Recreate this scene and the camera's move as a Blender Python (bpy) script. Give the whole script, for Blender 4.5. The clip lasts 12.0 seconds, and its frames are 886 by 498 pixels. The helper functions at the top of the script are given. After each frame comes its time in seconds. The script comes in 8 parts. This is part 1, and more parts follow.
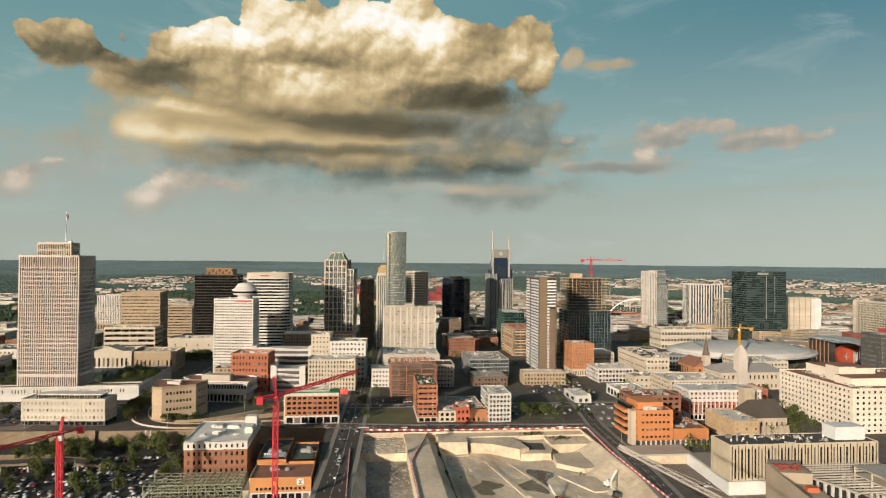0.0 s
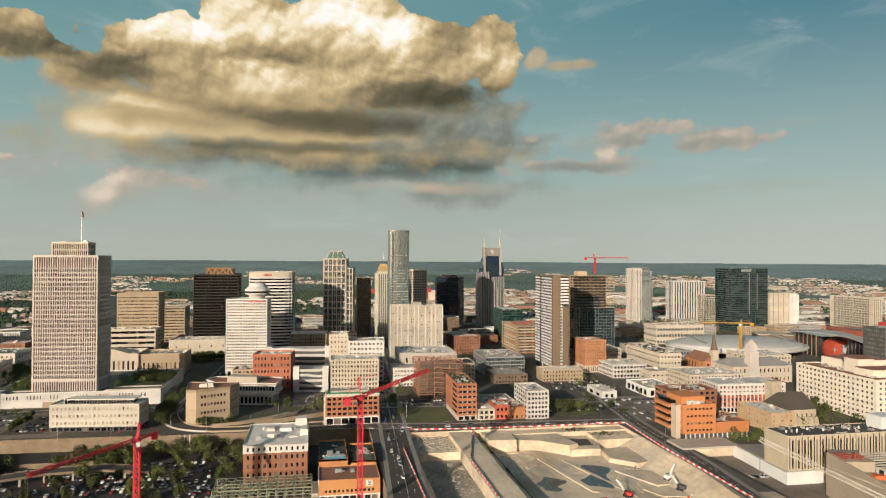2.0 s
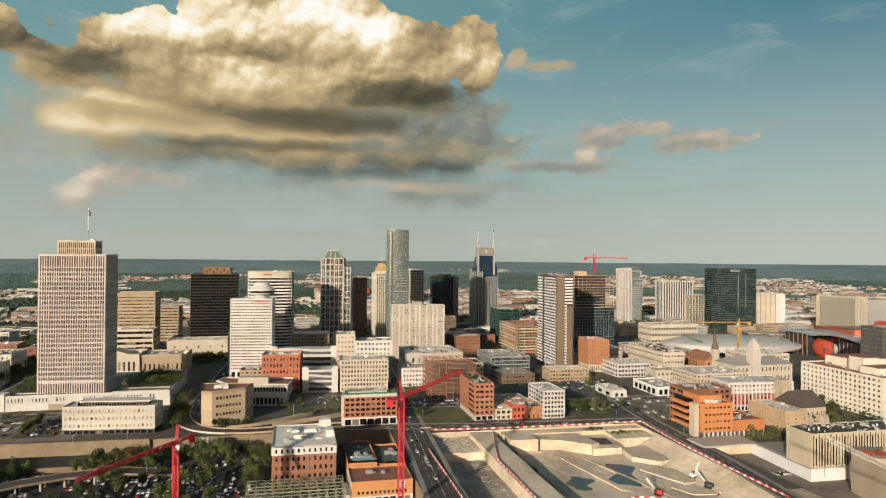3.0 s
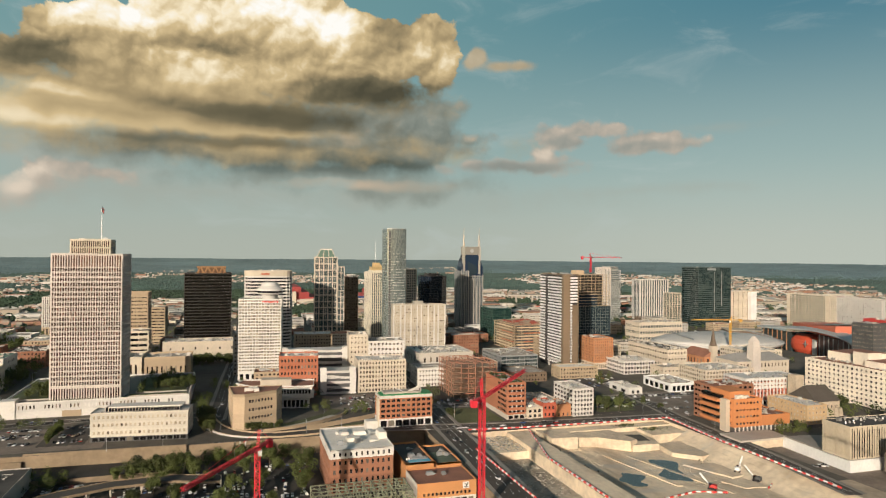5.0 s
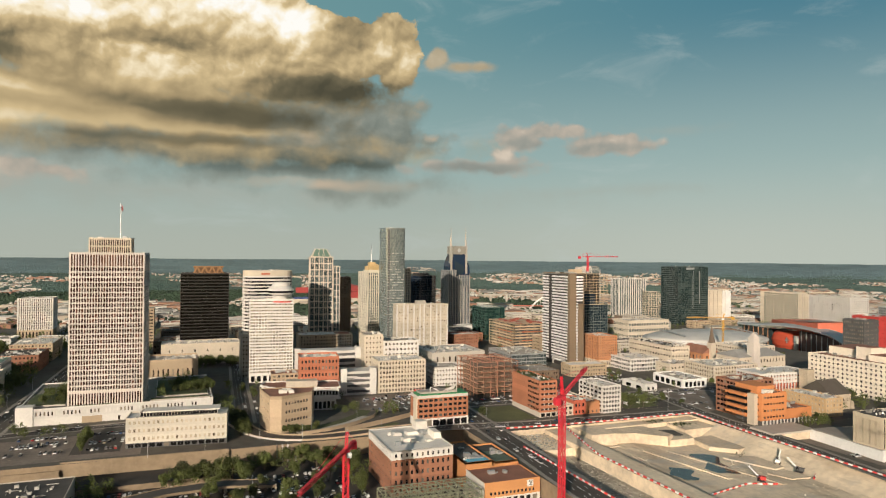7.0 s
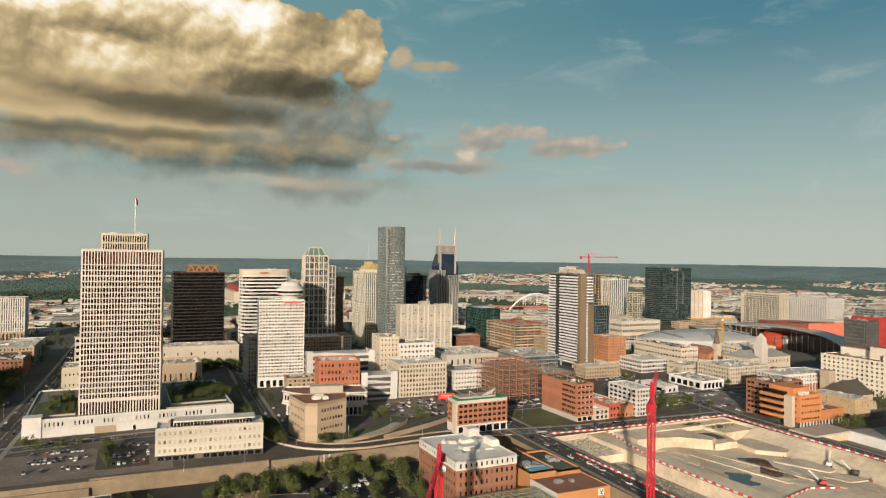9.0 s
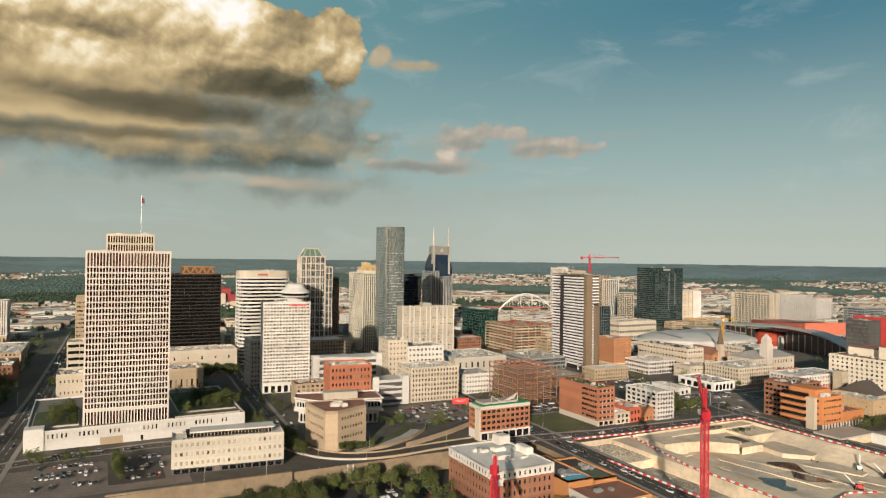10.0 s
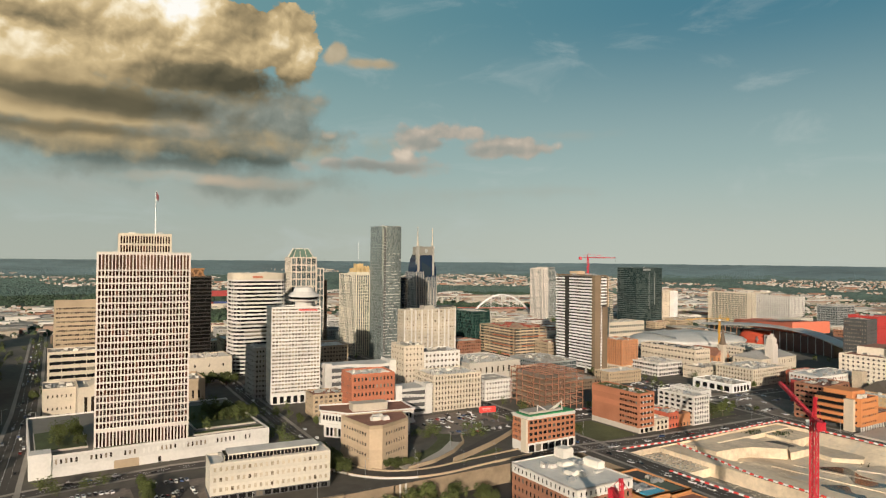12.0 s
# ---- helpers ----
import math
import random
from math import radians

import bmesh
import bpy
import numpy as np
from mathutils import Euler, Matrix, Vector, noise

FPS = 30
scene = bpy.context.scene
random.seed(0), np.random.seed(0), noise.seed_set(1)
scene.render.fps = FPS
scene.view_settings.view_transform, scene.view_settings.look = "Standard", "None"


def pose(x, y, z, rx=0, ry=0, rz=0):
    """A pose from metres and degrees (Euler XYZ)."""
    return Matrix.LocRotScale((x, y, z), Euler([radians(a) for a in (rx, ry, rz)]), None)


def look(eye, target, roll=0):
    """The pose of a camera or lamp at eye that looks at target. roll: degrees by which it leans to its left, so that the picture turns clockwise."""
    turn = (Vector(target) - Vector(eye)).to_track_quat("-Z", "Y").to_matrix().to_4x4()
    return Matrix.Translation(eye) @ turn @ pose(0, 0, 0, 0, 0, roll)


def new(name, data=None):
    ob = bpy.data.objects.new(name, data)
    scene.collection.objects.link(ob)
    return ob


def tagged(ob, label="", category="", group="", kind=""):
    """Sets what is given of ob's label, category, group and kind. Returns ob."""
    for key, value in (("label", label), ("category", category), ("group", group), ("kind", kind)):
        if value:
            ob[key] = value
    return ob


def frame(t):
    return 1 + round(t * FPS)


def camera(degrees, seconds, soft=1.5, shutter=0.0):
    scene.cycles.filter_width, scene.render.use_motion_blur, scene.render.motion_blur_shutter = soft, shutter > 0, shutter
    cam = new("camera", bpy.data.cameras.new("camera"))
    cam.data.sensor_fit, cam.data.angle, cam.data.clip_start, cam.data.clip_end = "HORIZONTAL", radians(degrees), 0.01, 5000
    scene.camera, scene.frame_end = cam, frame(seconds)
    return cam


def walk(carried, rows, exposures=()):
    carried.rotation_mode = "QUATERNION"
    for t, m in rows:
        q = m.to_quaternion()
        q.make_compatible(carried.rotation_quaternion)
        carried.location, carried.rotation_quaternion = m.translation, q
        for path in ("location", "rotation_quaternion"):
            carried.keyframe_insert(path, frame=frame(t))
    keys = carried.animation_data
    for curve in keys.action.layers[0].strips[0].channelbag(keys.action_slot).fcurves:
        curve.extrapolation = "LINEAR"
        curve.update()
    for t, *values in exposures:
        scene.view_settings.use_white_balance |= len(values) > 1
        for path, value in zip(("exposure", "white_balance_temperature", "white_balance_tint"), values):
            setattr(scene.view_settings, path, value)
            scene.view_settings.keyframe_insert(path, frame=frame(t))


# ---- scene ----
cam = camera(66.97, 12.0, soft=1.3)
# seconds, eye x y z, yaw, pitch, roll in degrees
ROWS = [
    (0, 0.00, 0.00, 132.94, -6.571, 0.754, 0.528),
    (0.5, -16.73, 2.22, 132.59, -7.479, 0.690, 0.311),
    (1, -33.54, 4.39, 132.54, -8.415, 0.668, 0.225),
    (1.5, -50.43, 6.78, 132.54, -9.391, 0.658, 0.261),
    (2, -67.31, 9.90, 132.69, -10.426, 0.635, 0.303),
    (2.5, -84.17, 13.48, 132.71, -11.483, 0.604, 0.369),
    (3, -100.96, 17.51, 132.86, -12.547, 0.601, 0.446),
    (5, -166.21, 35.68, 133.38, -16.883, 0.501, 0.503),
    (5.5, -181.94, 40.78, 133.45, -17.910, 0.484, 0.419),
    (6, -197.60, 46.19, 133.13, -18.933, 0.493, 0.390),
    (6.5, -213.33, 52.13, 132.74, -19.979, 0.506, 0.398),
    (7, -228.79, 58.32, 131.96, -21.046, 0.542, 0.479),
    (9, -281.20, 103.12, 130.60, -25.043, 0.589, 0.815),
    (9.5, -293.32, 117.70, 130.95, -26.102, 0.611, 0.746),
    (10, -304.76, 132.24, 130.93, -27.179, 0.623, 0.731),
    (10.5, -315.95, 146.46, 130.94, -28.277, 0.625, 0.724),
    (11, -326.87, 160.84, 131.01, -29.397, 0.626, 0.700),
    (11.5, -337.35, 175.62, 131.02, -30.526, 0.647, 0.661),
    (12, -347.52, 190.92, 130.85, -31.669, 0.689, 0.586),
]


def aimed(x, y, z, yaw, pitch, roll):
    a, b = radians(yaw), radians(pitch)
    ahead = Vector((-math.sin(a) * math.cos(b), math.cos(a) * math.cos(b), math.sin(b)))
    eye = Vector((x, y, z))
    return look(eye, eye + ahead * 100, roll)


walk(cam, [(t, aimed(*r)) for t, *r in ROWS])

# ---- sky, sun, exposure ----
SUN_FROM = Vector((-0.585, -0.79, 0.25)).normalized()   # low evening sun behind the camera's shoulder
world = bpy.data.worlds.new("sky")
scene.world = world
world.use_nodes = True
wn, wl = world.node_tree.nodes, world.node_tree.links
sky = wn.new("ShaderNodeTexSky")
sky.sky_type = "NISHITA"
sky.sun_disc = False
sky.sun_elevation = math.asin(SUN_FROM.z)
sky.sun_rotation = math.atan2(SUN_FROM.x, SUN_FROM.y)
sky.air_density, sky.dust_density, sky.ozone_density = 1.0, 1.5, 1.0
wl.new(sky.outputs[0], wn["Background"].inputs[0])
wn["Background"].inputs[1].default_value = 0.055
sun_data = bpy.data.lights.new("sun", "SUN")
sun_data.energy, sun_data.angle, sun_data.color = 4.8, radians(0.6), (1.0, 0.855, 0.69)
sun = new("sun", sun_data)
sun.matrix_world = look(SUN_FROM * 600, (0, 0, 0))
scene.view_settings.exposure = 0.0


# ---- materials ----
def material(name, color, rough=0.8, vary=0.15, grain=0.6, stain=0.05, bump=0.2, metal=0.0, wet=None, own=0.10, island=0.0):
    """A procedural surface: fine grain, broad stains, a little difference from piece to piece."""
    m = bpy.data.materials.new(name)
    m.use_nodes = True
    n, l = m.node_tree.nodes, m.node_tree.links
    b = n["Principled BSDF"]
    geo = n.new("ShaderNodeNewGeometry")
    fine = n.new("ShaderNodeTexNoise")
    fine.inputs["Scale"].default_value, fine.inputs["Detail"].default_value = grain, 6
    broad = n.new("ShaderNodeTexNoise")
    broad.inputs["Scale"].default_value, broad.inputs["Detail"].default_value = stain, 4
    l.new(geo.outputs["Position"], fine.inputs["Vector"])
    l.new(geo.outputs["Position"], broad.inputs["Vector"])
    info = n.new("ShaderNodeObjectInfo")
    total = None
    for sock, amount in ((fine.outputs["Fac"], vary), (broad.outputs["Fac"], vary * 1.6), (info.outputs["Random"], own), (geo.outputs["Random Per Island"], island)):
        if not amount:
            continue
        mul = n.new("ShaderNodeMath")
        mul.operation = "MULTIPLY_ADD"
        mul.inputs[1].default_value, mul.inputs[2].default_value = 2 * amount, -amount
        l.new(sock, mul.inputs[0])
        if total is None:
            total = mul.outputs[0]
        else:
            add = n.new("ShaderNodeMath")
            l.new(total, add.inputs[0])
            l.new(mul.outputs[0], add.inputs[1])
            total = add.outputs[0]
    val = n.new("ShaderNodeMath")
    val.inputs[1].default_value = 1.0
    l.new(total, val.inputs[0])
    hsv = n.new("ShaderNodeHueSaturation")
    hsv.inputs["Color"].default_value = (*color, 1)
    l.new(val.outputs[0], hsv.inputs["Value"])
    l.new(hsv.outputs[0], b.inputs["Base Color"])
    b.inputs["Roughness"].default_value, b.inputs["Metallic"].default_value = rough, metal
    if bump:
        bp = n.new("ShaderNodeBump")
        bp.inputs["Strength"].default_value, bp.inputs["Distance"].default_value = bump, 0.15
        l.new(fine.outputs["Fac"], bp.inputs["Height"])
        l.new(bp.outputs[0], b.inputs["Normal"])
    return m


def glass_material(name, dark, blind, share=0.25, rough=0.08, waver=0.02, metal=0.0, gloss=0.5):
    """Window glass seen from outside: dark rooms behind most panes, pale blinds behind some."""
    m = bpy.data.materials.new(name)
    m.use_nodes = True
    n, l = m.node_tree.nodes, m.node_tree.links
    b = n["Principled BSDF"]
    geo = n.new("ShaderNodeNewGeometry")
    info = n.new("ShaderNodeObjectInfo")
    add = n.new("ShaderNodeMath")
    l.new(geo.outputs["Random Per Island"], add.inputs[0])
    l.new(info.outputs["Random"], add.inputs[1])
    fr = n.new("ShaderNodeMath")
    fr.operation = "FRACT"
    l.new(add.outputs[0], fr.inputs[0])
    ramp = n.new("ShaderNodeValToRGB")
    ramp.color_ramp.interpolation = "LINEAR"
    e = ramp.color_ramp.elements
    e[0].position, e[0].color = 0.0, (*blind, 1)
    e[1].position, e[1].color = share, (*[0.6 * d + 0.4 * k for d, k in zip(dark, blind)], 1)
    q = e.new(share + 0.04)
    q.color = (*dark, 1)
    q = e.new(1.0)
    q.color = (*[0.6 * d for d in dark], 1)
    l.new(fr.outputs[0], ramp.inputs[0])
    l.new(ramp.outputs[0], b.inputs["Base Color"])
    b.inputs["Roughness"].default_value, b.inputs["Metallic"].default_value = rough, metal
    b.inputs["IOR"].default_value, b.inputs["Specular IOR Level"].default_value = 1.5, gloss
    noi = n.new("ShaderNodeTexNoise")
    noi.inputs["Scale"].default_value = 0.25
    l.new(geo.outputs["Position"], noi.inputs["Vector"])
    bp = n.new("ShaderNodeBump")
    bp.inputs["Strength"].default_value, bp.inputs["Distance"].default_value = 0.6, waver
    l.new(noi.outputs["Fac"], bp.inputs["Height"])
    l.new(bp.outputs[0], b.inputs["Normal"])
    return m


CONCRETE = material("pale_concrete", (0.47, 0.43, 0.37))
WHITE = material("white_painted_concrete", (0.60, 0.58, 0.545), 0.7)
LIMESTONE = material("limestone", (0.62, 0.56, 0.505), 0.8)
CREAM = material("cream_stone", (0.56, 0.49, 0.39))
TAN = material("tan_concrete", (0.40, 0.31, 0.21))
GREYSTONE = material("grey_stone", (0.33, 0.32, 0.30))
BRICK = material("red_brown_brick", (0.285, 0.13, 0.078), 0.9, 0.2, 1.5)
ORANGE_BRICK = material("orange_brick", (0.47, 0.215, 0.105), 0.9, 0.15, 1.5)
RED_BRICK = material("old_red_brick", (0.42, 0.13, 0.08), 0.9, 0.2, 1.5)
BROWN = material("bronze_brown_panel", (0.16, 0.115, 0.08), 0.6)
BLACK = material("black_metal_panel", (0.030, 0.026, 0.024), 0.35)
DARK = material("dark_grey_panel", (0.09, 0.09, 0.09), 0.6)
BLUE_STEEL = material("blue_steel_panel", (0.06, 0.10, 0.15), 0.35, metal=0.3)
ROOF_GREY = material("grey_roof_membrane", (0.40, 0.365, 0.315), 0.9, 0.25, 0.35, 0.08)
ROOF_WHITE = material("white_roof_membrane", (0.70, 0.66, 0.595), 0.8, 0.15, 0.35, 0.10)
ROOF_BROWN = material("red_brown_gravel_roof", (0.29, 0.135, 0.09), 0.95, 0.2, 1.0, 0.1)
ROOF_DARK = material("dark_tar_roof", (0.07, 0.065, 0.06), 0.95, 0.3, 0.4, 0.08)
TEAL_ROOF = material("green_copper_roof", (0.115, 0.185, 0.145), 0.7)
STEEL_RED = material("red_crane_paint", (0.62, 0.03, 0.05), 0.5)
STEEL_YELLOW = material("ochre_crane_paint", (0.60, 0.34, 0.06), 0.5)
RUST = material("primed_steel_beam", (0.33, 0.15, 0.09), 0.7)
METAL = material("galvanised_metal", (0.45, 0.46, 0.46), 0.45, metal=0.6)
ASPHALT = material("asphalt", (0.082, 0.071, 0.060), 0.95, 0.3, 0.5, 0.03)
GROUND = material("city_ground", (0.100, 0.089, 0.072), 0.95, 0.45, 0.12, 0.01)
PAVING = material("concrete_pavement", (0.28, 0.255, 0.22), 0.95, 0.2, 0.5, 0.05)


def dirt_material():
    """Pale crushed stone with brown earth and grey silt in patches and wheel-worn streaks."""
    m = material("pale_dirt", (0.72, 0.60, 0.44), 1.0, 0.22, 0.3, 0.03, 0.6)
    n, l = m.node_tree.nodes, m.node_tree.links
    geo = n.new("ShaderNodeNewGeometry")
    old = n["Principled BSDF"].inputs["Base Color"].links[0].from_socket
    for scale, stretch, lo, hi, col, much in ((0.035, (1, 0.45, 1), 0.52, 0.68, (0.40, 0.29, 0.185), 0.75), (0.06, (0.5, 1, 1), 0.56, 0.70, (0.47, 0.44, 0.39), 0.7), (0.25, (1.6, 0.25, 1), 0.56, 0.72, (0.50, 0.40, 0.28), 0.6)):
        mp, tex, rmp, mix = n.new("ShaderNodeMapping"), n.new("ShaderNodeTexNoise"), n.new("ShaderNodeMapRange"), n.new("ShaderNodeMix")
        mp.inputs["Scale"].default_value = stretch
        mp.inputs["Rotation"].default_value = (0, 0, 0.35)
        l.new(geo.outputs["Position"], mp.inputs["Vector"])
        l.new(mp.outputs[0], tex.inputs["Vector"])
        tex.inputs["Scale"].default_value, tex.inputs["Detail"].default_value = scale, 6
        rmp.inputs[1].default_value, rmp.inputs[2].default_value, rmp.inputs[4].default_value = lo, hi, much
        l.new(tex.outputs["Fac"], rmp.inputs[0])
        mix.data_type = "RGBA"
        mix.inputs[7].default_value = (*col, 1)
        l.new(rmp.outputs[0], mix.inputs[0])
        l.new(old, mix.inputs[6])
        old = mix.outputs[2]
    l.new(old, n["Principled BSDF"].inputs["Base Color"])
    return m


DIRT = dirt_material()
LOT = material("dark_lot_asphalt", (0.046, 0.041, 0.035), 0.95, 0.3, 0.5, 0.03)
BROWN_LOT = material("brown_worn_asphalt", (0.20, 0.165, 0.135), 0.95, 0.35, 0.4, 0.05)
WALL_TAN = material("weathered_tan_wall", (0.27, 0.205, 0.135), 0.95, 0.3, 0.3, 0.06)
ROCK = material("cut_limestone", (0.64, 0.53, 0.39), 0.95, 0.35, 0.35, 0.06, 0.8)
GRASS = material("dry_grass", (0.10, 0.11, 0.045), 1.0, 0.4, 0.8, 0.05, 0.5)
LEAF = material("tree_leaves", (0.070, 0.084, 0.022), 0.9, 0.4, 0.7, 0.03, 0.0, own=0.3, island=0.35)
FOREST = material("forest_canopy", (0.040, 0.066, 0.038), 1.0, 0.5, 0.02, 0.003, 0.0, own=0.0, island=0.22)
# haze painted into the two farther woods: paler and bluer with distance
HAZY_FAR_WOODS = material("hazy_distant_woods", (0.066, 0.106, 0.090), 1.0, 0.4, 0.02, 0.002, 0.0, own=0.0, island=0.14)
HAZY_HORIZON_WOODS = material("horizon_woods", (0.112, 0.165, 0.178), 1.0, 0.30, 0.012, 0.0016, 0.0, own=0.0, island=0.10)
LAWN = material("garden_lawn", (0.062, 0.080, 0.030), 1.0, 0.4, 0.6, 0.06, 0.5)
BARK = material("bark", (0.10, 0.07, 0.05), 1.0)
WATER = material("murky_water", (0.07, 0.08, 0.075), 0.08, 0.1, 0.3, 0.03, 0.05)
GLASS = glass_material("dark_window_glass", (0.014, 0.014, 0.015), (0.24, 0.21, 0.17), 0.10, gloss=0.3)
GLASS_WARM = glass_material("brown_window_glass", (0.042, 0.032, 0.025), (0.30, 0.25, 0.19), 0.30, 0.2, gloss=0.25)
GLASS_STATE = glass_material("red_brown_window_glass", (0.024, 0.010, 0.007), (0.13, 0.06, 0.04), 0.12, 0.2, gloss=0.15)
GLASS_PALE = glass_material("blinded_window_glass", (0.13, 0.10, 0.07), (0.56, 0.49, 0.38), 0.86)
GLASS_BLUE = glass_material("blue_curtain_glass", (0.035, 0.055, 0.075), (0.10, 0.12, 0.14), 0.3, 0.05)
GLASS_GREEN = glass_material("green_curtain_glass", (0.06, 0.085, 0.08), (0.16, 0.18, 0.16), 0.3, 0.05)
GLASS_SKY = glass_material("silver_curtain_glass", (0.11, 0.15, 0.16), (0.22, 0.25, 0.245), 0.3, 0.05, metal=0.45)
GLASS_SILVER = glass_material("silver_mirror_glass", (0.30, 0.35, 0.345), (0.38, 0.42, 0.41), 0.35, 0.16, 0.010, metal=0.5)
GLASS_TEAL = glass_material("grey_teal_glass", (0.070, 0.098, 0.104), (0.13, 0.155, 0.155), 0.35, 0.06)
GLASS_BRIGHT = glass_material("bright_silver_glass", (0.30, 0.325, 0.31), (0.42, 0.43, 0.40), 0.4, 0.06, metal=0.25)
PAINT_RED = material("bright_red_paint", (0.70, 0.06, 0.05), 0.6)
PAINT_WHITE = material("white_paint", (0.80, 0.80, 0.78), 0.5)
PAINT_GREEN = material("green_membrane", (0.04, 0.28, 0.11), 0.7)
CLUTTER = material("mixed_roof_metal", (0.42, 0.40, 0.36), 0.7, 0.15, own=0.0, island=0.55)
POOL = material("blue_pool_floor", (0.10, 0.42, 0.60), 0.2)


# ---- building kit ----
def mesh_of(name, verts, faces, mat):
    me = bpy.data.meshes.new(name)
    me.from_pydata(verts, [], faces)
    me.materials.append(mat)
    me.update()
    return me


def child(name, me, parent, m=None, label=""):
    ob = new(name, me)
    ob.parent = parent
    if m is not None:
        ob.matrix_basis = m
    return tagged(ob, label)


def thing(name, label, category, m, group="", kind=""):
    e = new(name)
    e.empty_display_size = 1
    e.matrix_basis = m
    return tagged(e, label, category, group, kind)


class Shape:
    """Collects boxes, quads and bars into one mesh."""

    def __init__(self):
        self.v, self.f = [], []

    def quad(self, *p):
        k = len(self.v)
        self.v += [tuple(q) for q in p]
        self.f.append(tuple(range(k, k + len(p))))
        return self

    def box(self, x0, x1, y0, y1, z0, z1, taper=0.0):
        k, t = len(self.v), taper
        self.v += [(x0, y0, z0), (x1, y0, z0), (x1, y1, z0), (x0, y1, z0), (x0 + t, y0 + t, z1), (x1 - t, y0 + t, z1), (x1 - t, y1 - t, z1), (x0 + t, y1 - t, z1)]
        self.f += [(k, k + 3, k + 2, k + 1), (k + 4, k + 5, k + 6, k + 7), (k, k + 1, k + 5, k + 4), (k + 1, k + 2, k + 6, k + 5), (k + 2, k + 3, k + 7, k + 6), (k + 3, k, k + 4, k + 7)]
        return self

    def bar(self, a, b, r):
        """A square bar from a to b."""
        a, b = Vector(a), Vector(b)
        w = (b - a).normalized()
        s = w.cross(Vector((0, 0, 1)) if abs(w.z) < 0.9 else Vector((1, 0, 0))).normalized() * r
        u = w.cross(s).normalized() * r
        k = len(self.v)
        self.v += [tuple(p + q) for p in (a, b) for q in (s + u, s - u, -s - u, -s + u)]
        self.f += [(k, k + 1, k + 5, k + 4), (k + 1, k + 2, k + 6, k + 5), (k + 2, k + 3, k + 7, k + 6), (k + 3, k, k + 4, k + 7), (k + 3, k + 2, k + 1, k), (k + 4, k + 5, k + 6, k + 7)]
        return self

    def prism(self, pts, z0, z1, top_scale=1.0, centre=None):
        """An upright prism on a plan outline (counter-clockwise)."""
        k, n = len(self.v), len(pts)
        c = centre or (sum(p[0] for p in pts) / n, sum(p[1] for p in pts) / n)
        self.v += [(x, y, z0) for x, y in pts] + [(c[0] + (x - c[0]) * top_scale, c[1] + (y - c[1]) * top_scale, z1) for x, y in pts]
        self.f += [tuple(reversed(range(k, k + n))), tuple(range(k + n, k + 2 * n))]
        self.f += [(k + i, k + (i + 1) % n, k + n + (i + 1) % n, k + n + i) for i in range(n)]
        return self

    def lathe(self, profile, n=32, x=0.0, y=0.0, sy=1.0):
        k = len(self.v)
        for r, z in profile:
            self.v += [(x + r * math.cos(2 * math.pi * i / n), y + sy * r * math.sin(2 * math.pi * i / n), z) for i in range(n)]
        for j in range(len(profile) - 1):
            a = k + j * n
            self.f += [(a + i, a + (i + 1) % n, a + n + (i + 1) % n, a + n + i) for i in range(n)]
        self.f += [tuple(reversed(range(k, k + n))), tuple(range(k + (len(profile) - 1) * n, k + len(profile) * n))]
        return self

    def mesh(self, name, mat):
        return mesh_of(name, self.v, self.f, mat)


def outline_sides(pts):
    for i, a in enumerate(pts):
        b = pts[(i + 1) % len(pts)]
        u = Vector((b[0] - a[0], b[1] - a[1], 0))
        length = u.length
        u.normalize()
        yield Vector((a[0], a[1], 0)), u, Vector((u.y, -u.x, 0)), length


def storey(pts, h, specs, depth):
    """One storey's wall ring with real window openings, and its panes. specs, side by side: None or (count, width share, height, sill, margin)."""
    wall, panes = Shape(), Shape()
    for (o, u, n, length), sp in zip(outline_sides(pts), specs):
        up = Vector((0, 0, 1))
        if not sp or not sp[0]:
            wall.quad(o, o + u * length, o + u * length + up * h, o + up * h)
            continue
        count, share, wh, sill, margin = sp
        pitch = (length - 2 * margin) / count
        ww, top = pitch * share, min(sill + wh, h)
        at = lambda s, z, k=0.0: o + u * s + up * z - n * k
        if sill > 0.01:
            wall.quad(at(0, 0), at(length, 0), at(length, sill), at(0, sill))
        if top < h - 0.01:
            wall.quad(at(0, top), at(length, top), at(length, h), at(0, h))
        cur = 0.0
        for i in range(count):
            s0 = margin + pitch * (i + 0.5) - ww / 2
            s1 = s0 + ww
            if s0 - cur > 0.01:
                wall.quad(at(cur, sill), at(s0, sill), at(s0, top), at(cur, top))
            cur = s1
            wall.quad(at(s0, sill), at(s0, sill, depth), at(s0, top, depth), at(s0, top))
            wall.quad(at(s1, sill, depth), at(s1, sill), at(s1, top), at(s1, top, depth))
            wall.quad(at(s0, sill), at(s1, sill), at(s1, sill, depth), at(s0, sill, depth))
            wall.quad(at(s0, top, depth), at(s1, top, depth), at(s1, top), at(s0, top))
            panes.quad(at(s0, sill, depth), at(s1, sill, depth), at(s1, top, depth), at(s0, top, depth))
        if length - cur > 0.01:
            wall.quad(at(cur, sill), at(length, sill), at(length, top), at(cur, top))
    return wall, panes


def rect(w, d, x=0.0, y=0.0):
    return [(x, y), (x + w, y), (x + w, y + d), (x, y + d)]


def shrink(pts, k):
    n = len(pts)
    cx, cy = sum(p[0] for p in pts) / n, sum(p[1] for p in pts) / n
    out = []
    for x, y in pts:
        v = Vector((x - cx, y - cy))
        v = v * max(0.05, 1 - k * 1.3 / v.length)
        out.append((cx + v.x, cy + v.y))
    return out


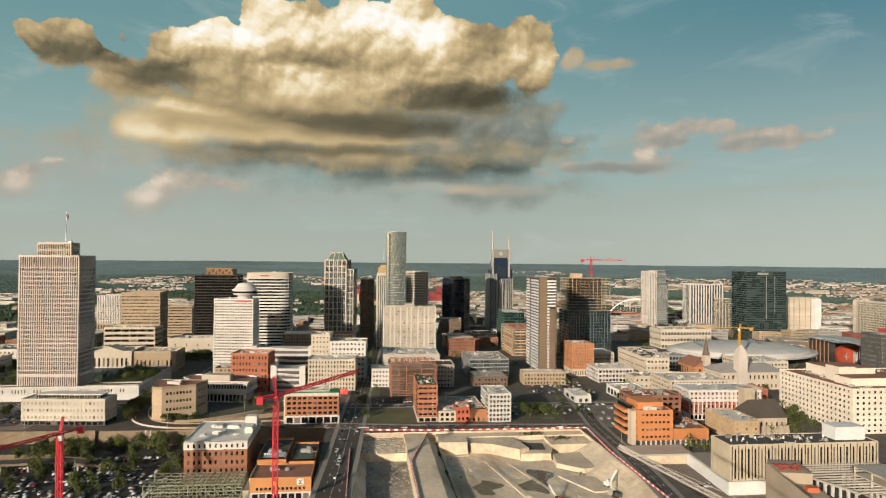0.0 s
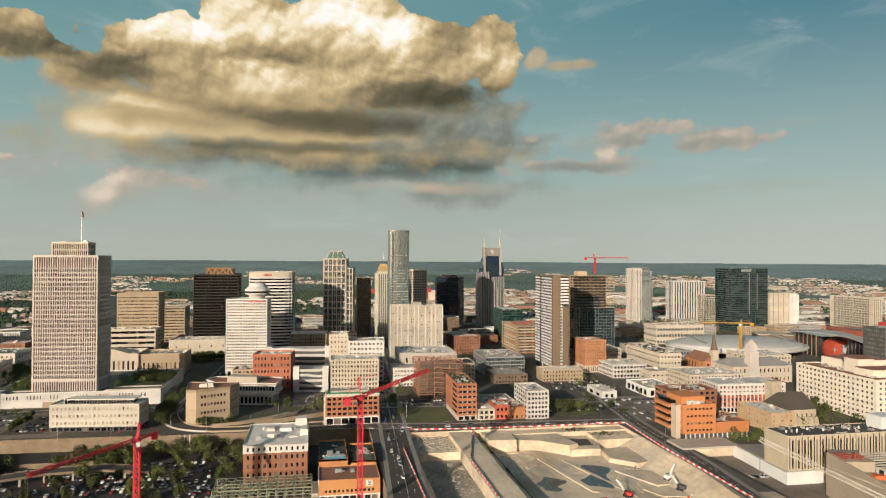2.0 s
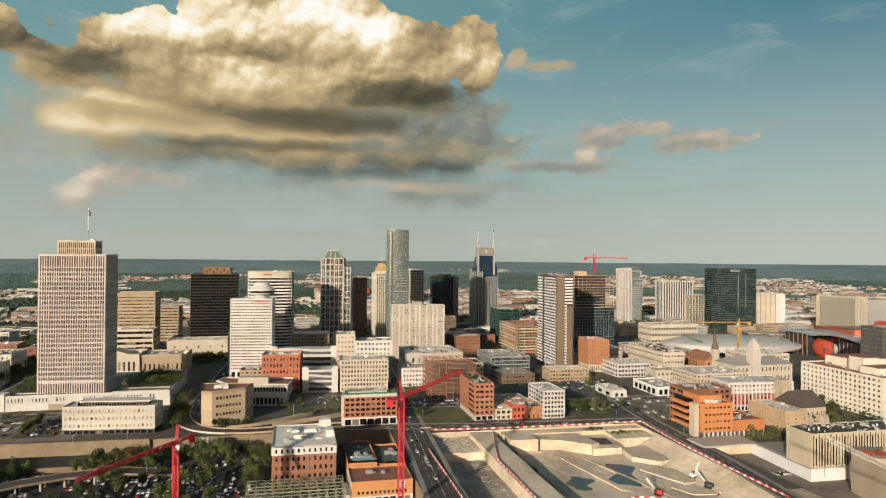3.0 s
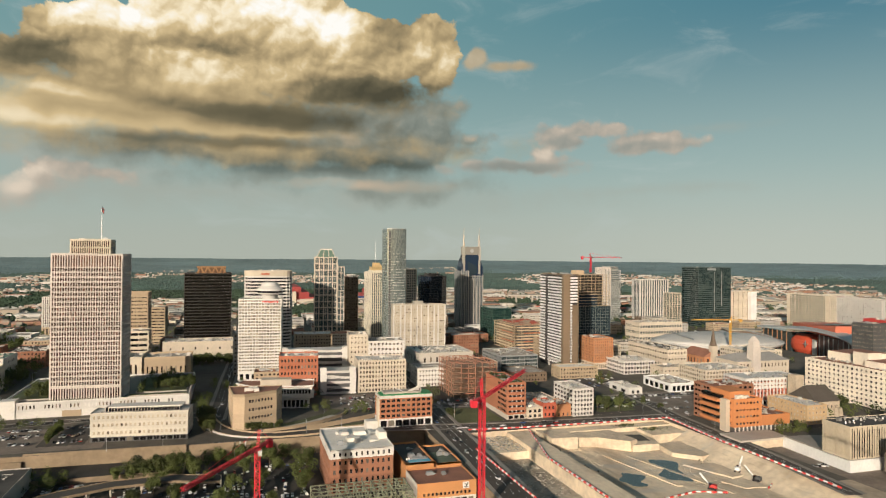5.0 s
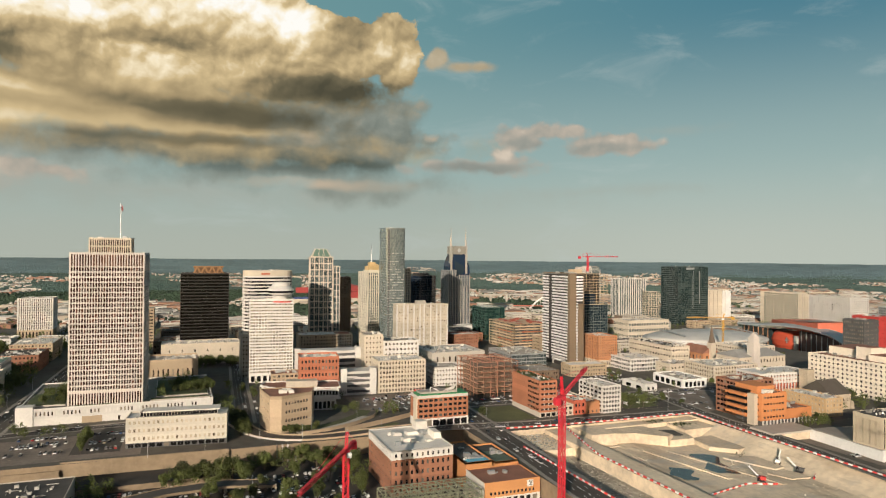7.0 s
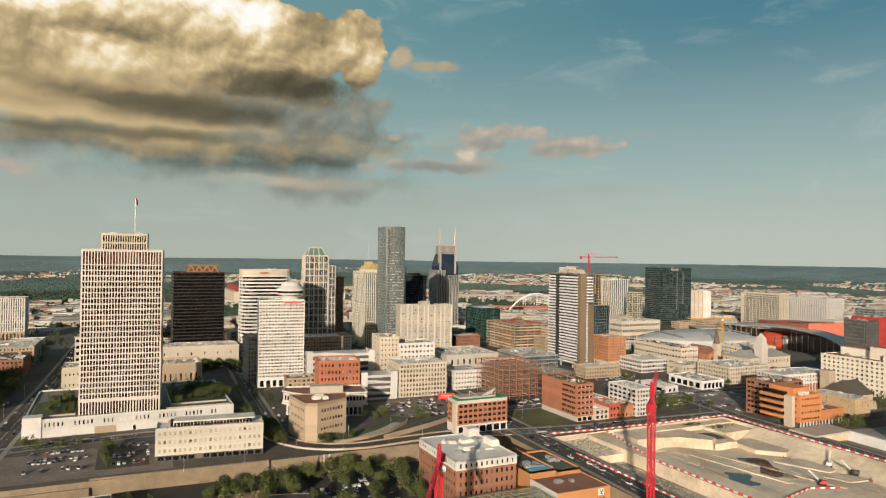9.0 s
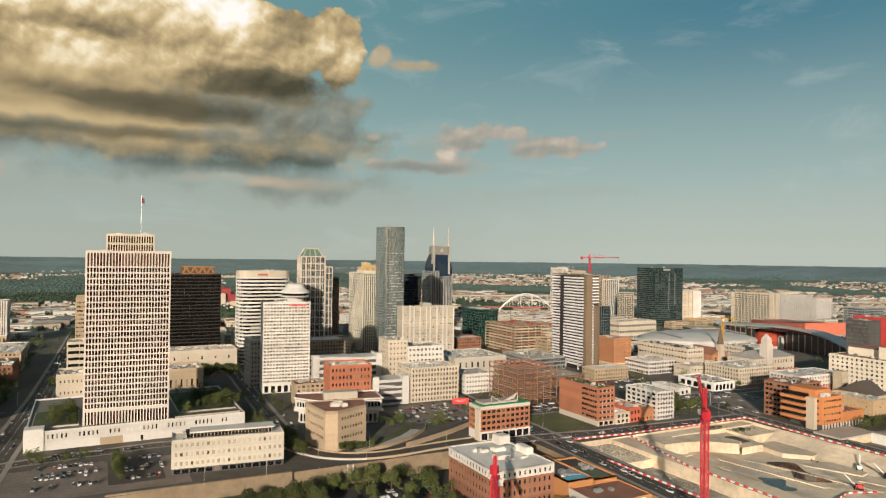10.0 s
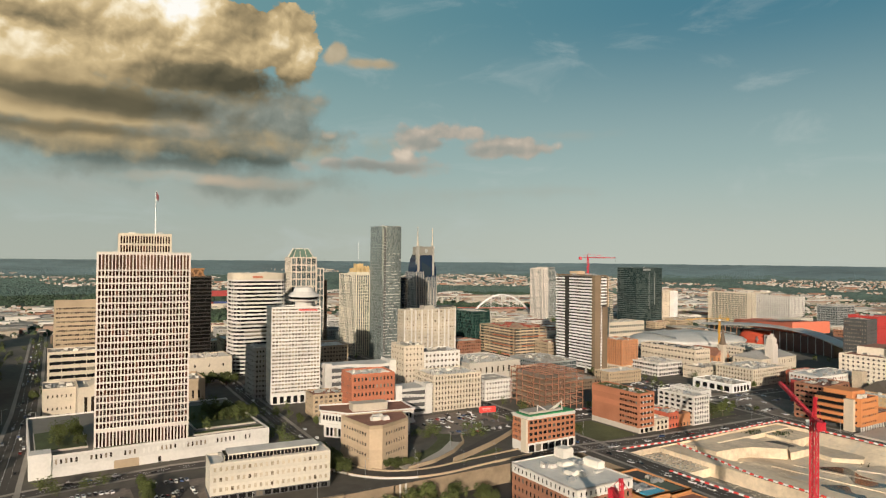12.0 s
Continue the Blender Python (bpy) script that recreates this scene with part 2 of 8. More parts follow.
def storeys(root, pts, z0, h, floors, specs, wall, glass, depth=0.35, single=False, merged=False):
    """Stack alike storeys on an outline: each a wall ring, with its panes as one piece or, on near buildings, window by window."""
    sh = h / floors
    w, p = storey(pts, sh, specs, depth)
    wme = w.mesh("storey_wall", wall)
    if merged:
        nw = len(w.v)
        child("wall", mesh_of("wall", [(x, y, z + z0 + k * sh) for k in range(floors) for x, y, z in w.v], [tuple(i + k * nw for i in f) for k in range(floors) for f in w.f], wall), root)
    for k in range(0 if merged else floors):
        child("storey_wall", wme, root, Matrix.Translation((0, 0, z0 + k * sh)))
    if p.f and not single:
        nv = len(p.v)
        allv = [(x, y, z + z0 + k * sh) for k in range(floors) for x, y, z in p.v]
        allf = [tuple(i + k * nv for i in f) for k in range(floors) for f in p.f]
        tagged(child("glazing", mesh_of("glazing", allv, allf, glass), root), "many small window panes", kind="stuff")
    if single and p.f:
        cache = {}
        for f in p.f:
            q = [Vector(p.v[i]) for i in f]
            u = q[1] - q[0]
            ww, hh, ang = u.length, q[2].z - q[1].z, math.atan2(u.y, u.x)
            key = (round(ww, 2), round(hh, 2))
            if key not in cache:
                t = 0.07
                s = Shape().quad((0, 0, 0), (ww, 0, 0), (ww, 0, hh), (0, 0, hh))
                fr = Shape().box(0, ww, -0.06, 0, 0, t).box(0, ww, -0.06, 0, hh - t, hh).box(0, t, -0.06, 0, t, hh - t).box(ww - t, ww, -0.06, 0, t, hh - t).box(ww / 2 - t / 2, ww / 2 + t / 2, -0.05, 0, t, hh - t)
                me = bpy.data.meshes.new("window")
                nv = len(s.v)
                me.from_pydata(s.v + fr.v, [], s.f + [tuple(i + nv for i in f2) for f2 in fr.f])
                me.materials.append(glass)
                me.materials.append(CREAM if glass is GLASS_PALE else DARK)
                for poly in me.polygons[1:]:
                    poly.material_index = 1
                cache[key] = me
            for k in range(floors):
                child("window", cache[key], root, Matrix.Translation((q[0].x, q[0].y, q[0].z + z0 + k * sh)) @ Matrix.Rotation(ang, 4, "Z"))


def roof(root, pts, z, mat, trim, parapet=1.0, units=0, seed=1, thick=0.4, clutter=0):
    """Roof sheet a little below a parapet, and the plant that stands on it."""
    inner = shrink(pts, thick)
    top = child("roof", Shape().prism(shrink(pts, 0.05), z - 0.3, z).mesh("roof", mat), root)
    s = Shape()
    n = len(pts)
    for i in range(n):
        a, b, c, d = pts[i], pts[(i + 1) % n], inner[(i + 1) % n], inner[i]
        s.quad((*a, z), (*b, z), (*b, z + parapet), (*a, z + parapet))
        s.quad((*a, z + parapet), (*b, z + parapet), (*c, z + parapet), (*d, z + parapet))
        s.quad((*d, z + parapet), (*c, z + parapet), (*c, z), (*d, z))
    child("parapet", s.mesh("parapet", trim), root)
    rnd = random.Random(seed)
    xs, ys = [p[0] for p in pts], [p[1] for p in pts]
    w, d = max(xs) - min(xs), max(ys) - min(ys)
    if clutter:
        bits = Shape()
        for k in range(clutter):
            x, y = min(xs) + w * rnd.uniform(0.06, 0.9), min(ys) + d * rnd.uniform(0.06, 0.9)
            a, b, h = rnd.choice(((0.5, 0.5, 0.8), (1.2, 0.9, 0.7), (2.2, 1.6, 1.2), (0.35, 5.0, 0.35), (6.0, 0.35, 0.35), (3.2, 2.4, 1.6), (0.9, 0.9, 1.7)))
            a, b = min(a, max(xs) - x - 0.5), min(b, max(ys) - y - 0.5)
            if a > 0.2 and b > 0.2:
                bits.box(x, x + a, y, y + b, z, z + h * rnd.uniform(0.8, 1.3))
        tagged(child("roof_clutter", bits.mesh("roof_clutter", CLUTTER), top), "small vents, ducts and pipes", kind="stuff")
    for k in range(units):
        a, b, h = rnd.uniform(1.5, 4.5), rnd.uniform(1.5, 4.0), rnd.uniform(0.9, 2.4)
        x, y = min(xs) + w * rnd.uniform(0.15, 0.78), min(ys) + d * rnd.uniform(0.15, 0.72)
        u = Shape().box(x, x + a, y, y + b, z, z + h).box(x + 0.2, x + a - 0.2, y + 0.2, y + b - 0.2, z + h, z + h + 0.25).box(x + a, x + a + rnd.uniform(0.5, 3), y + b * 0.3, y + b * 0.6, z + 0.2, z + 0.7)
        child("rooftop_unit", u.mesh("rooftop_unit", rnd.choice((METAL, ROOF_WHITE, CONCRETE, METAL))), top)


TAKEN = []


def building(label, x, y, w, d, h, floors, front, side=None, wall=WHITE, glass=GLASS, rot=0.0, z=0.0, top=ROOF_GREY, trim=None, parapet=1.0, units=3, back=None, base=None, depth=0.35, single=False, name="building", category="building", seed=None, pts=None, specs=None, merged=False):
    """A block with its front left corner at x, y; base: (height, front spec, side spec, wall, glass) of a taller ground storey."""
    root = thing(name, label, category, pose(x, y, z, 0, 0, rot))
    pts = pts or rect(w, d)
    TAKEN.append((x + min(p[0] for p in pts) - 3, x + max(p[0] for p in pts) + 3, y + min(p[1] for p in pts) - 6, y + max(p[1] for p in pts) + 3))
    side = side if side is not None else front
    sp = specs or [front, side, back, side]
    z0 = 0.0
    if base:
        bh, bf, bs, bw, bg = base
        storeys(root, pts, 0, bh, 1, [bf, bs, None, bs][:len(pts)] + [bf] * max(0, len(pts) - 4), bw, bg, depth, single)
        z0 = bh
    storeys(root, pts, z0, h - z0, floors, sp, wall, glass, depth, single, merged)
    near = not merged and y < 1000 and h < 60
    roof(root, pts, h, top, trim or wall, parapet, 0 if merged else units, seed if seed is not None else int(abs(x * 7 + y)), clutter=int(w * d / 45) if near else 6 if merged else 0)
    return root


# ---- ground: one sheet with real steps, rising to far hills ----
def far_height(x, y):
    r = math.hypot(x + 170, y - 90)
    s = max(0.0, min(1.0, (r - 2100) / 2300))
    if s == 0:
        return 0.0
    lump = noise.noise(Vector((x * 0.0009, y * 0.0009, 3.1))) * 9 + noise.noise(Vector((x * 0.003, y * 0.003, 7.7))) * 4
    return 133 - min(r, 4400) * 0.0633 * (1 - 0.87 * s) + lump * s * (1 - 0.35 * s)



# flat pieces of ground: x0, x1, y0, y1, height, surface; later ones lie over earlier ones
SILT = material("grey_wet_silt", (0.34, 0.305, 0.25), 0.9, 0.5, 0.2, 0.04, 0.6)
EARTH = material("brown_trodden_earth", (0.42, 0.34, 0.25), 1.0, 0.4, 0.2, 0.04, 0.5)
PLOTS = [
    (-900, 1200, 200, 1500, 0.0, GROUND),
    (-420, -29, 200, 532, -12.0, LOT),
    (-420, -200, 505, 532, -8.5, LOT),
    (-420, -255, 540, 600, 0.0, BROWN_LOT),
    (-338, -300, 553, 603, 0.02, BROWN_LOT),
    (-298, -268, 552, 603, 0.02, ASPHALT),
    (-8, 168, 290, 511, -9.5, DIRT),
    (-8, 30, 290, 470, -9.5, SILT),
    (-8, 30, 470, 511, -4.0, DIRT),
    (30, 47, 290, 511, -1.0, DIRT),
    (47, 54, 290, 500, -5.5, GRASS),
    (54, 168, 500, 511, -1.5, DIRT),
    (136, 168, 478, 500, -2.5, DIRT),
    (168, 188, 240, 352, 0.01, EARTH),
    (188, 400, 240, 318, -6.0, EARTH),
    (188, 340, 318, 437, -6.0, BROWN_LOT),
    (2, 40, 540, 590, 0.03, GRASS),
    (-90, -25, 600, 668, 0.02, BROWN_LOT),
    (2, 120, 600, 625, 0.02, ASPHALT),
    (122, 186, 540, 600, 0.02, ASPHALT),
    (190, 262, 515, 610, 0.02, BROWN_LOT),
    (165, 230, 640, 730, 0.02, ASPHALT),
    (250, 300, 455, 520, 0.02, ASPHALT),
    (130, 165, 545, 590, 0.06, GRASS),
    (592, 820, 690, 1010, -14.0, GROUND),
]


def ground_sheet():
    edge = lambda lo, hi: [lo + (hi - lo) * i / 19 for i in range(20)]
    xs = sorted({*edge(-4600, -900), *edge(1200, 4600), *[p[0] for p in PLOTS], *[p[1] for p in PLOTS]})
    ys = sorted({-3000.0, -1500.0, -700.0, *edge(1500, 4600), *[p[2] for p in PLOTS], *[p[3] for p in PLOTS]})
    mats = []
    for p in PLOTS:
        if p[5] not in mats:
            mats.append(p[5])
    mats += [FOREST, HAZY_FAR_WOODS, HAZY_HORIZON_WOODS, ROCK, WALL_TAN]
    verts, faces, mi, cell = [], [], [], {}

    def put(quad, k):
        b = len(verts)
        verts.extend(quad)
        faces.append(tuple(range(b, b + 4)))
        mi.append(k)

    for i in range(len(xs) - 1):
        for j in range(len(ys) - 1):
            cx, cy = (xs[i] + xs[i + 1]) / 2, (ys[j] + ys[j + 1]) / 2
            hit = None
            for p in PLOTS:
                if p[0] < cx < p[1] and p[2] < cy < p[3]:
                    hit = p
            c = [(xs[i], ys[j]), (xs[i + 1], ys[j]), (xs[i + 1], ys[j + 1]), (xs[i], ys[j + 1])]
            if hit:
                cell[i, j] = hit[4]
                put([(a, b, hit[4]) for a, b in c], mats.index(hit[5]))
            else:
                # farther cells take the woods colours that have haze painted in
                put([(a, b, far_height(a, b)) for a, b in c], mats.index(FOREST if math.hypot(cx, cy) < 2600 else HAZY_FAR_WOODS if math.hypot(cx, cy) < 3700 else HAZY_HORIZON_WOODS))
    wallm = mats.index(ROCK)
    for (i, j), z in cell.items():
        for di, dj in ((1, 0), (0, 1)):
            o = cell.get((i + di, j + dj))
            if o is None or abs(o - z) < 1e-4:
                continue
            a, b = ((xs[i + 1], ys[j]), (xs[i + 1], ys[j + 1])) if di else ((xs[i], ys[j + 1]), (xs[i + 1], ys[j + 1]))
            put([(*a, z), (*b, z), (*b, o), (*a, o)], mats.index(WALL_TAN) if a[0] < -20 else wallm)
    me = bpy.data.meshes.new("ground")
    me.from_pydata(verts, [], faces)
    for m in mats:
        me.materials.append(m)
    me.polygons.foreach_set("material_index", mi)
    me.update()
    tagged(new("ground", me), "city ground with pits and a sunken parking basin, rising to wooded hills", "ground", kind="structure")


ground_sheet()


def ribbon(pts, width, z=0.06, rise=None):
    """A strip along a plan line; gives left and right rims."""
    left, right = [], []
    for i, p in enumerate(pts):
        a, b = Vector(pts[max(0, i - 1)][:2]), Vector(pts[min(len(pts) - 1, i + 1)][:2])
        t = (b - a).normalized()
        s = Vector((-t.y, t.x)) * width / 2
        h = p[2] if len(p) > 2 else z
        left.append((p[0] + s.x, p[1] + s.y, h))
        right.append((p[0] - s.x, p[1] - s.y, h))
    return left, right


def road(label, pts, width, z=0.06, mat=ASPHALT, walk_w=3.0, line=True):
    l, r = ribbon(pts, width, z)
    s = Shape()
    for i in range(len(pts) - 1):
        s.quad(r[i], r[i + 1], l[i + 1], l[i])
    tagged(new("road", s.mesh("road", mat)), label, "road", kind="structure")
    if walk_w:
        for sign in (1, -1):
            s = Shape()
            off = [(p[0], p[1]) for p in pts]
            l2, r2 = ribbon(off, width + 2 * walk_w, z + 0.15)
            a, b = (l, l2) if sign > 0 else (r2, r)
            for i in range(len(pts) - 1):
                p, q, u, v = a[i], a[i + 1], b[i + 1], b[i]
                up = z + 0.15
                s.quad((p[0], p[1], up), (q[0], q[1], up), (u[0], u[1], up), (v[0], v[1], up))
                e = (a, a)[0] if sign > 0 else b
                s.quad((e[i][0], e[i][1], z), (e[i + 1][0], e[i + 1][1], z), (e[i + 1][0], e[i + 1][1], up), (e[i][0], e[i][1], up))
            tagged(new("pavement", s.mesh("pavement", PAVING)), "pale concrete pavement with a raised kerb", "pavement", kind="structure")
    if line:
        s = Shape()
        for off in (-width / 4, 0.0, width / 4):
            for i in range(len(pts) - 1):
                a, b = Vector(pts[i][:2]), Vector(pts[i + 1][:2])
                n = max(1, int((b - a).length / 12))
                t = (b - a).normalized()
                sd = Vector((-t.y, t.x))
                for k in range(n):
                    c = a + (b - a) * ((k + 0.5) / n) + sd * off
                    e = t * (2.0 if off else 5.0)
                    q = sd * 0.12
                    s.quad(*[(v.x, v.y, z + 0.012) for v in (c - e - q, c + e - q, c + e + q, c - e + q)])
        tagged(new("lane_marking", s.mesh("lane_marking", PAINT_WHITE)), "worn white and yellow lane lines on asphalt", "road marking", kind="stuff")


road("long straight asphalt avenue running into downtown", [(-20, 300), (-18, 380), (-14, 450), (-10, 540), (-6, 620), (-2, 710), (6, 860), (14, 1000)], 17)
road("asphalt cross street beside the building pit", [(-60, 541), (40, 524.5), (110, 521), (180, 517)], 12, 0.064)
road("asphalt avenue along the edge of the building pit", [(168, 330), (176, 400), (180, 450), (184, 517), (196, 600), (208, 690)], 9, 0.068)
road("asphalt street below the state tower", [(-420, 600), (-345, 618), (-270, 627), (-200, 622), (-184, 606)], 10, 0.06)
road("asphalt street between the state tower and the hotel", [(-184, 600), (-180, 680), (-176, 780), (-170, 900)], 12, 0.07)
road("wide asphalt street at the edge of the capitol grounds", [(-366, 520), (-360, 640), (-353, 760), (-349, 830), (-345, 960), (-340, 1150), (-334, 1400)], 16, 0.066)
road("asphalt cross street among the shops", [(-14, 604), (60, 600), (130, 598), (196, 596), (300, 590)], 11, 0.072)


# ---- sky backdrop with clouds, far behind everything ----
def backdrop():
    n, rows, rad = 72, 26, 4720.0
    verts, faces = [], []
    for j in range(rows + 1):
        el = radians(-1.5 + 46 * j / rows)
        for i in range(n + 1):
            az = radians(-75 + 160 * i / n)
            verts.append((-170 + rad * math.sin(az) * math.cos(el), 90 + rad * math.cos(az) * math.cos(el), 133 + rad * math.sin(el)))
    for j in range(rows):
        for i in range(n):
            a = j * (n + 1) + i
            faces.append((a, a + 1, a + n + 2, a + n + 1))
    me = mesh_of("backdrop", verts, faces, sky_material())
    for p in me.polygons:
        p.use_smooth = True
    tagged(new("backdrop", me), "teal evening sky with one large golden cumulus cloud", "sky", kind="structure")


def sky_material():
    m = bpy.data.materials.new("evening_sky")
    m.use_nodes = True
    n, l = m.node_tree.nodes, m.node_tree.links
    n.remove(n["Principled BSDF"])
    out = n["Material Output"]

    def math_(op, a, b=None, c=None, clamp=False):
        q = n.new("ShaderNodeMath")
        q.operation, q.use_clamp = op, clamp
        for k, v in enumerate((a, b, c)):
            if v is None:
                continue
            if isinstance(v, (int, float)):
                q.inputs[k].default_value = v
            else:
                l.new(v, q.inputs[k])
        return q.outputs[0]

    def step(v, lo, hi):
        q = n.new("ShaderNodeMapRange")
        q.interpolation_type = "SMOOTHSTEP"
        q.inputs[1].default_value, q.inputs[2].default_value = lo, hi
        l.new(v, q.inputs[0])
        return q.outputs[0]

    def mixc(f, a, b):
        q = n.new("ShaderNodeMix")
        q.data_type = "RGBA"
        for k, v in ((0, f), (6, a), (7, b)):
            if isinstance(v, tuple):
                q.inputs[k].default_value = (*v, 1)
            elif isinstance(v, (int, float)):
                q.inputs[k].default_value = v
            else:
                l.new(v, q.inputs[k])
        return q.outputs[2]

    geo = n.new("ShaderNodeNewGeometry")
    sep = n.new("ShaderNodeSeparateXYZ")
    l.new(geo.outputs["Position"], sep.inputs[0])
    dx, dy, dz = math_("ADD", sep.outputs[0], 170.0), math_("SUBTRACT", sep.outputs[1], 90.0), math_("SUBTRACT", sep.outputs[2], 133.0)
    az = math_("SUBTRACT", math_("MULTIPLY", math_("ARCTAN2", dx, dy), 57.29578), 1.3)                   # degrees to the right of +y
    el = math_("MULTIPLY", math_("ARCSINE", math_("DIVIDE", dz, 4720.0)), 57.29578)

    def vec(a, b, c=0.0):
        q = n.new("ShaderNodeCombineXYZ")
        for k, v in enumerate((a, b, c)):
            if isinstance(v, (int, float)):
                q.inputs[k].default_value = v
            else:
                l.new(v, q.inputs[k])
        return q.outputs[0]

    def fbm(a, b, scale, detail=7.0, rough=0.55, c=0.0, distort=0.0):
        q = n.new("ShaderNodeTexNoise")
        q.inputs["Scale"].default_value, q.inputs["Detail"].default_value, q.inputs["Roughness"].default_value, q.inputs["Distortion"].default_value = scale, detail, rough, distort
        l.new(vec(a, b, c), q.inputs["Vector"])
        return q.outputs["Fac"]

    # clear sky: grey haze at the horizon, teal above, deeper to the right
    aside = step(az, 8.0, 46.0)
    base = mixc(step(el, 0.0, 9.0), mixc(aside, HAZE, (0.49, 0.53, 0.465)), mixc(aside, MID, (0.345, 0.46, 0.44)))
    deep = mixc(step(az, 0.0, 55.0), TEAL_L, TEAL_R)
    base = mixc(step(el, 5.0, 21.0), base, deep)
    wisp = fbm(math_("MULTIPLY", az, 0.35), el, 0.32, 6.0, 0.6, 2.0, 0.6)
    base = mixc(math_("MULTIPLY", step(wisp, 0.52, 0.80), 0.35), base, (0.50, 0.56, 0.54))

    def lobes(items, u_, v_, soft):
        """Union of soft ellipses (azimuth, elevation, half width, half height): degrees inside the rim."""
        body = None
        for a, e, w, h in items:
            u, v = math_("DIVIDE", math_("SUBTRACT", u_, a), w), math_("DIVIDE", math_("SUBTRACT", v_, e), h)
            q = math_("SUBTRACT", 1.0, math_("SQRT", math_("ADD", math_("MULTIPLY", u, u), math_("MULTIPLY", v, v))))
            q = math_("MULTIPLY", q, min(w, h))
            body = q if body is None else math_("SMOOTH_MAX", body, q, soft)
        return body

    def warp(seed, scale, amount, detail=3.0):
        u = math_("ADD", az, math_("MULTIPLY", math_("SUBTRACT", fbm(az, el, scale, detail, 0.5, seed), 0.5), amount))
        v = math_("ADD", el, math_("MULTIPLY", math_("SUBTRACT", fbm(az, el, scale, detail, 0.5, seed + 3.3), 0.5), amount * 0.7))
        return u, v

    def billow(u, v, seed, scale):
        """Rounded heads of cloud with sharp clefts between, each head made of smaller ones."""
        q = n.new("ShaderNodeTexVoronoi")
        q.feature = "SMOOTH_F1"
        q.inputs["Smoothness"].default_value = 0.35
        q.inputs["Scale"].default_value, q.inputs["Detail"].default_value, q.inputs["Roughness"].default_value, q.inputs["Lacunarity"].default_value = scale, 3.0, 0.40, 2.3
        l.new(vec(u, math_("MULTIPLY", v, 1.2), seed), q.inputs["Vector"])
        return math_("SUBTRACT", 0.62, q.outputs["Distance"])

    def cloud(blobs, tones, ramp, seed, soft_low, soft_high, low, high, puff, depth, most):
        """A cloud from warped lobes, lit from the left and above. Its rim is soft below and crisp above."""
        nonlocal base
        u, v = warp(seed, 0.22, 2.4 * puff)
        u2, v2 = warp(seed + 1.7, 0.9, 0.6 * puff, 4.0)
        uu, vv = math_("ADD", u, math_("SUBTRACT", u2, az)), math_("ADD", v, math_("SUBTRACT", v2, el))
        up = step(el, low, high)
        heads = billow(uu, vv, seed, 0.36)
        behind = billow(math_("SUBTRACT", uu, 0.30), math_("ADD", vv, 0.42), seed, 0.36)
        dens = math_("ADD", lobes(blobs, uu, vv, 0.5), math_("ADD", math_("MULTIPLY", heads, 1.1 * puff), 0.35 * puff))
        dens = math_("ADD", dens, math_("MULTIPLY", math_("SUBTRACT", fbm(az, el, 1.6, 6.0, 0.6, seed + 7), 0.5), 0.5 * puff))
        edge = math_("ADD", soft_low, math_("MULTIPLY", up, soft_high - soft_low))
        cover = step(math_("DIVIDE", math_("ADD", dens, edge), math_("MULTIPLY", edge, 2.0), clamp=True), 0.0, 1.0)
        cover = math_("MULTIPLY", cover, most)
        light = 0.55
        for a, e, w, h, k in tones:
            inside = math_("DIVIDE", lobes([(a, e, w, h)], u, v, 0.1), min(w, h))
            light = math_("ADD", math_("MULTIPLY", step(inside, -0.85, 0.70), k), light)
        relief = math_("MULTIPLY", math_("SUBTRACT", heads, behind), math_("ADD", math_("MULTIPLY", up, 0.36), 0.04))
        light = math_("ADD", light, math_("MULTIPLY", relief, depth))
        light = math_("ADD", light, math_("MULTIPLY", math_("MULTIPLY", heads, up), 0.16 * depth))
        streak = fbm(math_("MULTIPLY", uu, 0.28), vv, 0.45, 3.0, 0.5, seed + 5)
        light = math_("ADD", light, math_("MULTIPLY", math_("SUBTRACT", streak, 0.5), 0.22 * depth))
        tone = n.new("ShaderNodeValToRGB")
        e = tone.color_ramp.elements
        e[0].position, e[0].color, e[1].position, e[1].color = ramp[0][0], (*ramp[0][1:], 1), ramp[-1][0], (*ramp[-1][1:], 1)
        for p, *c in ramp[1:-1]:
            e.new(p).color = (*c, 1)
        l.new(light, tone.inputs[0])
        base = mixc(cover, base, tone.outputs[0])

    for spec in CLOUDS:
        cloud(*spec)
    em = n.new("ShaderNodeEmission")
    l.new(base, em.inputs[0])
    em.inputs[1].default_value = SKY_GLOW
    l.new(em.outputs[0], out.inputs[0])
    return m


